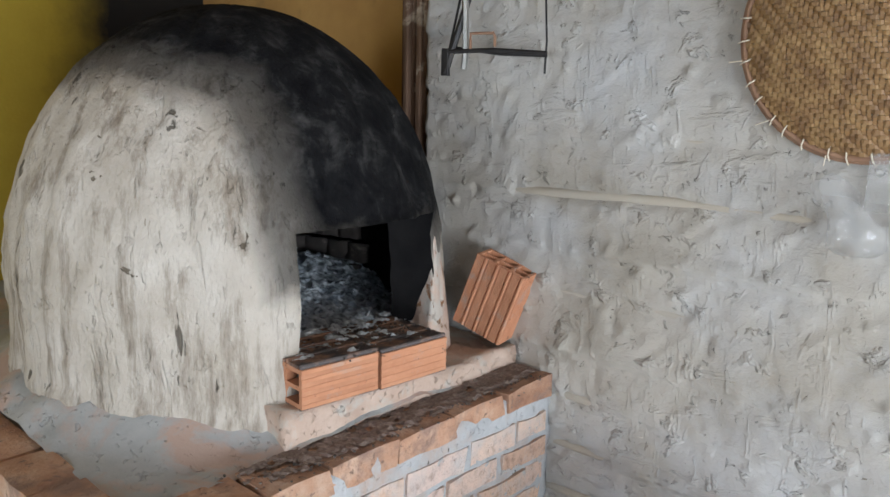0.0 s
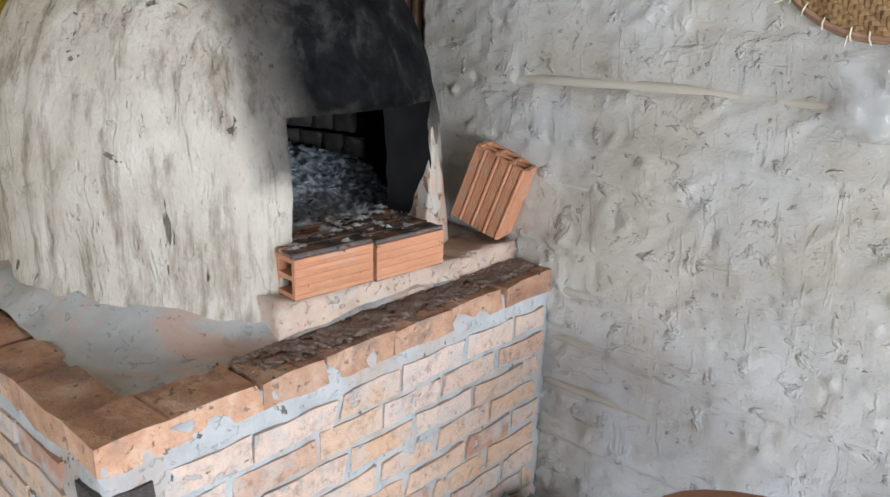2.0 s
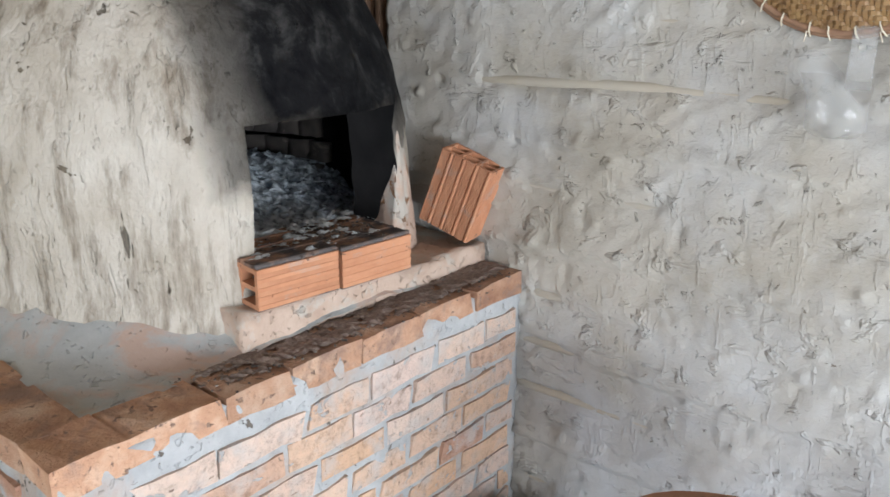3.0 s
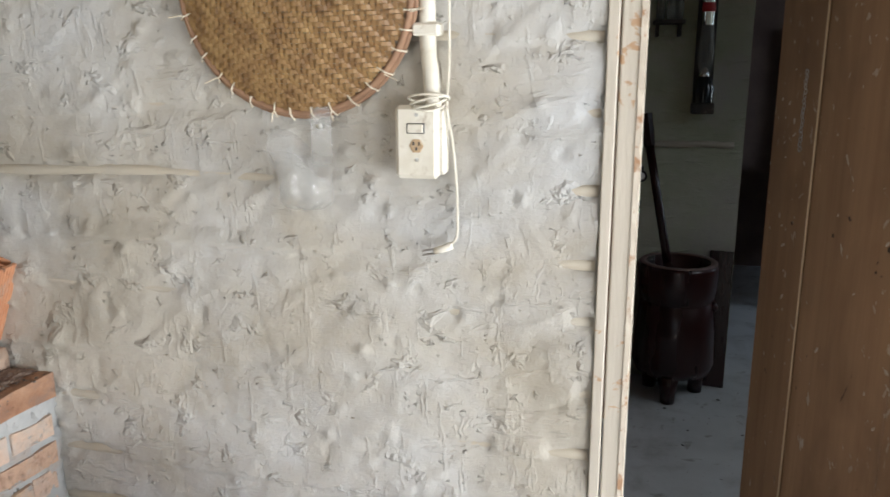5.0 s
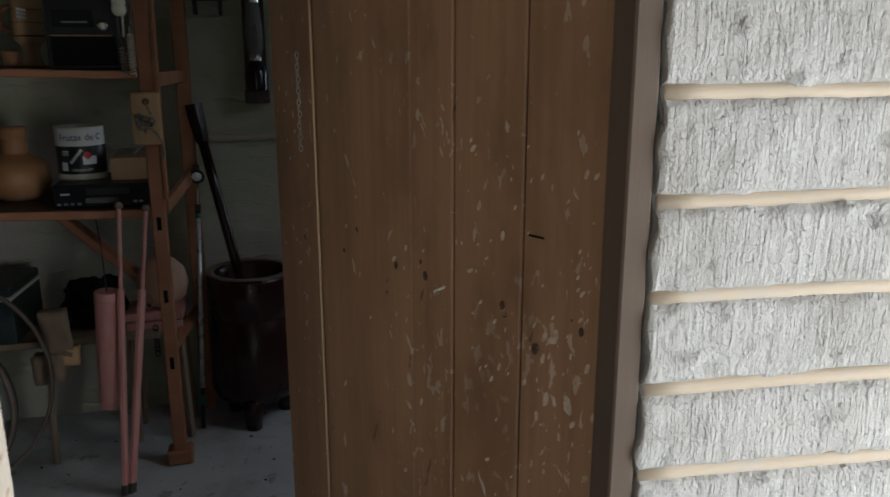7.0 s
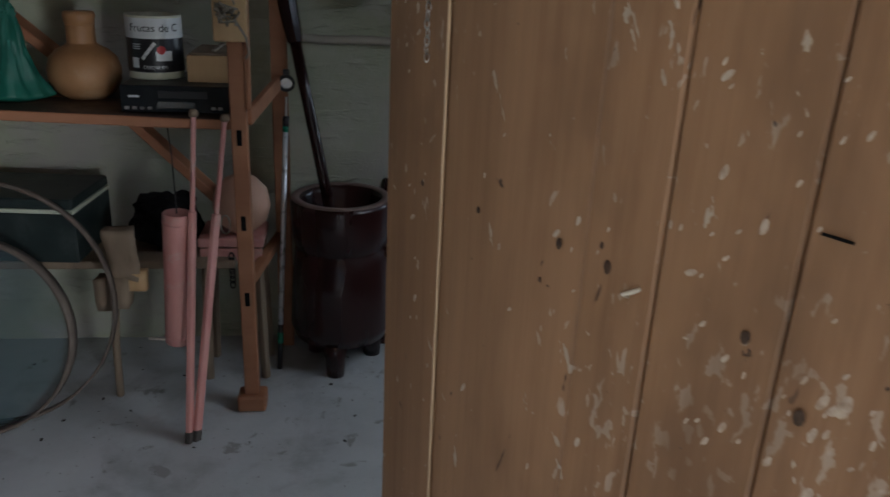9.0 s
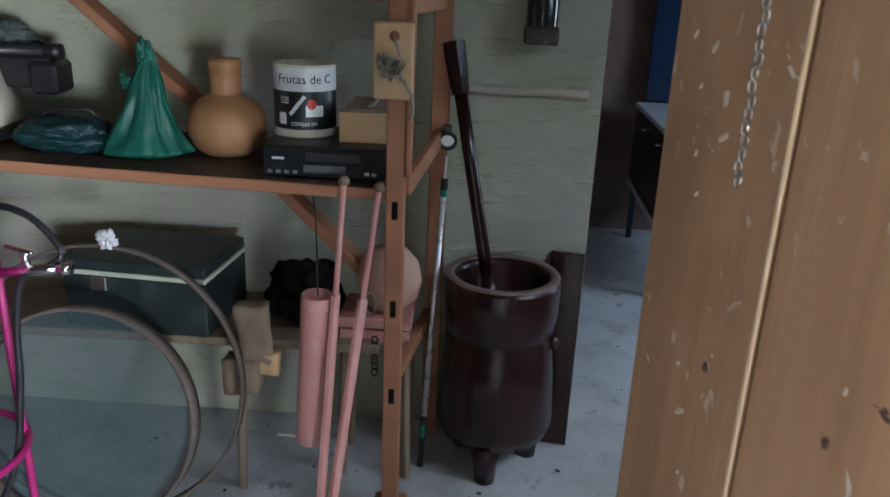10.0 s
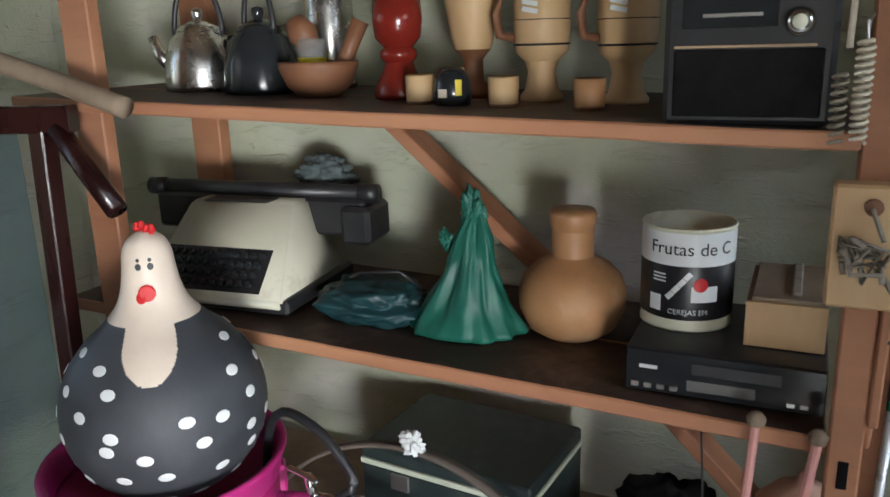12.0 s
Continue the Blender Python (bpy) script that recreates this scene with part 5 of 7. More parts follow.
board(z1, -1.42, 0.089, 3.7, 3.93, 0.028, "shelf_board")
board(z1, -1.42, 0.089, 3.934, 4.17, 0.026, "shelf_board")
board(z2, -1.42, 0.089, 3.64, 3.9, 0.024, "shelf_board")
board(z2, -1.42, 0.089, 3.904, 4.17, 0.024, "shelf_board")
part("low_board", box(-1.3, 3.83, 0.42, 0.06, 4.16, 0.445, 0.003), OLDWOOD, rackw, "dusty low shelf board")
part("front_post", beam((0.113, 3.705, 0.052), (0.113, 3.705, 2.3), 0.043, 0.04), SHELFWOOD, rackw)
part("back_post", beam((0.19, 4.13, 0), (0.19, 4.13, 2.3), 0.05, 0.05), SHELFWOOD, rackw)
part("front_post", beam((-1.24, 3.68, 0), (-1.24, 3.68, 2.3), 0.075, 0.03), SHELFWOOD, rackw)
part("back_post", beam((-1.37, 4.15, 0), (-1.37, 4.15, 2.3), 0.09, 0.04), SHELFWOOD, rackw)
part("foot_block", box(0.07, 3.668, 0, 0.156, 3.745, 0.052, 0.006), SHELFWOOD, rackw)
part("brace", beam((-0.86, 4.09, 1.37), (-0.36, 4.09, 0.93), 0.028, 0.085, 0.003, 90), SHELFWOOD, rackw)
part("brace", beam((-0.3, 3.99, 0.91), (0.1, 3.99, 0.5), 0.028, 0.075, 0.003, 90), SHELFWOOD, rackw)
part("side_rail", beam((0.135, 3.72, 0.92), (0.19, 4.12, 0.96), 0.02, 0.045), SHELFWOOD, rackw)
part("side_rail", beam((0.135, 3.72, 1.33), (0.19, 4.12, 1.33), 0.02, 0.045), SHELFWOOD, rackw)
part("low_rail", beam((0.12, 3.72, 0.43), (0.18, 4.12, 0.43), 0.03, 0.03), SHELFWOOD, rackw)
part("low_rail", beam((-1.24, 3.7, 0.43), (-1.3, 4.14, 0.43), 0.03, 0.03), SHELFWOOD, rackw)
for z in (0.87, 0.38, 0.62):
    part("mortise", box(0.106, 3.6838, z - 0.022, 0.12, 3.6865, z + 0.022, 0.001), SOOT, rackw, "dark mortise slot")
part("upright_slat", beam((0.142, 3.69, 0.95), (0.15, 3.69, 1.75), 0.018, 0.014), SHELFWOOD, rackw)

# pale block with a tied bundle of twine on the post
block = root("wooden_block", (0.107, 3.663, 1.212), "pale wooden block nailed to the shelf post", "block")
part("body", box(-0.042, -0.018, -0.08, 0.043, 0.02, 0.082, 0.004), PALEWOOD, block)
part("peg", lathe([(0.011, 0), (0.011, 0.006), (0, 0.008)], 12, None, pose(0.004, -0.018, 0.055, 90)), BROWNBOWL, block)
twine = root("twine_bundle", (0.105, 3.63, 1.207), "grey knotted twine hanging on the wooden block", "twine")
rng = random.Random(21)
for k in range(9):
    pts = [(rng.uniform(-0.03, 0.03), rng.uniform(-0.012, 0.012), rng.uniform(-0.035, 0.025)) for _ in range(5)]
    part("strand", tube(pts, rng.uniform(0.002, 0.004), 6), ROPE, twine, "", True)
part("strand", tube([(0.02, 0, -0.02), (0.045, 0.0, -0.06), (0.05, 0.005, -0.1), (0.04, 0.008, -0.115)], 0.0035, 6), ROPE, twine, "", True)
part("strand", tube([(0.02, 0.0, 0.02), (0.004, 0.004, 0.06)], 0.003, 6), ROPE, twine, "", True)

# ---- on the lower board ----
vcr = root("video_recorder", (-0.06, 3.742, z1(-0.06)), "black video recorder on the lower shelf board", "recorder")
part("body", box(-0.146, 0.003, 0.006, 0.146, 0.27, 0.08, 0.003), BLACKPL, vcr)
vcr_front = part("front_panel", box(-0.145, 0, 0.008, 0.145, 0.004, 0.078, 0.001), ENAMEL, vcr, "glossy black front")
part("tape_slot", box(-0.045, -0.0015, 0.046, 0.085, 0.001, 0.066, 0.001), BLACKPL, vcr_front)
part("display", box(-0.05, -0.001, 0.018, 0.05, 0.001, 0.036, 0.0005), SMOKEGLASS, vcr_front)
for x, z in ((-0.13, 0.018), (-0.11, 0.018), (-0.09, 0.018), (-0.07, 0.018), (0.1, 0.02), (0.118, 0.02)):
    part("button", box(x - 0.006, -0.003, z - 0.004, x + 0.006, 0.001, z + 0.004, 0.001), STEEL, vcr_front)
for x, z, w in ((-0.11, 0.05, 0.014), (0.06, 0.06, 0.01)):
    part("lettering", box(x - w, -0.0006, z - 0.003, x + w, 0.0005, z + 0.003), WHITEPL, vcr_front, "pale lettering bar")
for x in (-0.12, 0.12):
    for y in (0.03, 0.24):
        part("foot", lathe([(0.012, 0), (0.012, 0.007)], 12, None, pose(x, y, 0)), BLACKPL, vcr)

CANX, CANY, CANZ, CANR, CANH = -0.139, 3.905, z1(-0.06) + 0.0815, 0.0765, 0.175
can = root("food_tin", (CANX, CANY, CANZ), "open tin with black and white fruit label on the recorder", "tin")
part("tin", lathe([(0, 0.001), (CANR, 0.0), (CANR, 0.004), (CANR - 0.0015, 0.006), (CANR - 0.0015, CANH - 0.006), (CANR + 0.001, CANH - 0.003), (CANR, CANH), (CANR - 0.003, CANH), (CANR - 0.004, 0.012), (0, 0.01)], 48), TINCREAM, can, "cream tin body", True)
white_band = part("white_band", lathe([(CANR, 0.112), (CANR + 0.0004, 0.115), (CANR + 0.0004, 0.166), (CANR, 0.168)], 48), WHITEPL, can, "white label band", True)
black_band = part("black_band", lathe([(CANR, 0.02), (CANR + 0.0004, 0.022), (CANR + 0.0004, 0.112), (CANR, 0.113)], 48), INK, can, "black label band", True)


def wrapped(bm, ang0, z, r):
    for v in bm.verts:
        a = math.radians(ang0) + v.co.x / r
        rr = r + v.co.z
        v.co = Vector((rr * math.cos(a), rr * math.sin(a), z + v.co.y))
    return bm


def lettering(text, size):
    c = bpy.data.curves.new("lettering", "FONT")
    c.body, c.size, c.extrude, c.align_x = text, size, 0.0003, "CENTER"
    o = new("lettering", c)
    dg = bpy.context.evaluated_depsgraph_get()
    me = bpy.data.meshes.new_from_object(o.evaluated_get(dg))
    bm = bmesh.new()
    bm.from_mesh(me)
    bpy.data.objects.remove(o)
    bpy.data.curves.remove(c)
    bpy.data.meshes.remove(me)
    return bm


part("lettering", wrapped(lettering("Frutas de C", 0.03), -78, 0.132, CANR + 0.0008), INK, white_band, "black lettering")
part("lettering", wrapped(lettering("CEREJAS EM", 0.0125), -80, 0.03, CANR + 0.0008), WHITEPL, black_band, "white lettering")


def patch(x0, y0, x1, y1):
    bm = box(x0, y0, 0, x1, y1, 0.0004)
    bmesh.ops.subdivide_edges(bm, edges=[e for e in bm.edges if abs(e.verts[0].co.x - e.verts[1].co.x) > 1e-4], cuts=6)
    return bm


part("barcode", wrapped(patch(-0.011, -0.014, 0.011, 0.014), -122, 0.046, CANR + 0.0006), WHITEPL, black_band, "white barcode patch")
part("picture", wrapped(patch(-0.02, -0.013, 0.024, 0.014), -62, 0.065, CANR + 0.0006), WHITEPL, black_band, "white printed shape")
bm = lathe([(0.0, 0.0), (0.012, 0.0), (0.012, 0.0005), (0, 0.0005)], 16)
part("red_print", wrapped(bm, -66, 0.082, CANR + 0.0012), RED, black_band, "red printed fruit")
for k in range(4):
    bm = patch(-0.007, -0.0045, 0.007, 0.0045)
    bm.transform(pose(-0.014 + 0.0095 * k, -0.016 + 0.0115 * k, 0, 0, 0, 48))
    part("printed_bar", wrapped(bm, -92, 0.078, CANR + 0.0007), WHITEPL, black_band, "white printed bar")
for k in range(3):
    part("printed_bar", wrapped(patch(-0.012, -0.0012, 0.012, 0.0012), -117, 0.085 + 0.006 * k, CANR + 0.0006), WHITEPL, black_band, "small white text bar")

wbox = root("wooden_box", (0.022, 3.805, z1(-0.06) + 0.0815), "small pale wooden box on the video recorder", "box")
part("front", box(-0.058, 0, 0, 0.058, 0.009, 0.074, 0.001), PALEWOOD, wbox, "pale front board")
part("side", box(-0.058, 0.0105, 0, -0.05, 0.2, 0.074, 0.001), BROWNBOWL, wbox)
part("side", box(0.05, 0.0105, 0, 0.058, 0.2, 0.074, 0.001), BROWNBOWL, wbox)
part("back", box(-0.058, 0.2015, 0, 0.058, 0.21, 0.074, 0.001), BROWNBOWL, wbox)
part("lid", box(-0.05, 0.004, 0.075, 0.056, 0.205, 0.082, 0.001), OLDWOOD, wbox, "dusty sliding lid")
part("strap", box(0.006, 0.02, 0.0825, 0.02, 0.19, 0.09, 0.002), ROPE, wbox)

jug = root("clay_jug", (-0.352, 3.945, z1(-0.352)), "round tan clay water jug with a cup over its neck", "jug")
part("body", lathe([(0, 0), (0.055, 0.0), (0.082, 0.018), (0.1, 0.055), (0.102, 0.085), (0.092, 0.118), (0.07, 0.14), (0.046, 0.152), (0.041, 0.158)], 40), CLAYJUG, jug, "", True)
part("neck", lathe([(0.04, 0.155), (0.039, 0.17), (0.04, 0.225), (0.037, 0.228)], 32), CLAYJUG, jug, "", True)
part("cup", lathe([(0.036, 0.205), (0.04, 0.208), (0.044, 0.236), (0.04, 0.245), (0, 0.246)], 32), CLAYJUG, jug, "upturned clay cup", True)


def crumpled(seed, sx, sy, sz, amount, freq, power=1.0):
    bm = bmesh.new()
    bmesh.ops.create_icosphere(bm, subdivisions=5, radius=1)
    for v in bm.verts:
        n = noise.fractal(v.co * freq + Vector((seed, 0, 0)), 0.8, 2.1, 4)
        crease = abs(noise.noise(v.co * freq * 1.7 + Vector((0, seed, 0))))
        k = 1 + amount * n - amount * 0.8 * crease
        v.co = Vector((v.co.x * sx * k, v.co.y * sy * k, max(0.0, (v.co.z * k + 0.8) * sz / 1.8)))
    return bm


bag = root("plastic_bag", (-0.535, 3.86, z1(-0.515)), "knotted green plastic bag standing on the shelf board", "bag")
bm = bmesh.new()
rows = []
for j in range(40):
    t = j / 39
    row = []
    for i in range(72):
        a = 2 * math.pi * i / 72
        fold = noise.noise(Vector((math.cos(a) * 2.6, math.sin(a) * 2.6, t * 1.6 + 4))) + 0.8 * noise.noise(Vector((math.cos(a) * 5, math.sin(a) * 5, t * 3))) + 0.2 * math.sin(5 * a + 5 * t)
        base = 0.108 * (1 - t) ** 0.75 * (1 - 0.25 * math.sin(math.pi * t)) + 0.011
        r = base * (1 + 0.3 * fold * (0.5 + t) + 0.04 * noise.noise(Vector((math.cos(a) * 8, math.sin(a) * 8, t * 9)))) * (1 if t > 0.06 else 0.55 + 0.45 * t / 0.06)
        lean = 0.025 * t
        row.append(bm.verts.new((lean + r * math.cos(a) * (1.05 - 0.35 * t), r * math.sin(a) * 0.75, 0.235 * t + 0.006 * fold * t)))
    rows.append(row)
for j in range(39):
    for i in range(72):
        bm.faces.new((rows[j][i], rows[j][(i + 1) % 72], rows[j + 1][(i + 1) % 72], rows[j + 1][i])).smooth = True
bm.faces.new(rows[0][::-1])
part("sack", bm, GREENBAG, bag)
bm = crumpled(3, 0.024, 0.014, 0.085, 0.5, 2.0)
bm.transform(pose(0.022, 0, 0.2, 0, -8, 0))
part("ear", bm, GREENBAG, bag, "knotted green handle", True)
bm = crumpled(8, 0.014, 0.01, 0.05, 0.5, 2.0)
bm.transform(pose(-0.02, 0, 0.16, 0, -30, 0))
part("ear", bm, GREENBAG, bag, "knotted green handle", True)
teal = tagged(part("plastic_sack", crumpled(12, 0.13, 0.085, 0.085, 0.22, 1.7), TEALBAG, None, "", True), "dark teal crumpled plastic sack on the shelf board", "sack")
teal.location = (-0.735, 3.86, z1(-0.735))
part("cord", tube([(-0.07, 0, 0.07), (-0.02, -0.02, 0.1), (0.06, 0.0, 0.105), (0.1, 0.03, 0.06)], 0.004, 6), BLACKPL, teal, "", True)

# typewriter
tw = root("typewriter", (-1.09, 3.9, z1(-1.11)), "cream typewriter with black keys on the shelf board", "typewriter", rz=6)
part("base", box(-0.165, -0.15, 0.004, 0.19, 0.16, 0.035, 0.006), BLACKPL, tw, "black base")


def wedge(x0, x1, y0, y1, za, zb, inset):
    """A cover with a sloping front: from height za at the front to zb, its top drawn in at the sides."""
    bm = bmesh.new()
    p = [(x0, y0, 0), (x1, y0, 0), (x1, y1, 0), (x0, y1, 0), (x0, y0, za), (x1, y0, za), (x1 - inset, y0 + (y1 - y0) * 0.55, zb), (x1 - inset, y1, zb), (x0 + inset, y1, zb), (x0 + inset, y0 + (y1 - y0) * 0.55, zb)]
    v = [bm.verts.new(c) for c in p]
    for f in ((3, 2, 1, 0), (0, 1, 5, 4), (4, 5, 6, 9), (9, 6, 7, 8), (1, 2, 7, 6, 5), (3, 0, 4, 9, 8), (2, 3, 8, 7)):
        bm.faces.new([v[k] for k in f])
    bmesh.ops.recalc_face_normals(bm, faces=bm.faces[:])
    bmesh.ops.bevel(bm, geom=bm.edges[:], offset=0.006, segments=2, affect="EDGES")
    return bm


bm = wedge(-0.17, 0.18, -0.155, 0.13, 0.022, 0.19, 0.045)
bm.transform(pose(0, 0, 0.012))
part("cover", bm, TYPECREAM, tw, "cream enamelled cover", True)
slope = math.degrees(math.atan2(0.168, 0.157))
key_plane = pose(0.0, -0.148, 0.036, slope, 0, 0)
bm = box(-0.14, 0.006, 0.0, 0.125, 0.112, 0.004, 0.002)
bm.transform(key_plane)
key_well = part("key_well", bm, BLACKPL, tw, "black key well")
for r in range(4):
    for k in range(11):
        bm = lathe([(0.0085, 0.004), (0.0085, 0.011), (0.0065, 0.0125), (0, 0.012)], 8, None, pose(-0.122 + 0.0215 * k + 0.004 * r, 0.026 + 0.0225 * r, 0))
        bm.transform(key_plane)
        part("key", bm, ENAMEL, key_well)
bm = box(0.09, 0.17, 0.0, 0.102, 0.182, 0.003, 0.001)
bm.transform(key_plane)
part("badge", bm, RED, tw, "small red badge")
part("top_slot", box(-0.09, 0.0, 0.2015, 0.07, 0.05, 0.2045, 0.001), BLACKPL, tw, "dark type slot")
part("carriage", box(-0.27, 0.06, 0.12, 0.27, 0.17, 0.205, 0.008), BLACKPL, tw, "long black carriage")
part("platen", tube([(-0.25, 0.085, 0.215), (0.25, 0.085, 0.215)], 0.018, 16), BLACKPL, tw, "black rubber roller", True)
for x in (-0.275, 0.275):
    part("platen_knob", tube([(x - 0.02, 0.085, 0.215), (x + 0.02, 0.085, 0.215)], 0.021, 14), BLACKPL, tw, "", True)
part("carriage_end", box(0.22, 0.04, 0.105, 0.29, 0.16, 0.19, 0.01), BLACKPL, tw)
rag = tagged(part("cloth_rag", crumpled(5, 0.07, 0.045, 0.085, 0.3, 2.0), material("dark_grey_rag", [(0.06, 0.085, 0.085), (0.12, 0.15, 0.15)], 14, 0.9), None, "", True), "grey crumpled rag lying on the typewriter carriage", "rag")
rag.matrix_basis = pose(-0.98, 4.075, z1(-1.11) + 0.2)

# ---- on the upper board ----


def kettle(name, x, y, r, mat, label, seed):
    k = root(name, (x, y, z2(x)), label, "kettle", rz=seed)
    part("body", lathe([(0, 0), (r, 0.0), (r * 1.02, 0.01), (r * 0.97, 0.06), (r * 0.8, 0.105), (r * 0.6, 0.12), (r * 0.58, 0.124)], 40), mat, k, "", True)
    part("lid", lathe([(r * 0.6, 0.124), (r * 0.55, 0.132), (r * 0.2, 0.144), (0.008, 0.146), (0.012, 0.158), (0.012, 0.168), (0, 0.172)], 32), mat, k, "", True)
    part("spout", tube([(-r * 0.9, 0, 0.05), (-r * 1.2, 0, 0.075), (-r * 1.38, 0, 0.115)], 0.017, 12, None, False, 0.6), mat, k, "", True)
    part("handle", tube([(r * 0.7 * math.cos(a), 0, 0.115 + 0.115 * math.sin(a)) for a in (math.pi * j / 16 for j in range(17))], 0.006, 8), BLACKPL, k, "black arched handle", True)
    return k


kettle("metal_kettle", -1.165, 3.915, 0.078, ALUMINIUM, "dented aluminium kettle on the upper shelf board", 15)
kettle("enamel_kettle", -0.995, 3.9, 0.078, ENAMEL, "black enamel kettle on the upper shelf board", -20)
th = root("thermos_flask", (-0.93, 4.06, z2(-0.93)), "pale metal flask behind the kettles", "flask")
part("body", lathe([(0, 0), (0.052, 0), (0.054, 0.01), (0.052, 0.24), (0.035, 0.27)], 32), ALUMINIUM, th, "", True)
part("cap", lathe([(0.036, 0.27), (0.038, 0.275), (0.036, 0.32), (0, 0.322)], 24), WHITEPL, th, "", True)
bowl = root("wooden_bowl", (-0.838, 3.87, z2(-0.838)), "brown carved wooden bowl on the upper shelf board", "bowl")
part("bowl", lathe([(0, 0), (0.04, 0), (0.062, 0.02), (0.077, 0.055), (0.078, 0.066), (0.072, 0.066), (0.055, 0.025), (0, 0.012)], 36), BROWNBOWL, bowl, "", True)
cup = root("small_glass", (-0.855, 3.875, z2(-0.855) + 0.013), "small clear glass standing in the wooden bowl", "glass")
part("glass", lathe([(0, 0), (0.024, 0), (0.03, 0.095), (0.028, 0.095), (0.022, 0.004), (0, 0.004)], 24), SMOKEGLASS, cup, "", True)
part("label", lathe([(0.0262, 0.03), (0.0285, 0.06)], 24), YELLOWPR, cup, "yellow label")
spoon = root("wooden_spoon", (-0.81, 3.875, z2(-0.81) + 0.02), "brown wooden spoon leaning in the bowl", "spoon")
part("handle", tube([(0, 0, 0), (0.03, 0.02, 0.07), (0.05, 0.03, 0.12)], 0.012, 10, None, False, 1.5), BROWNBOWL, spoon, "", True)
part("scoop", lathe([(0, -0.01), (0.02, 0.0), (0.03, 0.03), (0.02, 0.06), (0, 0.066)], 20, None, pose(-0.045, 0.0, 0.075, 0, -35, 0)), BROWNBOWL, spoon, "", True)
gob = root("lacquered_goblet", (-0.667, 3.88, z2(-0.667)), "red lacquered wooden goblet on the upper shelf board", "goblet")
part("foot", lathe([(0, 0), (0.046, 0), (0.048, 0.008), (0.044, 0.025), (0.032, 0.05), (0.026, 0.066)], 32), REDWOOD, gob, "", True)
part("knop", lathe([(0.026, 0.066), (0.034, 0.075), (0.034, 0.085), (0.027, 0.093)], 32), REDWOOD, gob, "", True)
part("cup", lathe([(0.027, 0.093), (0.042, 0.11), (0.046, 0.14), (0.043, 0.18), (0.04, 0.18), (0.036, 0.12), (0, 0.11)], 32), REDWOOD, gob, "", True)


def turned_mug(x, y, big):
    m = root("wooden_beer_mug", (x, y, z2(x)), "pale turned wooden mug with dark rings", "mug", "turned wooden mugs")
    part("foot", lathe([(0, 0), (0.038, 0), (0.039, 0.008), (0.03, 0.02), (0.024, 0.05), (0.03, 0.07)], 28), PALEWOOD, m, "", True)
    cup_part = part("cup", lathe([(0.03, 0.07), (0.046, 0.085), (0.05, 0.13), (0.049, 0.21), (0.045, 0.21), (0.044, 0.09), (0, 0.08)], 32), PALEWOOD, m, "", True)
    for z in (0.098, 0.14, 0.18):
        part("dark_ring", lathe([(0.0475, z - 0.002), (0.0515, z), (0.0475, z + 0.002)], 32), ENAMEL, cup_part, "dark painted ring", True)
    part("handle", tube([(-0.045, -0.02, 0.11), (-0.066, -0.035, 0.115), (-0.07, -0.04, 0.15), (-0.062, -0.035, 0.185), (-0.045, -0.02, 0.188)], 0.008, 8), BROWNBOWL, m, "brown handle", True)
    for k in range(3):
        bm = box(-0.014, 0, -0.004, 0.014, 0.0006, 0.004)
        bm.transform(pose(-0.005, -0.0515, 0.155 + 0.012 * k, 0, 12, 0))
        part("lettering", bm, WHITEPL, cup_part, "pale lettering bar")
    return m


turned_mug(-0.408, 3.93, 1)
turned_mug(-0.258, 3.93, 1)
tall = root("wooden_vase", (-0.548, 3.95, z2(-0.548)), "pale turned wooden vase on the upper shelf board", "vase")
part("foot", lathe([(0, 0), (0.045, 0), (0.045, 0.012), (0.02, 0.03), (0.018, 0.07), (0.034, 0.088)], 28), BROWNBOWL, tall, "dark foot", True)
part("body", lathe([(0.034, 0.088), (0.04, 0.11), (0.052, 0.18), (0.053, 0.25), (0.048, 0.25), (0.035, 0.12), (0, 0.1)], 32), PALEWOOD, tall, "", True)
for x, tone, lab in ((-0.585, PALEWOOD, "small pale wooden cup on the shelf edge"), (-0.432, PALEWOOD, "small pale wooden cup on the shelf edge"), (-0.288, CLAYJUG, "small orange wooden cup on the shelf edge")):
    c = root("wooden_cup", (x, 3.8, z2(x)), lab, "cup", "small wooden cups")
    part("cup", lathe([(0, 0), (0.023, 0), (0.0245, 0.004), (0.026, 0.047), (0.0225, 0.05), (0.02, 0.01), (0, 0.008)], 28), tone, c, "", True)
    part("base_ring", lathe([(0.024, 0.001), (0.0255, 0.003), (0.024, 0.006)], 28), BROWNBOWL, c, "", True)
bc = root("black_cup", (-0.522, 3.795, z2(-0.494)), "small black cup with a pale and yellow print", "cup")
part("cup", lathe([(0, 0), (0.03, 0), (0.034, 0.02), (0.03, 0.045), (0.02, 0.062), (0.017, 0.062), (0.026, 0.03), (0, 0.006)], 28), ENAMEL, bc, "", True)
part("print", wrapped(patch(-0.008, -0.007, 0.008, 0.007), -95, 0.022, 0.0345), CREAMPAINT, bc, "pale print")
part("print", wrapped(patch(-0.006, -0.012, 0.005, 0.014), -48, 0.03, 0.0345), YELLOWPR, bc, "yellow print")

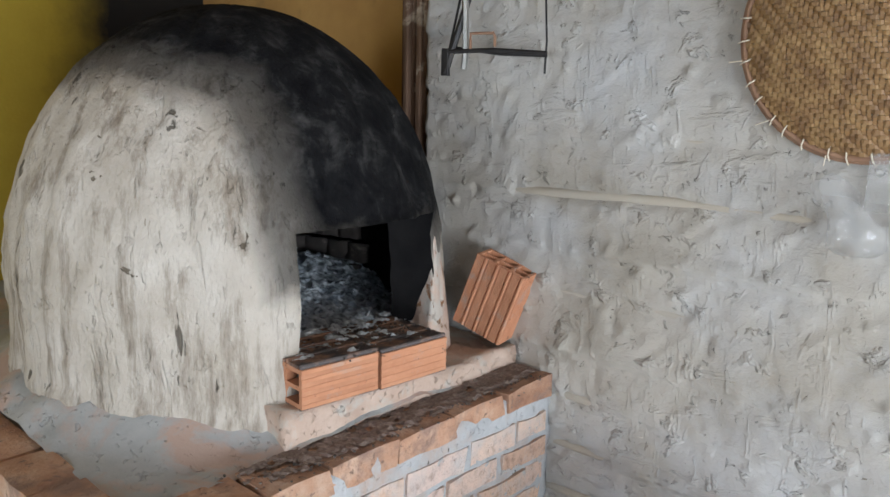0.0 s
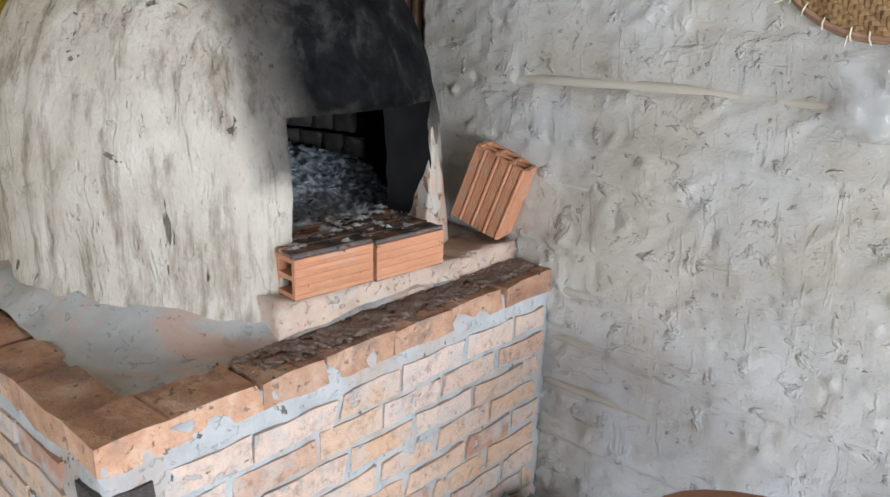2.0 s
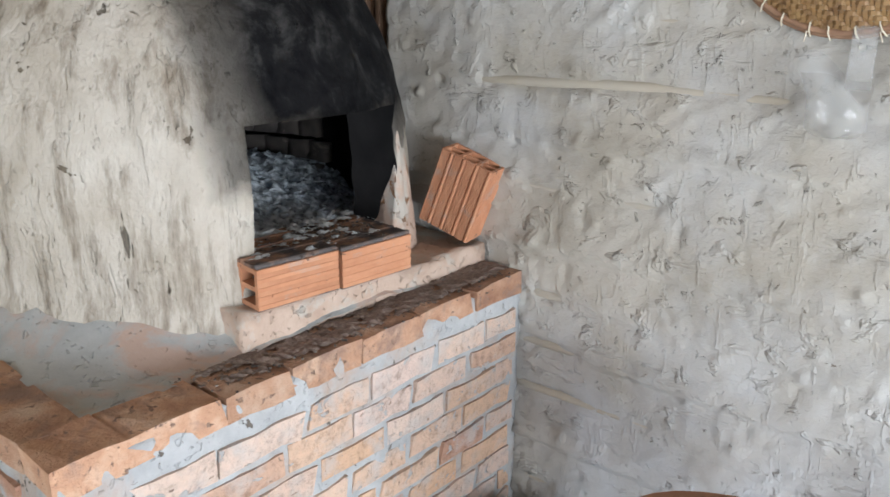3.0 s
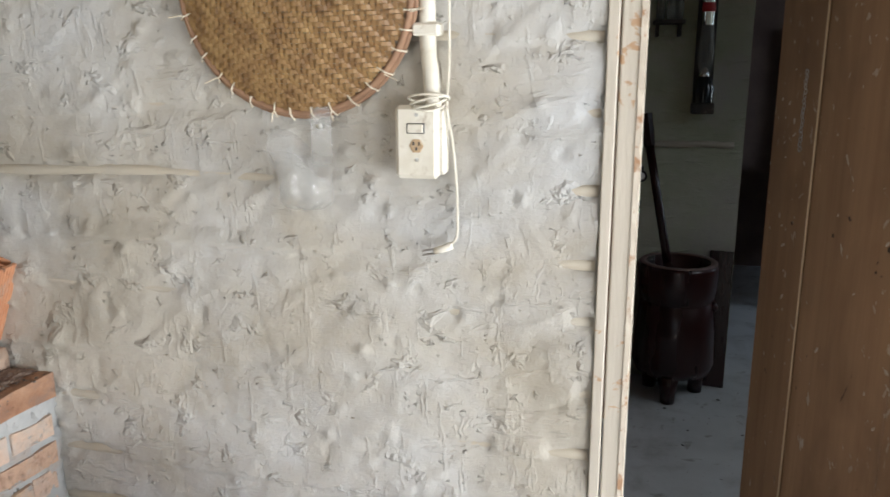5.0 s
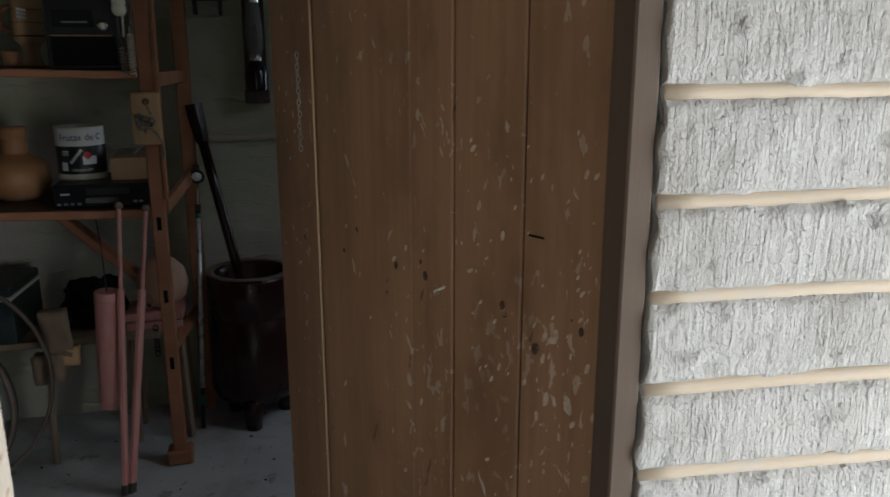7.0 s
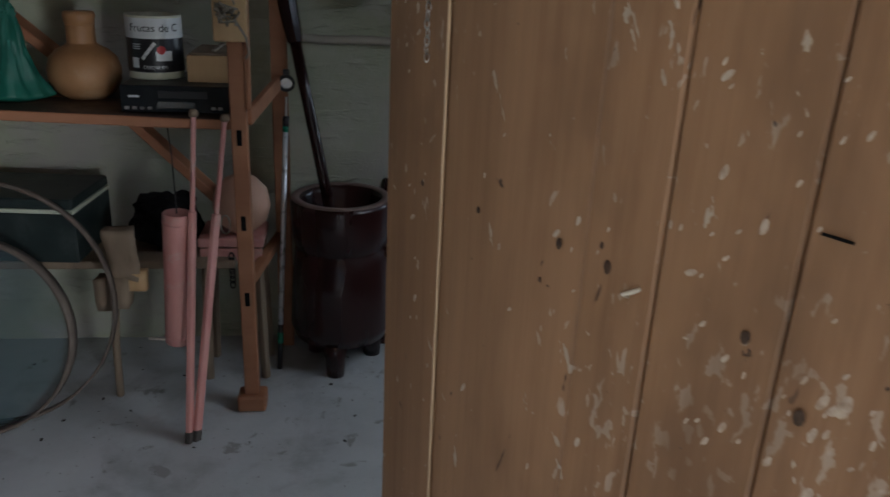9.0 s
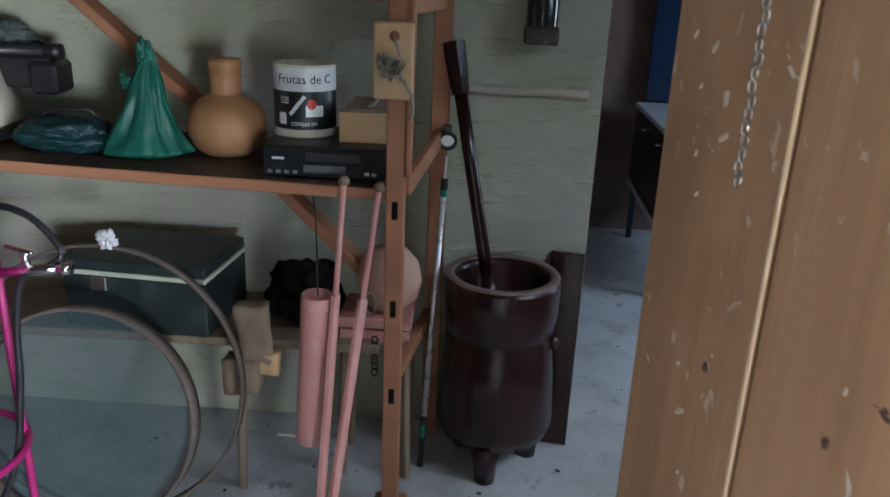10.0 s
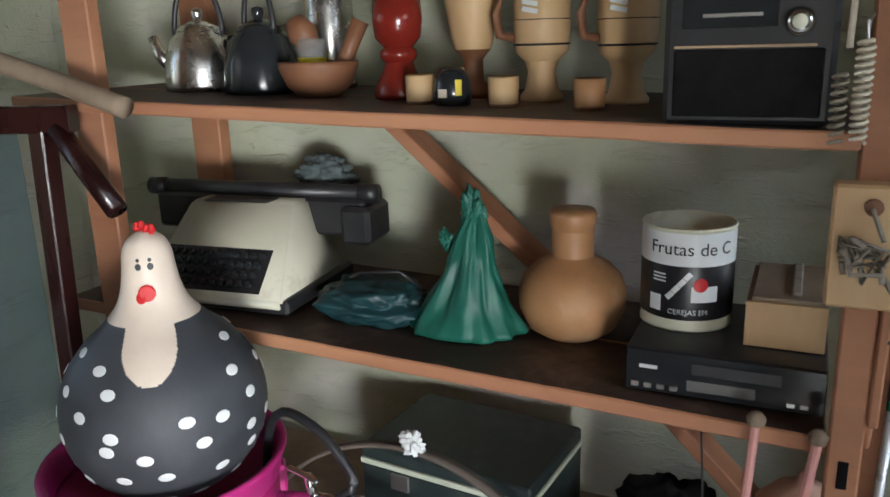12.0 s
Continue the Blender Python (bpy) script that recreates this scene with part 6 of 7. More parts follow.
radio = root("table_radio", (-0.045, 3.66, z2(-0.045)), "black table radio with a chrome knob on the upper shelf board", "radio")
part("case", box(-0.108, 0.0, 0, 0.1, 0.24, 0.215, 0.008), BLACKPL, radio)
part("speaker_cloth", box(-0.094, -0.003, 0.012, 0.086, 0.001, 0.098, 0.002), SOOT, radio, "black speaker cloth")
part("trim", box(-0.094, -0.004, 0.1, 0.076, 0.001, 0.1035, 0.0005), BEADWOOD, radio, "thin brass trim")
part("dial_glass", box(-0.085, -0.003, 0.125, 0.03, 0.001, 0.175, 0.001), ENAMEL, radio, "glossy dial")
part("dial_bar", box(-0.06, -0.0045, 0.138, 0.012, -0.002, 0.143, 0.0005), STEEL, radio, "bright dial bar")
radio_knob = part("knob", lathe([(0.017, 0), (0.018, 0.004), (0.015, 0.016), (0.011, 0.02), (0, 0.02)], 28, None, pose(0.055, 0, 0.13, 90)), CHROME, radio, "chrome knob", True)
part("knob_face", lathe([(0.009, 0.02), (0.007, 0.022), (0, 0.022)], 20, None, pose(0.055, 0, 0.13, 90)), TINCREAM, radio_knob, "cream knob face", True)
part("handle", tube([(-0.08, 0.12, 0.213), (-0.075, 0.12, 0.24), (0.065, 0.12, 0.24), (0.07, 0.12, 0.213)], 0.007, 8), BLACKPL, radio, "", True)

coil = root("curled_cord", (0.072, 3.655, 1.34), "beige curled telephone cord hanging from the shelf rack", "cord")
bm = tube([(0.012 + 0.0085 * math.cos(a), -0.012 + 0.0085 * math.sin(a), 0.0014 * a + 0.006) for a in (2 * math.pi * k / 10 for k in range(140))], 0.0028, 5)
part("curl", bm, STRING, coil, "", True)
bm = tube([(-0.012 + 0.008 * math.cos(a), -0.01 + 0.008 * math.sin(a), 0.0016 * a + 0.0) for a in (2 * math.pi * k / 10 for k in range(90))], 0.0028, 5)
part("curl", bm, ROPE, coil, "", True)
part("straight_end", tube([(-0.006, -0.01, 0.12), (-0.004, 0.0, 0.22), (0.0, 0.008, 0.42)], 0.004, 6), STRING, coil, "", True)
part("hook", tube([(0.012, -0.012, 0.13), (0.012, -0.008, 0.15), (0.02, 0.045, 0.16)], 0.0025, 6), STEEL, coil)

# ---- under the boards ----
chest = root("storage_chest", (-0.59, 3.835, 0.445), "dark green chest with a pale trim line on the low board", "chest", rz=-5)
part("body", box(-0.198, 0, 0, 0.198, 0.28, 0.155, 0.004), CHEST, chest)
part("trim", box(-0.2, -0.002, 0.155, 0.2, 0.282, 0.168, 0.002), STRIPE, chest, "pale green trim line")
part("lid", box(-0.198, 0, 0.168, 0.198, 0.28, 0.2, 0.005), CHEST, chest)
part("latch", box(-0.12, -0.008, 0.115, -0.075, 0.0, 0.152, 0.002), STEEL, chest, "grey latch plate")


def hoop(name, cx, cy, r, lean, tube_r, label, cloth, wide):
    h = root(name, (cx, cy, 0), label, "sieve")
    h.matrix_basis = pose(cx, cy, 0, 90 - lean, 0, 0)
    n = 80
    bm = bmesh.new()
    rings = [[bm.verts.new(((r - d) * math.cos(a), r + (r - d) * math.sin(a), zz)) for a in (2 * math.pi * k / n for k in range(n))] for d, zz in ((0, -wide / 2), (0, wide / 2), (tube_r, wide / 2), (tube_r, -wide / 2))]
    for q in range(4):
        a, b = rings[q], rings[(q + 1) % 4]
        for k in range(n):
            bm.faces.new((a[k], a[(k + 1) % n], b[(k + 1) % n], b[k])).smooth = True
    bmesh.ops.recalc_face_normals(bm, faces=bm.faces[:])
    part("rim", bm, HOOP, h, "grey bent-wood rim")
    if cloth:
        bm = lathe([(0, 0), (r - tube_r, 0)], n)
        bm.transform(pose(0, r, -wide * 0.3))
        part("sieve_cloth", bm, MESHCLOTH, h, "dusty blue-grey sieve cloth")
    return h


hoop("wooden_hoop", -0.63, 3.645, 0.366, 9, 0.008, "large thin bent-wood hoop leaning under the shelf", False, 0.028)
hoop("round_sieve", -0.665, 3.585, 0.293, 12, 0.009, "round sieve with dusty blue cloth leaning under the shelf", True, 0.05)
rib = tagged(part("white_ribbon", crumpled(31, 0.022, 0.012, 0.05, 0.6, 2.2), WHITEPL, None, "", True), "crumpled white ribbon tied to the wooden hoop", "ribbon")
rib.matrix_basis = pose(-0.605, 3.748, 0.715)
hose = root("rubber_hose", (0, 0, 0), "black rubber hose looping beside the round sieve", "hose")
part("hose", tube(spline([(-0.98, 3.62, 0.0), (-0.86, 3.6, 0.55), (-0.78, 3.56, 0.84), (-0.68, 3.54, 0.865), (-0.6, 3.53, 0.79), (-0.62, 3.52, 0.755), (-0.69, 3.52, 0.72), (-0.72, 3.52, 0.6), (-0.73, 3.515, 0.45), (-0.76, 3.5, 0.25), (-0.84, 3.47, 0.06), (-0.9, 3.45, 0.012)]), 0.0085, 8), BLACKPL, hose, "", True)
part("tap_body", tube([(-0.74, 3.515, 0.73), (-0.66, 3.515, 0.745), (-0.6, 3.515, 0.75)], 0.011, 12), CHROME, hose, "chrome tap", True)
part("tap_neck", tube([(-0.67, 3.515, 0.745), (-0.675, 3.51, 0.79)], 0.008, 10), CHROME, hose, "chrome tap", True)
part("tap_lever", beam((-0.71, 3.505, 0.8), (-0.65, 3.505, 0.785), 0.012, 0.008), CHROME, hose, "chrome tap lever")
part("tap_nozzle", tube([(-0.6, 3.515, 0.75), (-0.575, 3.515, 0.752)], 0.016, 12), CHROME, hose, "chrome nozzle", True)

stump = root("carved_wood_piece", (-0.28, 3.79, 0), "dusty old carved wooden tool standing under the shelf", "tool")
part("leg", tube([(-0.03, 0, 0), (-0.025, 0, 0.2), (-0.012, 0, 0.33)], 0.012, 8), OLDWOOD, stump, "", True)
part("lower_block", lumpy_box(-0.06, -0.03, 0.315, 0.035, 0.03, 0.415, 0.025, 0.012, 14, 3.0), OLDWOOD, stump)
part("upper_block", lumpy_box(-0.02, -0.025, 0.4, 0.065, 0.025, 0.565, 0.025, 0.02, 12, 4.0), OLDWOOD, stump)
part("end_block", lumpy_box(0.02, -0.02, 0.37, 0.085, 0.02, 0.43, 0.025, 0.01, 14, 9.0), PALEWOOD, stump)

tubep = root("pink_tube", (-0.083, 3.655, 0.26), "faded pink painted tube hanging below the shelf board", "tube", ry=3)
part("tube", lathe([(0, 0.002), (0.037, 0.0), (0.0395, 0.004), (0.0395, 0.4), (0.036, 0.404), (0.034, 0.38), (0, 0.37)], 28), PINK, tubep, "", True)
part("ring", lathe([(0.0395, 0.018), (0.0415, 0.022), (0.0395, 0.026)], 28), PINK, tubep, "", True)
part("ring", lathe([(0.0395, 0.372), (0.0415, 0.376), (0.0395, 0.38)], 28), PINK, tubep, "", True)
part("rod", tube([(-0.085, -0.01, 0.012), (0.0, 0.0, 0.004)], 0.004, 8), STEEL, tubep)
part("wire", tube([(0.0, 0.0, 0.4), (-0.02, 0.05, 0.55), (-0.035, 0.06, 0.655)], 0.002, 6), IRON, tubep)
for top, foot, lab in (((-0.004, 3.682, 0.935), (-0.048, 3.515, 0.0), "faded pink wooden stick leaning on the shelf front"), ((0.078, 3.676, 0.925), (-0.03, 3.525, 0.0), "faded pink wooden stick leaning on the shelf front")):
    sl = root("wooden_stick", foot, lab, "stick", "pink sticks")
    d = Vector(top) - Vector(foot)
    part("slat", beam((0, 0, 0), d * 0.72, 0.017, 0.024), PINK, sl)
    part("upper_end", beam(d * 0.7 + Vector((0, 0.004, 0)), d, 0.011, 0.015), PINK, sl)
    part("foot_tip", beam((0.0, -0.0005, 0), d * 0.04, 0.019, 0.026), BURNT, sl, "dark worn tip")
    part("knob", lathe([(0, -0.01), (0.012, -0.006), (0.014, 0.004), (0.008, 0.012), (0, 0.014)], 14, None, Matrix.Translation(d)), OLDWOOD, sl, "", True)
stool = root("low_stool", (0.05, 3.96, 0.0), "faded pink low stool standing behind the shelf post", "stool")
part("seat", box(-0.105, -0.09, 0.475, 0.095, 0.09, 0.505, 0.004), PINK, stool)
part("apron", box(-0.1, -0.088, 0.43, 0.09, -0.075, 0.47, 0.002), PINK, stool)
for x in (-0.085, 0.075):
    for y in (-0.07, 0.07):
        part("leg", beam((x * 1.15, y * 1.1, 0), (x, y, 0.475), 0.024, 0.024), OLDWOOD, stool)
gd = root("round_gourd", (0.075, 3.945, 0.506), "round pinkish gourd resting on the low stool", "gourd")
part("gourd", lathe([(0, 0), (0.04, 0.004), (0.078, 0.04), (0.09, 0.088), (0.08, 0.14), (0.05, 0.175), (0.016, 0.19), (0.01, 0.21), (0, 0.212)], 36), GOURD, gd, "", True)
part("loop", tube([(-0.04 + 0.014 * math.cos(a), -0.085, 0.05 + 0.03 * math.sin(a)) for a in (2 * math.pi * k / 16 for k in range(16))], 0.003, 6, None, True), ROPE, gd)
dk = tagged(part("black_bag", crumpled(41, 0.11, 0.09, 0.19, 0.25, 1.6), SOOT, None, "", True), "black crumpled bag on the low shelf board", "bag")
dk.location = (-0.16, 3.98, 0.445)
rings = root("iron_chain", (0.05, 3.845, 0.36), "dark iron chain hanging from the low stool", "chain")
for k in range(7):
    part("link", tube([(0.008 * math.cos(a), 0.003 * math.sin(k), 0.012 * math.sin(a) + 0.016 * k) for a in (2 * math.pi * j / 10 for j in range(10))], 0.0025, 5, None, True), IRON, rings)

# ---- mortar and pestle, picker pole, things on the wall ----
mo = root("wooden_mortar", (0.387, 4.005, 0), "large dark red-brown wooden mortar on legs", "mortar")
part("bowl", lathe([(0, 0.12), (0.157, 0.12), (0.172, 0.16), (0.165, 0.3), (0.153, 0.43), (0.147, 0.437), (0.147, 0.443), (0.155, 0.452), (0.163, 0.5), (0.165, 0.59), (0.16, 0.606), (0.136, 0.606), (0.13, 0.585), (0.1, 0.45), (0, 0.38)], 48), DARK, mo, "", True)
part("rim", lathe([(0.135, 0.6055), (0.136, 0.6095), (0.158, 0.6105), (0.1615, 0.6055)], 48), WORNRIM, mo, "worn pale rim", True)
for a in (20, 140, 260):
    bm = lathe([(0, 0), (0.03, 0), (0.034, 0.06), (0.05, 0.125), (0, 0.126)], 14)
    bm.transform(pose(0.115 * math.cos(math.radians(a)), 0.115 * math.sin(math.radians(a)), 0))
    part("leg", bm, DARK, mo, "", True)
part("side_knob", lathe([(0, 0), (0.02, 0), (0.024, 0.02), (0, 0.03)], 14, None, pose(0.14, -0.03, 0.42, 0, 90, 0)), DARK, mo, "", True)
pe = root("wooden_pestle", (0.371, 4.005, 0.45), "long dark red-brown wooden pestle standing in the mortar", "pestle")
a, b = Vector((0, 0, 0)), Vector((-0.15, 0.11, 0.76))
part("shaft", tube([a, a.lerp(b, 0.3), a.lerp(b, 0.6), a.lerp(b, 0.88)], 0.0185, 14), DARK, pe, "", True)
part("foot_end", tube([a - (b - a) * 0.02, a.lerp(b, 0.08), a.lerp(b, 0.2)], 0.026, 14, None, False, 0.7), DARK, pe, "", True)
part("head", tube([a.lerp(b, 0.84), a.lerp(b, 0.9), a.lerp(b, 1.02)], 0.024, 8, None, False, 1.35), DARK, pe, "", False)
# chrome pole: the window's bright reflection is put into a pale base colour
POLESHEEN = material("chrome_pole_painted_sheen", [(0.62, 0.64, 0.66), (0.74, 0.76, 0.78)], 30, 0.3, metal=0.35, bump=0.03)
pk = root("picker_pole", (0.176, 3.94, 0), "chrome pole with green tape and a round mirror end", "pole")
foot, head = Vector((0, 0, 0)), Vector((0.038, 0.152, 0.929))
part("pole", tube([foot.lerp(head, 0.16), foot.lerp(head, 0.9)], 0.0085, 10), POLESHEEN, pk, "", True)
part("lower_end", tube([foot, foot.lerp(head, 0.17)], 0.009, 10), BLACKPL, pk, "dark lower end", True)
part("tape", tube([foot.lerp(head, 0.1), foot.lerp(head, 0.14)], 0.0105, 10), GREENTAPE, pk, "green tape", True)
part("tape", tube([foot.lerp(head, 0.865), foot.lerp(head, 0.885)], 0.0098, 10), GREENTAPE, pk, "green tape", True)
part("collar", tube([foot.lerp(head, 0.885), foot.lerp(head, 0.92)], 0.0105, 10), BLACKPL, pk, "", True)
part("neck", tube([foot.lerp(head, 0.92), foot.lerp(head, 0.985)], 0.004, 8), STEEL, pk)
bm = lathe([(0.019, -0.006), (0.027, -0.006), (0.027, 0.006), (0.019, 0.006), (0.019, -0.006)], 28)
bm.transform(Matrix.Translation(head + Vector((0, 0, 0.03))) @ pose(0, 0, 0, 102, 0, 0))
part("ring", bm, BLACKPL, pk, "black ring", True)
bm = lathe([(0, 0), (0.02, 0)], 24)
bm.transform(Matrix.Translation(head + Vector((0, 0, 0.03))) @ pose(0, 0, 0, 102, 0, 0))
part("mirror", bm, CHROME, pk, "round mirror")
part("cap", box(head.x - 0.01, head.y - 0.01, head.z + 0.056, head.x + 0.01, head.y + 0.01, head.z + 0.074, 0.002), BLACKPL, pk)

la = root("wall_lantern", (0.453, BACK - 0.045, 1.226), "dark lantern with a glass and red collar on the limewashed wall", "lantern")
la.scale = (1, 1, 1.6)
part("base", box(-0.046, -0.03, 0, 0.046, 0.03, 0.03, 0.004), BURNT, la)
part("font", lathe([(0.042, 0.03), (0.043, 0.07), (0.03, 0.09), (0.02, 0.1)], 28), ENAMEL, la, "", True)
part("glass", lathe([(0.02, 0.1), (0.032, 0.13), (0.034, 0.17), (0.024, 0.23)], 28), SMOKEGLASS, la, "clear lamp glass", True)
part("burner", lathe([(0.021, 0.095), (0.023, 0.1), (0.021, 0.11), (0.01, 0.12)], 24), CHROME, la, "", True)
part("back_plate", box(-0.04, 0.031, 0.0, 0.04, 0.038, 0.33, 0.002), BURNT, la)
part("upper_tube", lathe([(0.024, 0.228), (0.024, 0.29)], 24), CHROME, la, "", True)
part("collar", lathe([(0.026, 0.262), (0.028, 0.268), (0.026, 0.285)], 24), RED, la, "red collar", True)
part("hood", lathe([(0.026, 0.29), (0.034, 0.3), (0.012, 0.34), (0, 0.345)], 24), BURNT, la, "", True)
part("wall_pin", tube([(0, 0.034, 0.31), (0, 0.05, 0.315)], 0.004, 6), IRON, la)
ws = root("wall_shelf", (0.295, BACK - 0.001, 1.597), "small dark wooden shelf on the limewashed wall", "shelf")
part("board", box(-0.062, -0.13, 0.0, 0.062, 0.0, 0.016, 0.002), BURNT, ws)
for x in (-0.045, 0.045):
    part("bracket", box(x - 0.006, -0.09, -0.05, x + 0.006, 0.0, -0.001, 0.002), BURNT, ws)
for x, y, h in ((-0.036, -0.07, 0.16), (0.004, -0.085, 0.2), (0.04, -0.06, 0.17)):
    gb = root("glass_bottle", (0.295 + x, BACK + y, 1.614), "small clear glass bottle on the wall shelf", "bottle", "bottles on the wall shelf")
    part("glass", lathe([(0, 0), (0.017, 0), (0.018, 0.004), (0.018, h * 0.6), (0.008, h * 0.78), (0.008, h), (0.0065, h), (0.0065, h * 0.77), (0.0165, h * 0.59), (0.0165, 0.005), (0, 0.004)], 20), SMOKEGLASS, gb, "", True)
    part("cap", lathe([(0.0095, h - 0.012), (0.0098, h + 0.004), (0, h + 0.005)], 16), ALUMINIUM, gb, "bright metal cap", True)
structure("trim_wall_lath", tube([(0.2 + 0.057 * k, BACK - 0.008, 1.092 + 0.002 * math.sin(k * 1.7)) for k in range(8)], 0.014, 8), LATH, "pale lath across the limewashed wall", True)
pl = root("dark_plank", (0.575, 4.13, 0), "dark plank leaning on the wall end behind the mortar", "plank")
part("plank", beam((0, -0.02, 0), (0.01, 0.045, 0.62), 0.1, 0.02), DARK, pl)
lamp = root("lamp_holder", (0.074, 3.55, 1.55), "white bulb holder hanging on its cord before the shelf", "lamp")
part("cord", tube([(0, 0, 0.06), (0.0, 0.0, 1.04)], 0.003, 6), IVORY, lamp)
part("bulb", lathe([(0.014, 0.004), (0.02, -0.008), (0.021, -0.018), (0.014, -0.03), (0, -0.034)], 20), TINCREAM, lamp, "small cream bulb", True)
part("holder", lathe([(0, 0.065), (0.012, 0.06), (0.016, 0.03), (0.02, 0.0), (0.016, 0.0), (0, 0.02)], 20), IVORY, lamp, "", True)

# ---- hen figure on the magenta stool, dark frame beside it ----
st = root("plastic_stool", (-0.937, 3.465, 0), "tall magenta plastic stool in front of the shelf", "stool")
part("rim", lathe([(0.215, 0.745), (0.222, 0.75), (0.232, 0.79), (0.24, 0.8), (0.236, 0.806), (0.222, 0.8), (0.212, 0.76)], 48), MAGENTA, st, "", True)
part("seat", lathe([(0, 0.69), (0.15, 0.692), (0.205, 0.72), (0.216, 0.75), (0.21, 0.752), (0.145, 0.7), (0, 0.698)], 48), MAGENTA, st, "", True)
part("apron", lathe([(0.208, 0.655), (0.214, 0.65), (0.217, 0.66), (0.219, 0.742), (0.211, 0.742)], 48), MAGENTA, st, "", True)
for a in (38, 128, 218, 308):
    c, s_ = math.cos(math.radians(a)), math.sin(math.radians(a))
    bm = beam((0.226 * c, 0.226 * s_, 0.0), (0.222 * c, 0.222 * s_, 0.75), 0.045, 0.02, 0.005, 0)
    part("leg", bm, MAGENTA, st)
part("foot_ring", tube([(0.236 * math.cos(t), 0.236 * math.sin(t), 0.28) for t in (2 * math.pi * k / 40 for k in range(40))], 0.01, 8, None, True), MAGENTA, st, "", True)


def hen():
    # the turned outline, then points between
    body = [(0, 0), (0.1, 0.006), (0.175, 0.05), (0.222, 0.12), (0.232, 0.19), (0.212, 0.26), (0.165, 0.32), (0.115, 0.36), (0.082, 0.395), (0.066, 0.43), (0.058, 0.47), (0.054, 0.5), (0.042, 0.525), (0.018, 0.54), (0, 0.543)]
    smooth_body = [(max(0.0, v.x), v.y) for v in spline([(r, z, 0) for r, z in body], 20)]
    bm = lathe(smooth_body, 260)
    for f in bm.faces:
        f.smooth = True
        c = f.calc_center_median()
        a = math.degrees(math.atan2(c.y, c.x))
        front = abs((a + 52 + 180) % 360 - 180)
        f.material_index = 1 if (c.z > 0.372) or (c.z > 0.285 and front < 30 * ((c.z - 0.285) / 0.09) ** 0.5) else 0

    def radius(z):
        for (r0, a0), (r1, a1) in zip(smooth_body, smooth_body[1:]):
            if a0 <= z <= a1 and a1 > a0:
                return r0 + (r1 - r0) * (z - a0) / (a1 - a0), math.atan2(r0 - r1, a1 - a0)
        return 0.1, 0

    def dot(ang, z, size, slot, sx=1.0, lift=0.001):
        r, tilt = radius(z)
        d = lathe([(0, 0.0015), (size * 0.8, 0.0014), (size, 0.0)], 10)
        for f in d.faces:
            f.material_index = slot
        a = math.radians(ang)
        m = Matrix.Translation(((r + lift) * math.cos(a), (r + lift) * math.sin(a), z)) @ pose(0, 0, 0, 0, 90 - math.degrees(tilt), 0).to_3x3().to_4x4()
        m = Matrix.Translation(((r + lift) * math.cos(a), (r + lift) * math.sin(a), z)) @ Matrix.Rotation(a, 4, "Z") @ Matrix.Rotation(math.pi / 2 - tilt, 4, "Y") @ Matrix.Diagonal((1, sx, 1, 1))
        merged(bm, d, m)

    rng = random.Random(5)
    for k, z in enumerate((0.05, 0.105, 0.16, 0.215, 0.265, 0.31)):
        n = 13 if z < 0.25 else 10
        for j in range(n):
            a = 360 * (j + 0.5 * (k % 2)) / n + rng.uniform(-7, 7)
            front = abs((a + 52 + 180) % 360 - 180)
            if z > 0.24 and front < 26 * max(0.0, (z - 0.24) / 0.1) ** 0.5 + 10:
                continue
            dot(a, z + rng.uniform(-0.016, 0.016), 0.0118, 2, 1.55, 0.0015)
    dot(-52, 0.432, 0.017, 3, 1.15, 0.004)
    dot(-62, 0.424, 0.012, 3, 1.0, 0.004)
    dot(-40, 0.482, 0.007, 0)
    dot(-66, 0.482, 0.007, 0)
    dot(-40, 0.495, 0.004, 0)
    dot(-66, 0.495, 0.004, 0)
    comb = bmesh.new()
    for k in range(4):
        lathe([(0, -0.012), (0.01, 0), (0.006, 0.011), (0, 0.014)], 10, comb, pose(-0.02 + 0.014 * k, 0.0, 0.545 + 0.004 * math.sin(k * 2)))
    for f in comb.faces:
        f.material_index = 3
    merged(bm, comb)
    return bm


st.scale = (0.86, 0.86, 1.0)
hn = tagged(part("hen_figure", hen(), [CHARCOAL, CREAMPAINT, WHITEPL, RED]), "painted gourd hen with white dots on a magenta stool", "figure")
hn.matrix_basis = pose(-0.925, 3.47, 0.75) @ Matrix.Diagonal((0.72, 0.72, 0.83, 1))
fr = root("dark_wooden_frame", (0, 0, 0), "dark wooden glazed frame with round pegs", "frame")
part("upright", beam((-1.33, 3.58, 0), (-1.265, 3.58, 1.345), 0.035, 0.04), DARK, fr)
part("upright", beam((-1.75, 3.4, 0), (-1.75, 3.4, 1.345), 0.04, 0.045), DARK, fr)
part("top_rail", beam((-1.78, 3.39, 1.362), (-1.2, 3.6, 1.362), 0.036, 0.05), DARK, fr)
part("low_rail", beam((-1.75, 3.4, 0.5), (-1.31, 3.57, 0.5), 0.03, 0.04), DARK, fr)
part("peg", tube(spline([(-1.4, 3.52, 1.5), (-1.2, 3.56, 1.435), (-1.04, 3.575, 1.385)]), 0.019, 12), OLDWOOD, fr, "round worn peg", True)
part("peg_post", beam((-1.4, 3.5, 1.38), (-1.4, 3.52, 1.52), 0.03, 0.03), DARK, fr)
part("peg", tube([(-1.23, 3.585, 1.345), (-1.16, 3.58, 1.265), (-1.09, 3.57, 1.2)], 0.02, 12), DARK, fr, "round worn peg", True)
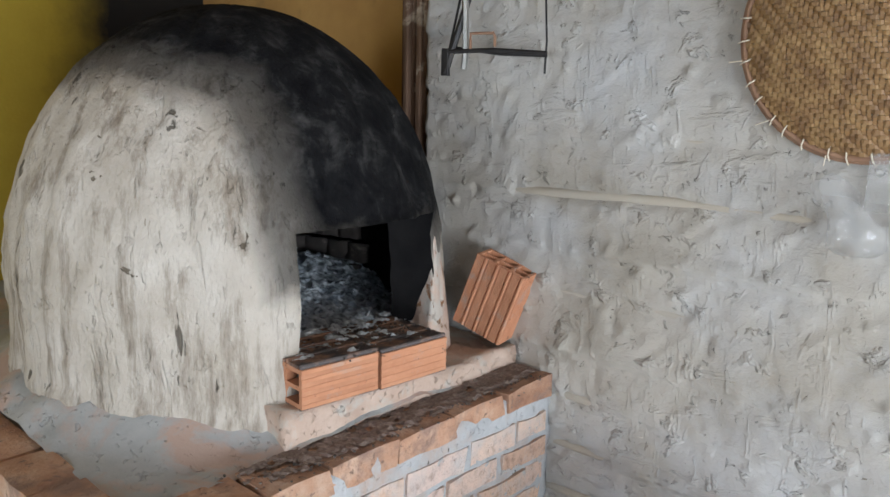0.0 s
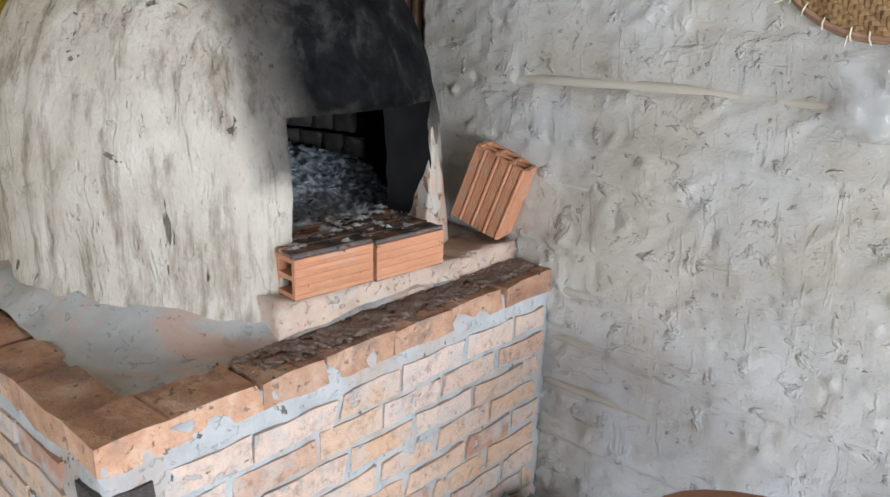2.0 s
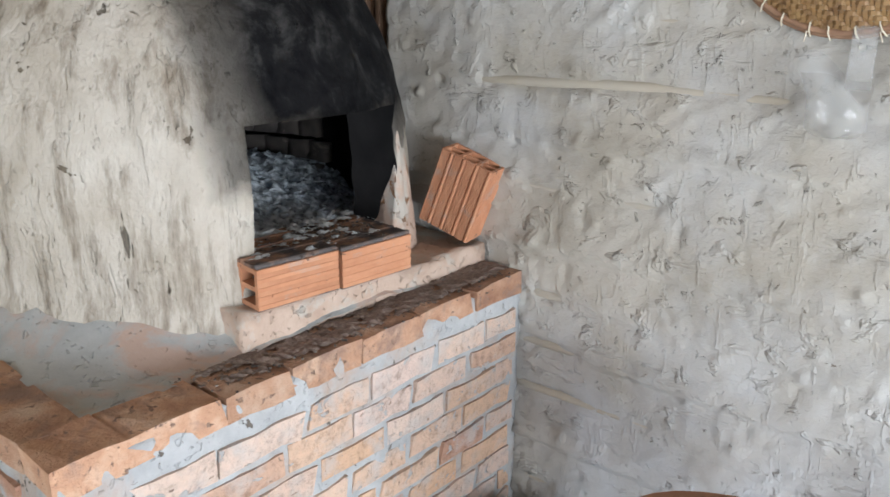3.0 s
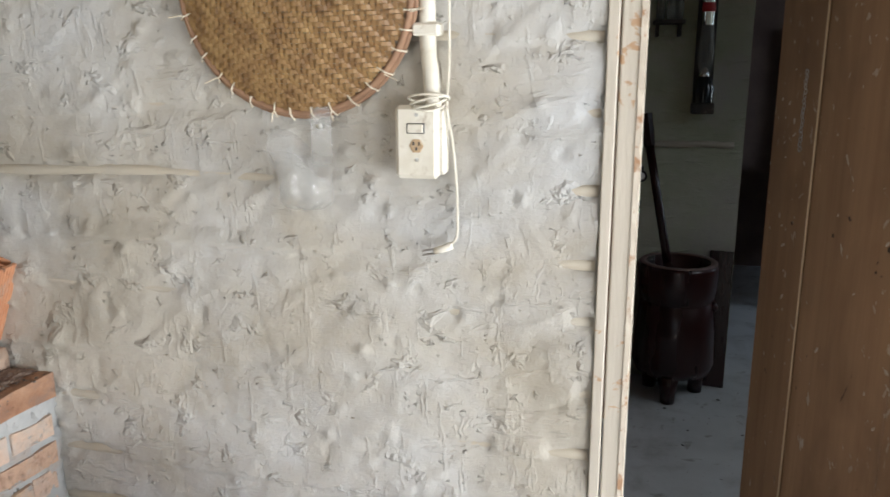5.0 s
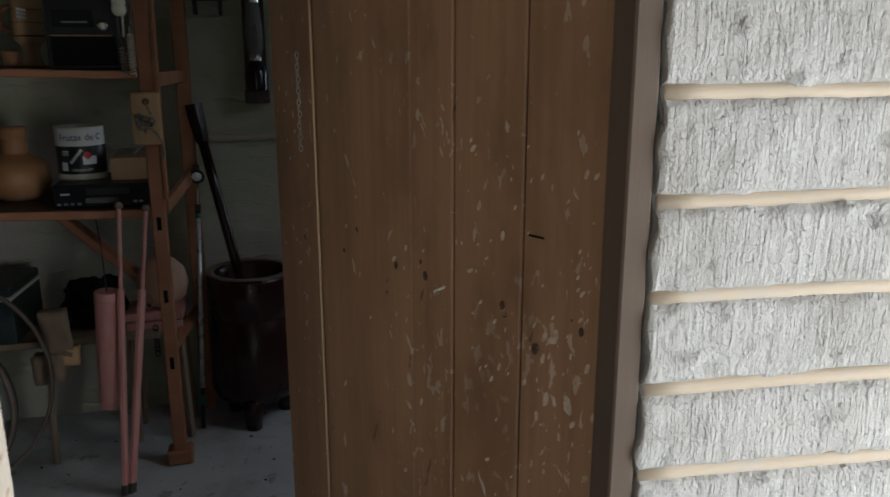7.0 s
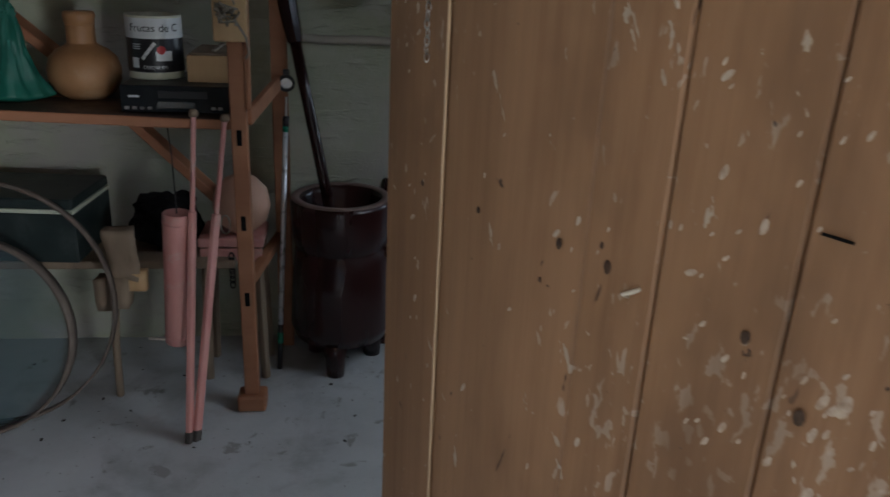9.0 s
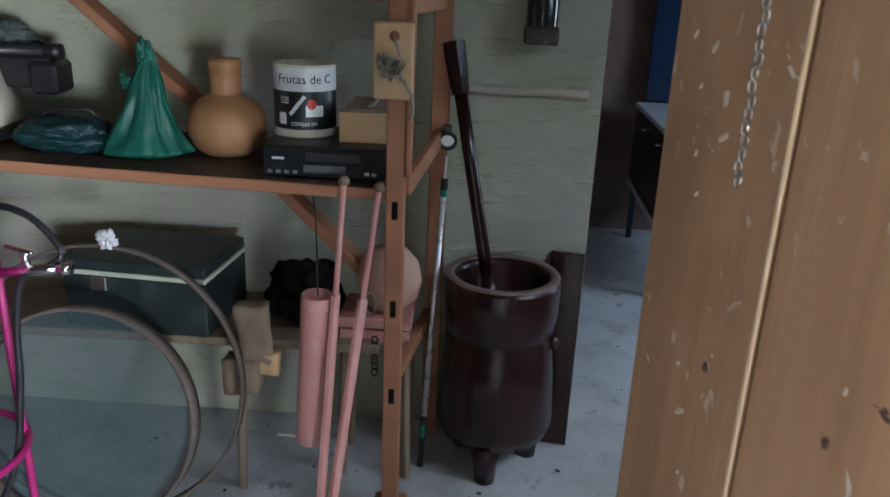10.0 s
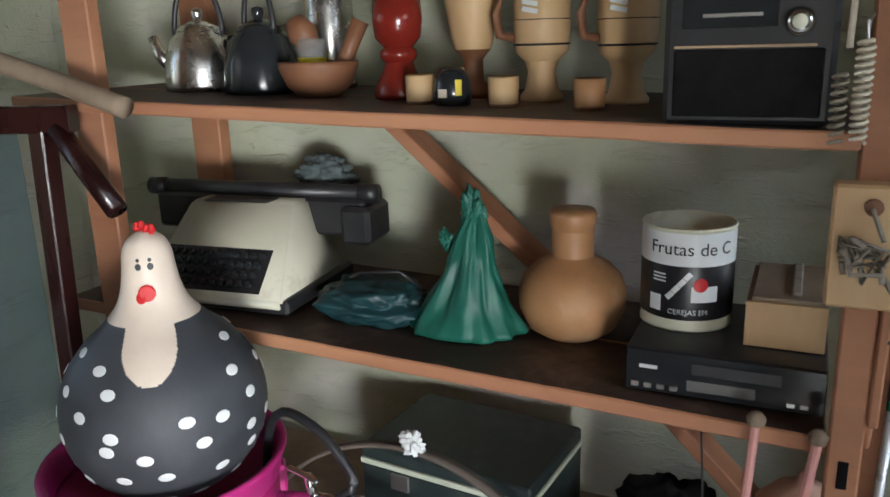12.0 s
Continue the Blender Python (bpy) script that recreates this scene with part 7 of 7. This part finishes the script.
bm = box(-0.22, -0.002, 0.52, 0.22, 0.002, 1.34)
bm.transform(pose(-1.53, 3.49, 0, 0, 0, 22))
part("pane", bm, TEALGLASS, fr, "dusty teal glass pane")
jar = root("glass_jar", (-1.5, 3.38, 0.0), "tall pale glass jar with a white label behind the frame", "jar")
part("jar", lathe([(0, 0), (0.06, 0), (0.062, 0.95), (0.03, 1.02), (0.03, 1.05)], 24), TEALGLASS, jar, "", True)
part("label", lathe([(0.063, 0.86), (0.0635, 0.94)], 24), WHITEPL, jar, "white label")

# ---- the far room ----
cab = root("white_topped_cabinet", (1.14, 5.36, 0), "dark cabinet on legs with a white top in the far room", "cabinet", rz=-2)
part("body", box(0.0, 0.0, 0.31, 0.46, 0.98, 0.75, 0.005), ENAMEL, cab)
part("top", box(-0.008, -0.008, 0.753, 0.47, 0.985, 0.778, 0.003), WHITETOP, cab, "white enamel top")
part("side_strip", box(-0.006, 0.02, 0.315, 0.0, 0.96, 0.345, 0.001), WHITETOP, cab, "white strip")
for x in (0.03, 0.43):
    for y in (0.04, 0.94):
        part("leg", beam((x, y, 0), (x, y, 0.31), 0.03, 0.03), ENAMEL, cab)
for y in (0.2, 0.6):
    part("handle", tube([(-0.004, y, 0.69), (-0.02, y + 0.005, 0.69), (-0.02, y + 0.035, 0.69), (-0.004, y + 0.04, 0.69)], 0.004, 6), CHROME, cab)
part("cable", tube([(0.3, -0.01, 0.76), (0.34, -0.02, 0.71), (0.4, -0.015, 0.69), (0.46, -0.01, 0.71)], 0.004, 6), WHITEPL, cab, "white cable")
bp_ = root("blue_panel", (1.16, 6.36, 0.779), "dark blue glossy panel standing on the cabinet", "panel", rz=-2)
part("panel", box(0.06, 0, 0, 0.6, 0.02, 0.86, 0.004), BLUEPANEL, bp_)
part("top_edge", box(0.055, -0.004, 0.86, 0.605, 0.024, 0.88, 0.003), BLACKPL, bp_)
bm = bmesh.new()
rows = []
for j in range(12):
    z = 1.13 + 0.06 * j
    rows.append([bm.verts.new((1.1 + 0.02 * i, 5.0 + 0.02 * math.sin(i * 1.4) + 0.004 * noise.noise(Vector((i * 0.6, j * 0.6, 0))), z - 0.0022 * i)) for i in range(30)])
for j in range(11):
    for i in range(29):
        bm.faces.new((rows[j][i], rows[j][i + 1], rows[j + 1][i + 1], rows[j + 1][i])).smooth = True
bmesh.ops.solidify(bm, geom=bm.faces[:], thickness=0.003)
cl = tagged(part("hanging_cloth", bm, STAINEDCLOTH), "white rust-stained cloth hanging in the far room", "cloth")
ln = root("clothes_line", (0, 0, 0), "thin line that carries the stained cloth", "line")
part("line", tube([(-0.04, 5.0, 1.83), (1.1, 5.0, 1.785), (3.19, 5.0, 1.84)], 0.004, 6), ROPE, ln)
# litter on the floor
bm = bmesh.new()
rng = random.Random(17)
for k in range(70):
    x, y = rng.uniform(-0.7, 1.4), rng.uniform(3.0, 5.6)
    sz = rng.uniform(0.002, 0.007)
    c = box(-sz, -sz * 0.6, 0, sz, sz * 0.6, sz * 0.5)
    c.transform(pose(x, y, 0.0, 0, 0, rng.uniform(0, 180)))
    merged(bm, c)
tagged(part("floor_litter", bm, BURNT), "small dark crumbs on the cement floor", "litter", kind="stuff")

# the back wall of the store room, and all that stands along it and beyond, is a few degrees out of square with the mud wall
turned = Matrix.Translation((-0.176, 3.866, 0)) @ Matrix.Rotation(0.0603, 4, "Z") @ Matrix.Diagonal((1.036, 1.036, 1.028, 1)) @ Matrix.Translation((0, -3.85, 0))
for ob in list(bpy.data.objects):
    if ob.parent is None and (ob not in porch_things or ob.name.startswith(("wall_store_back", "wall_far"))):
        ob.matrix_basis = turned @ ob.matrix_basis
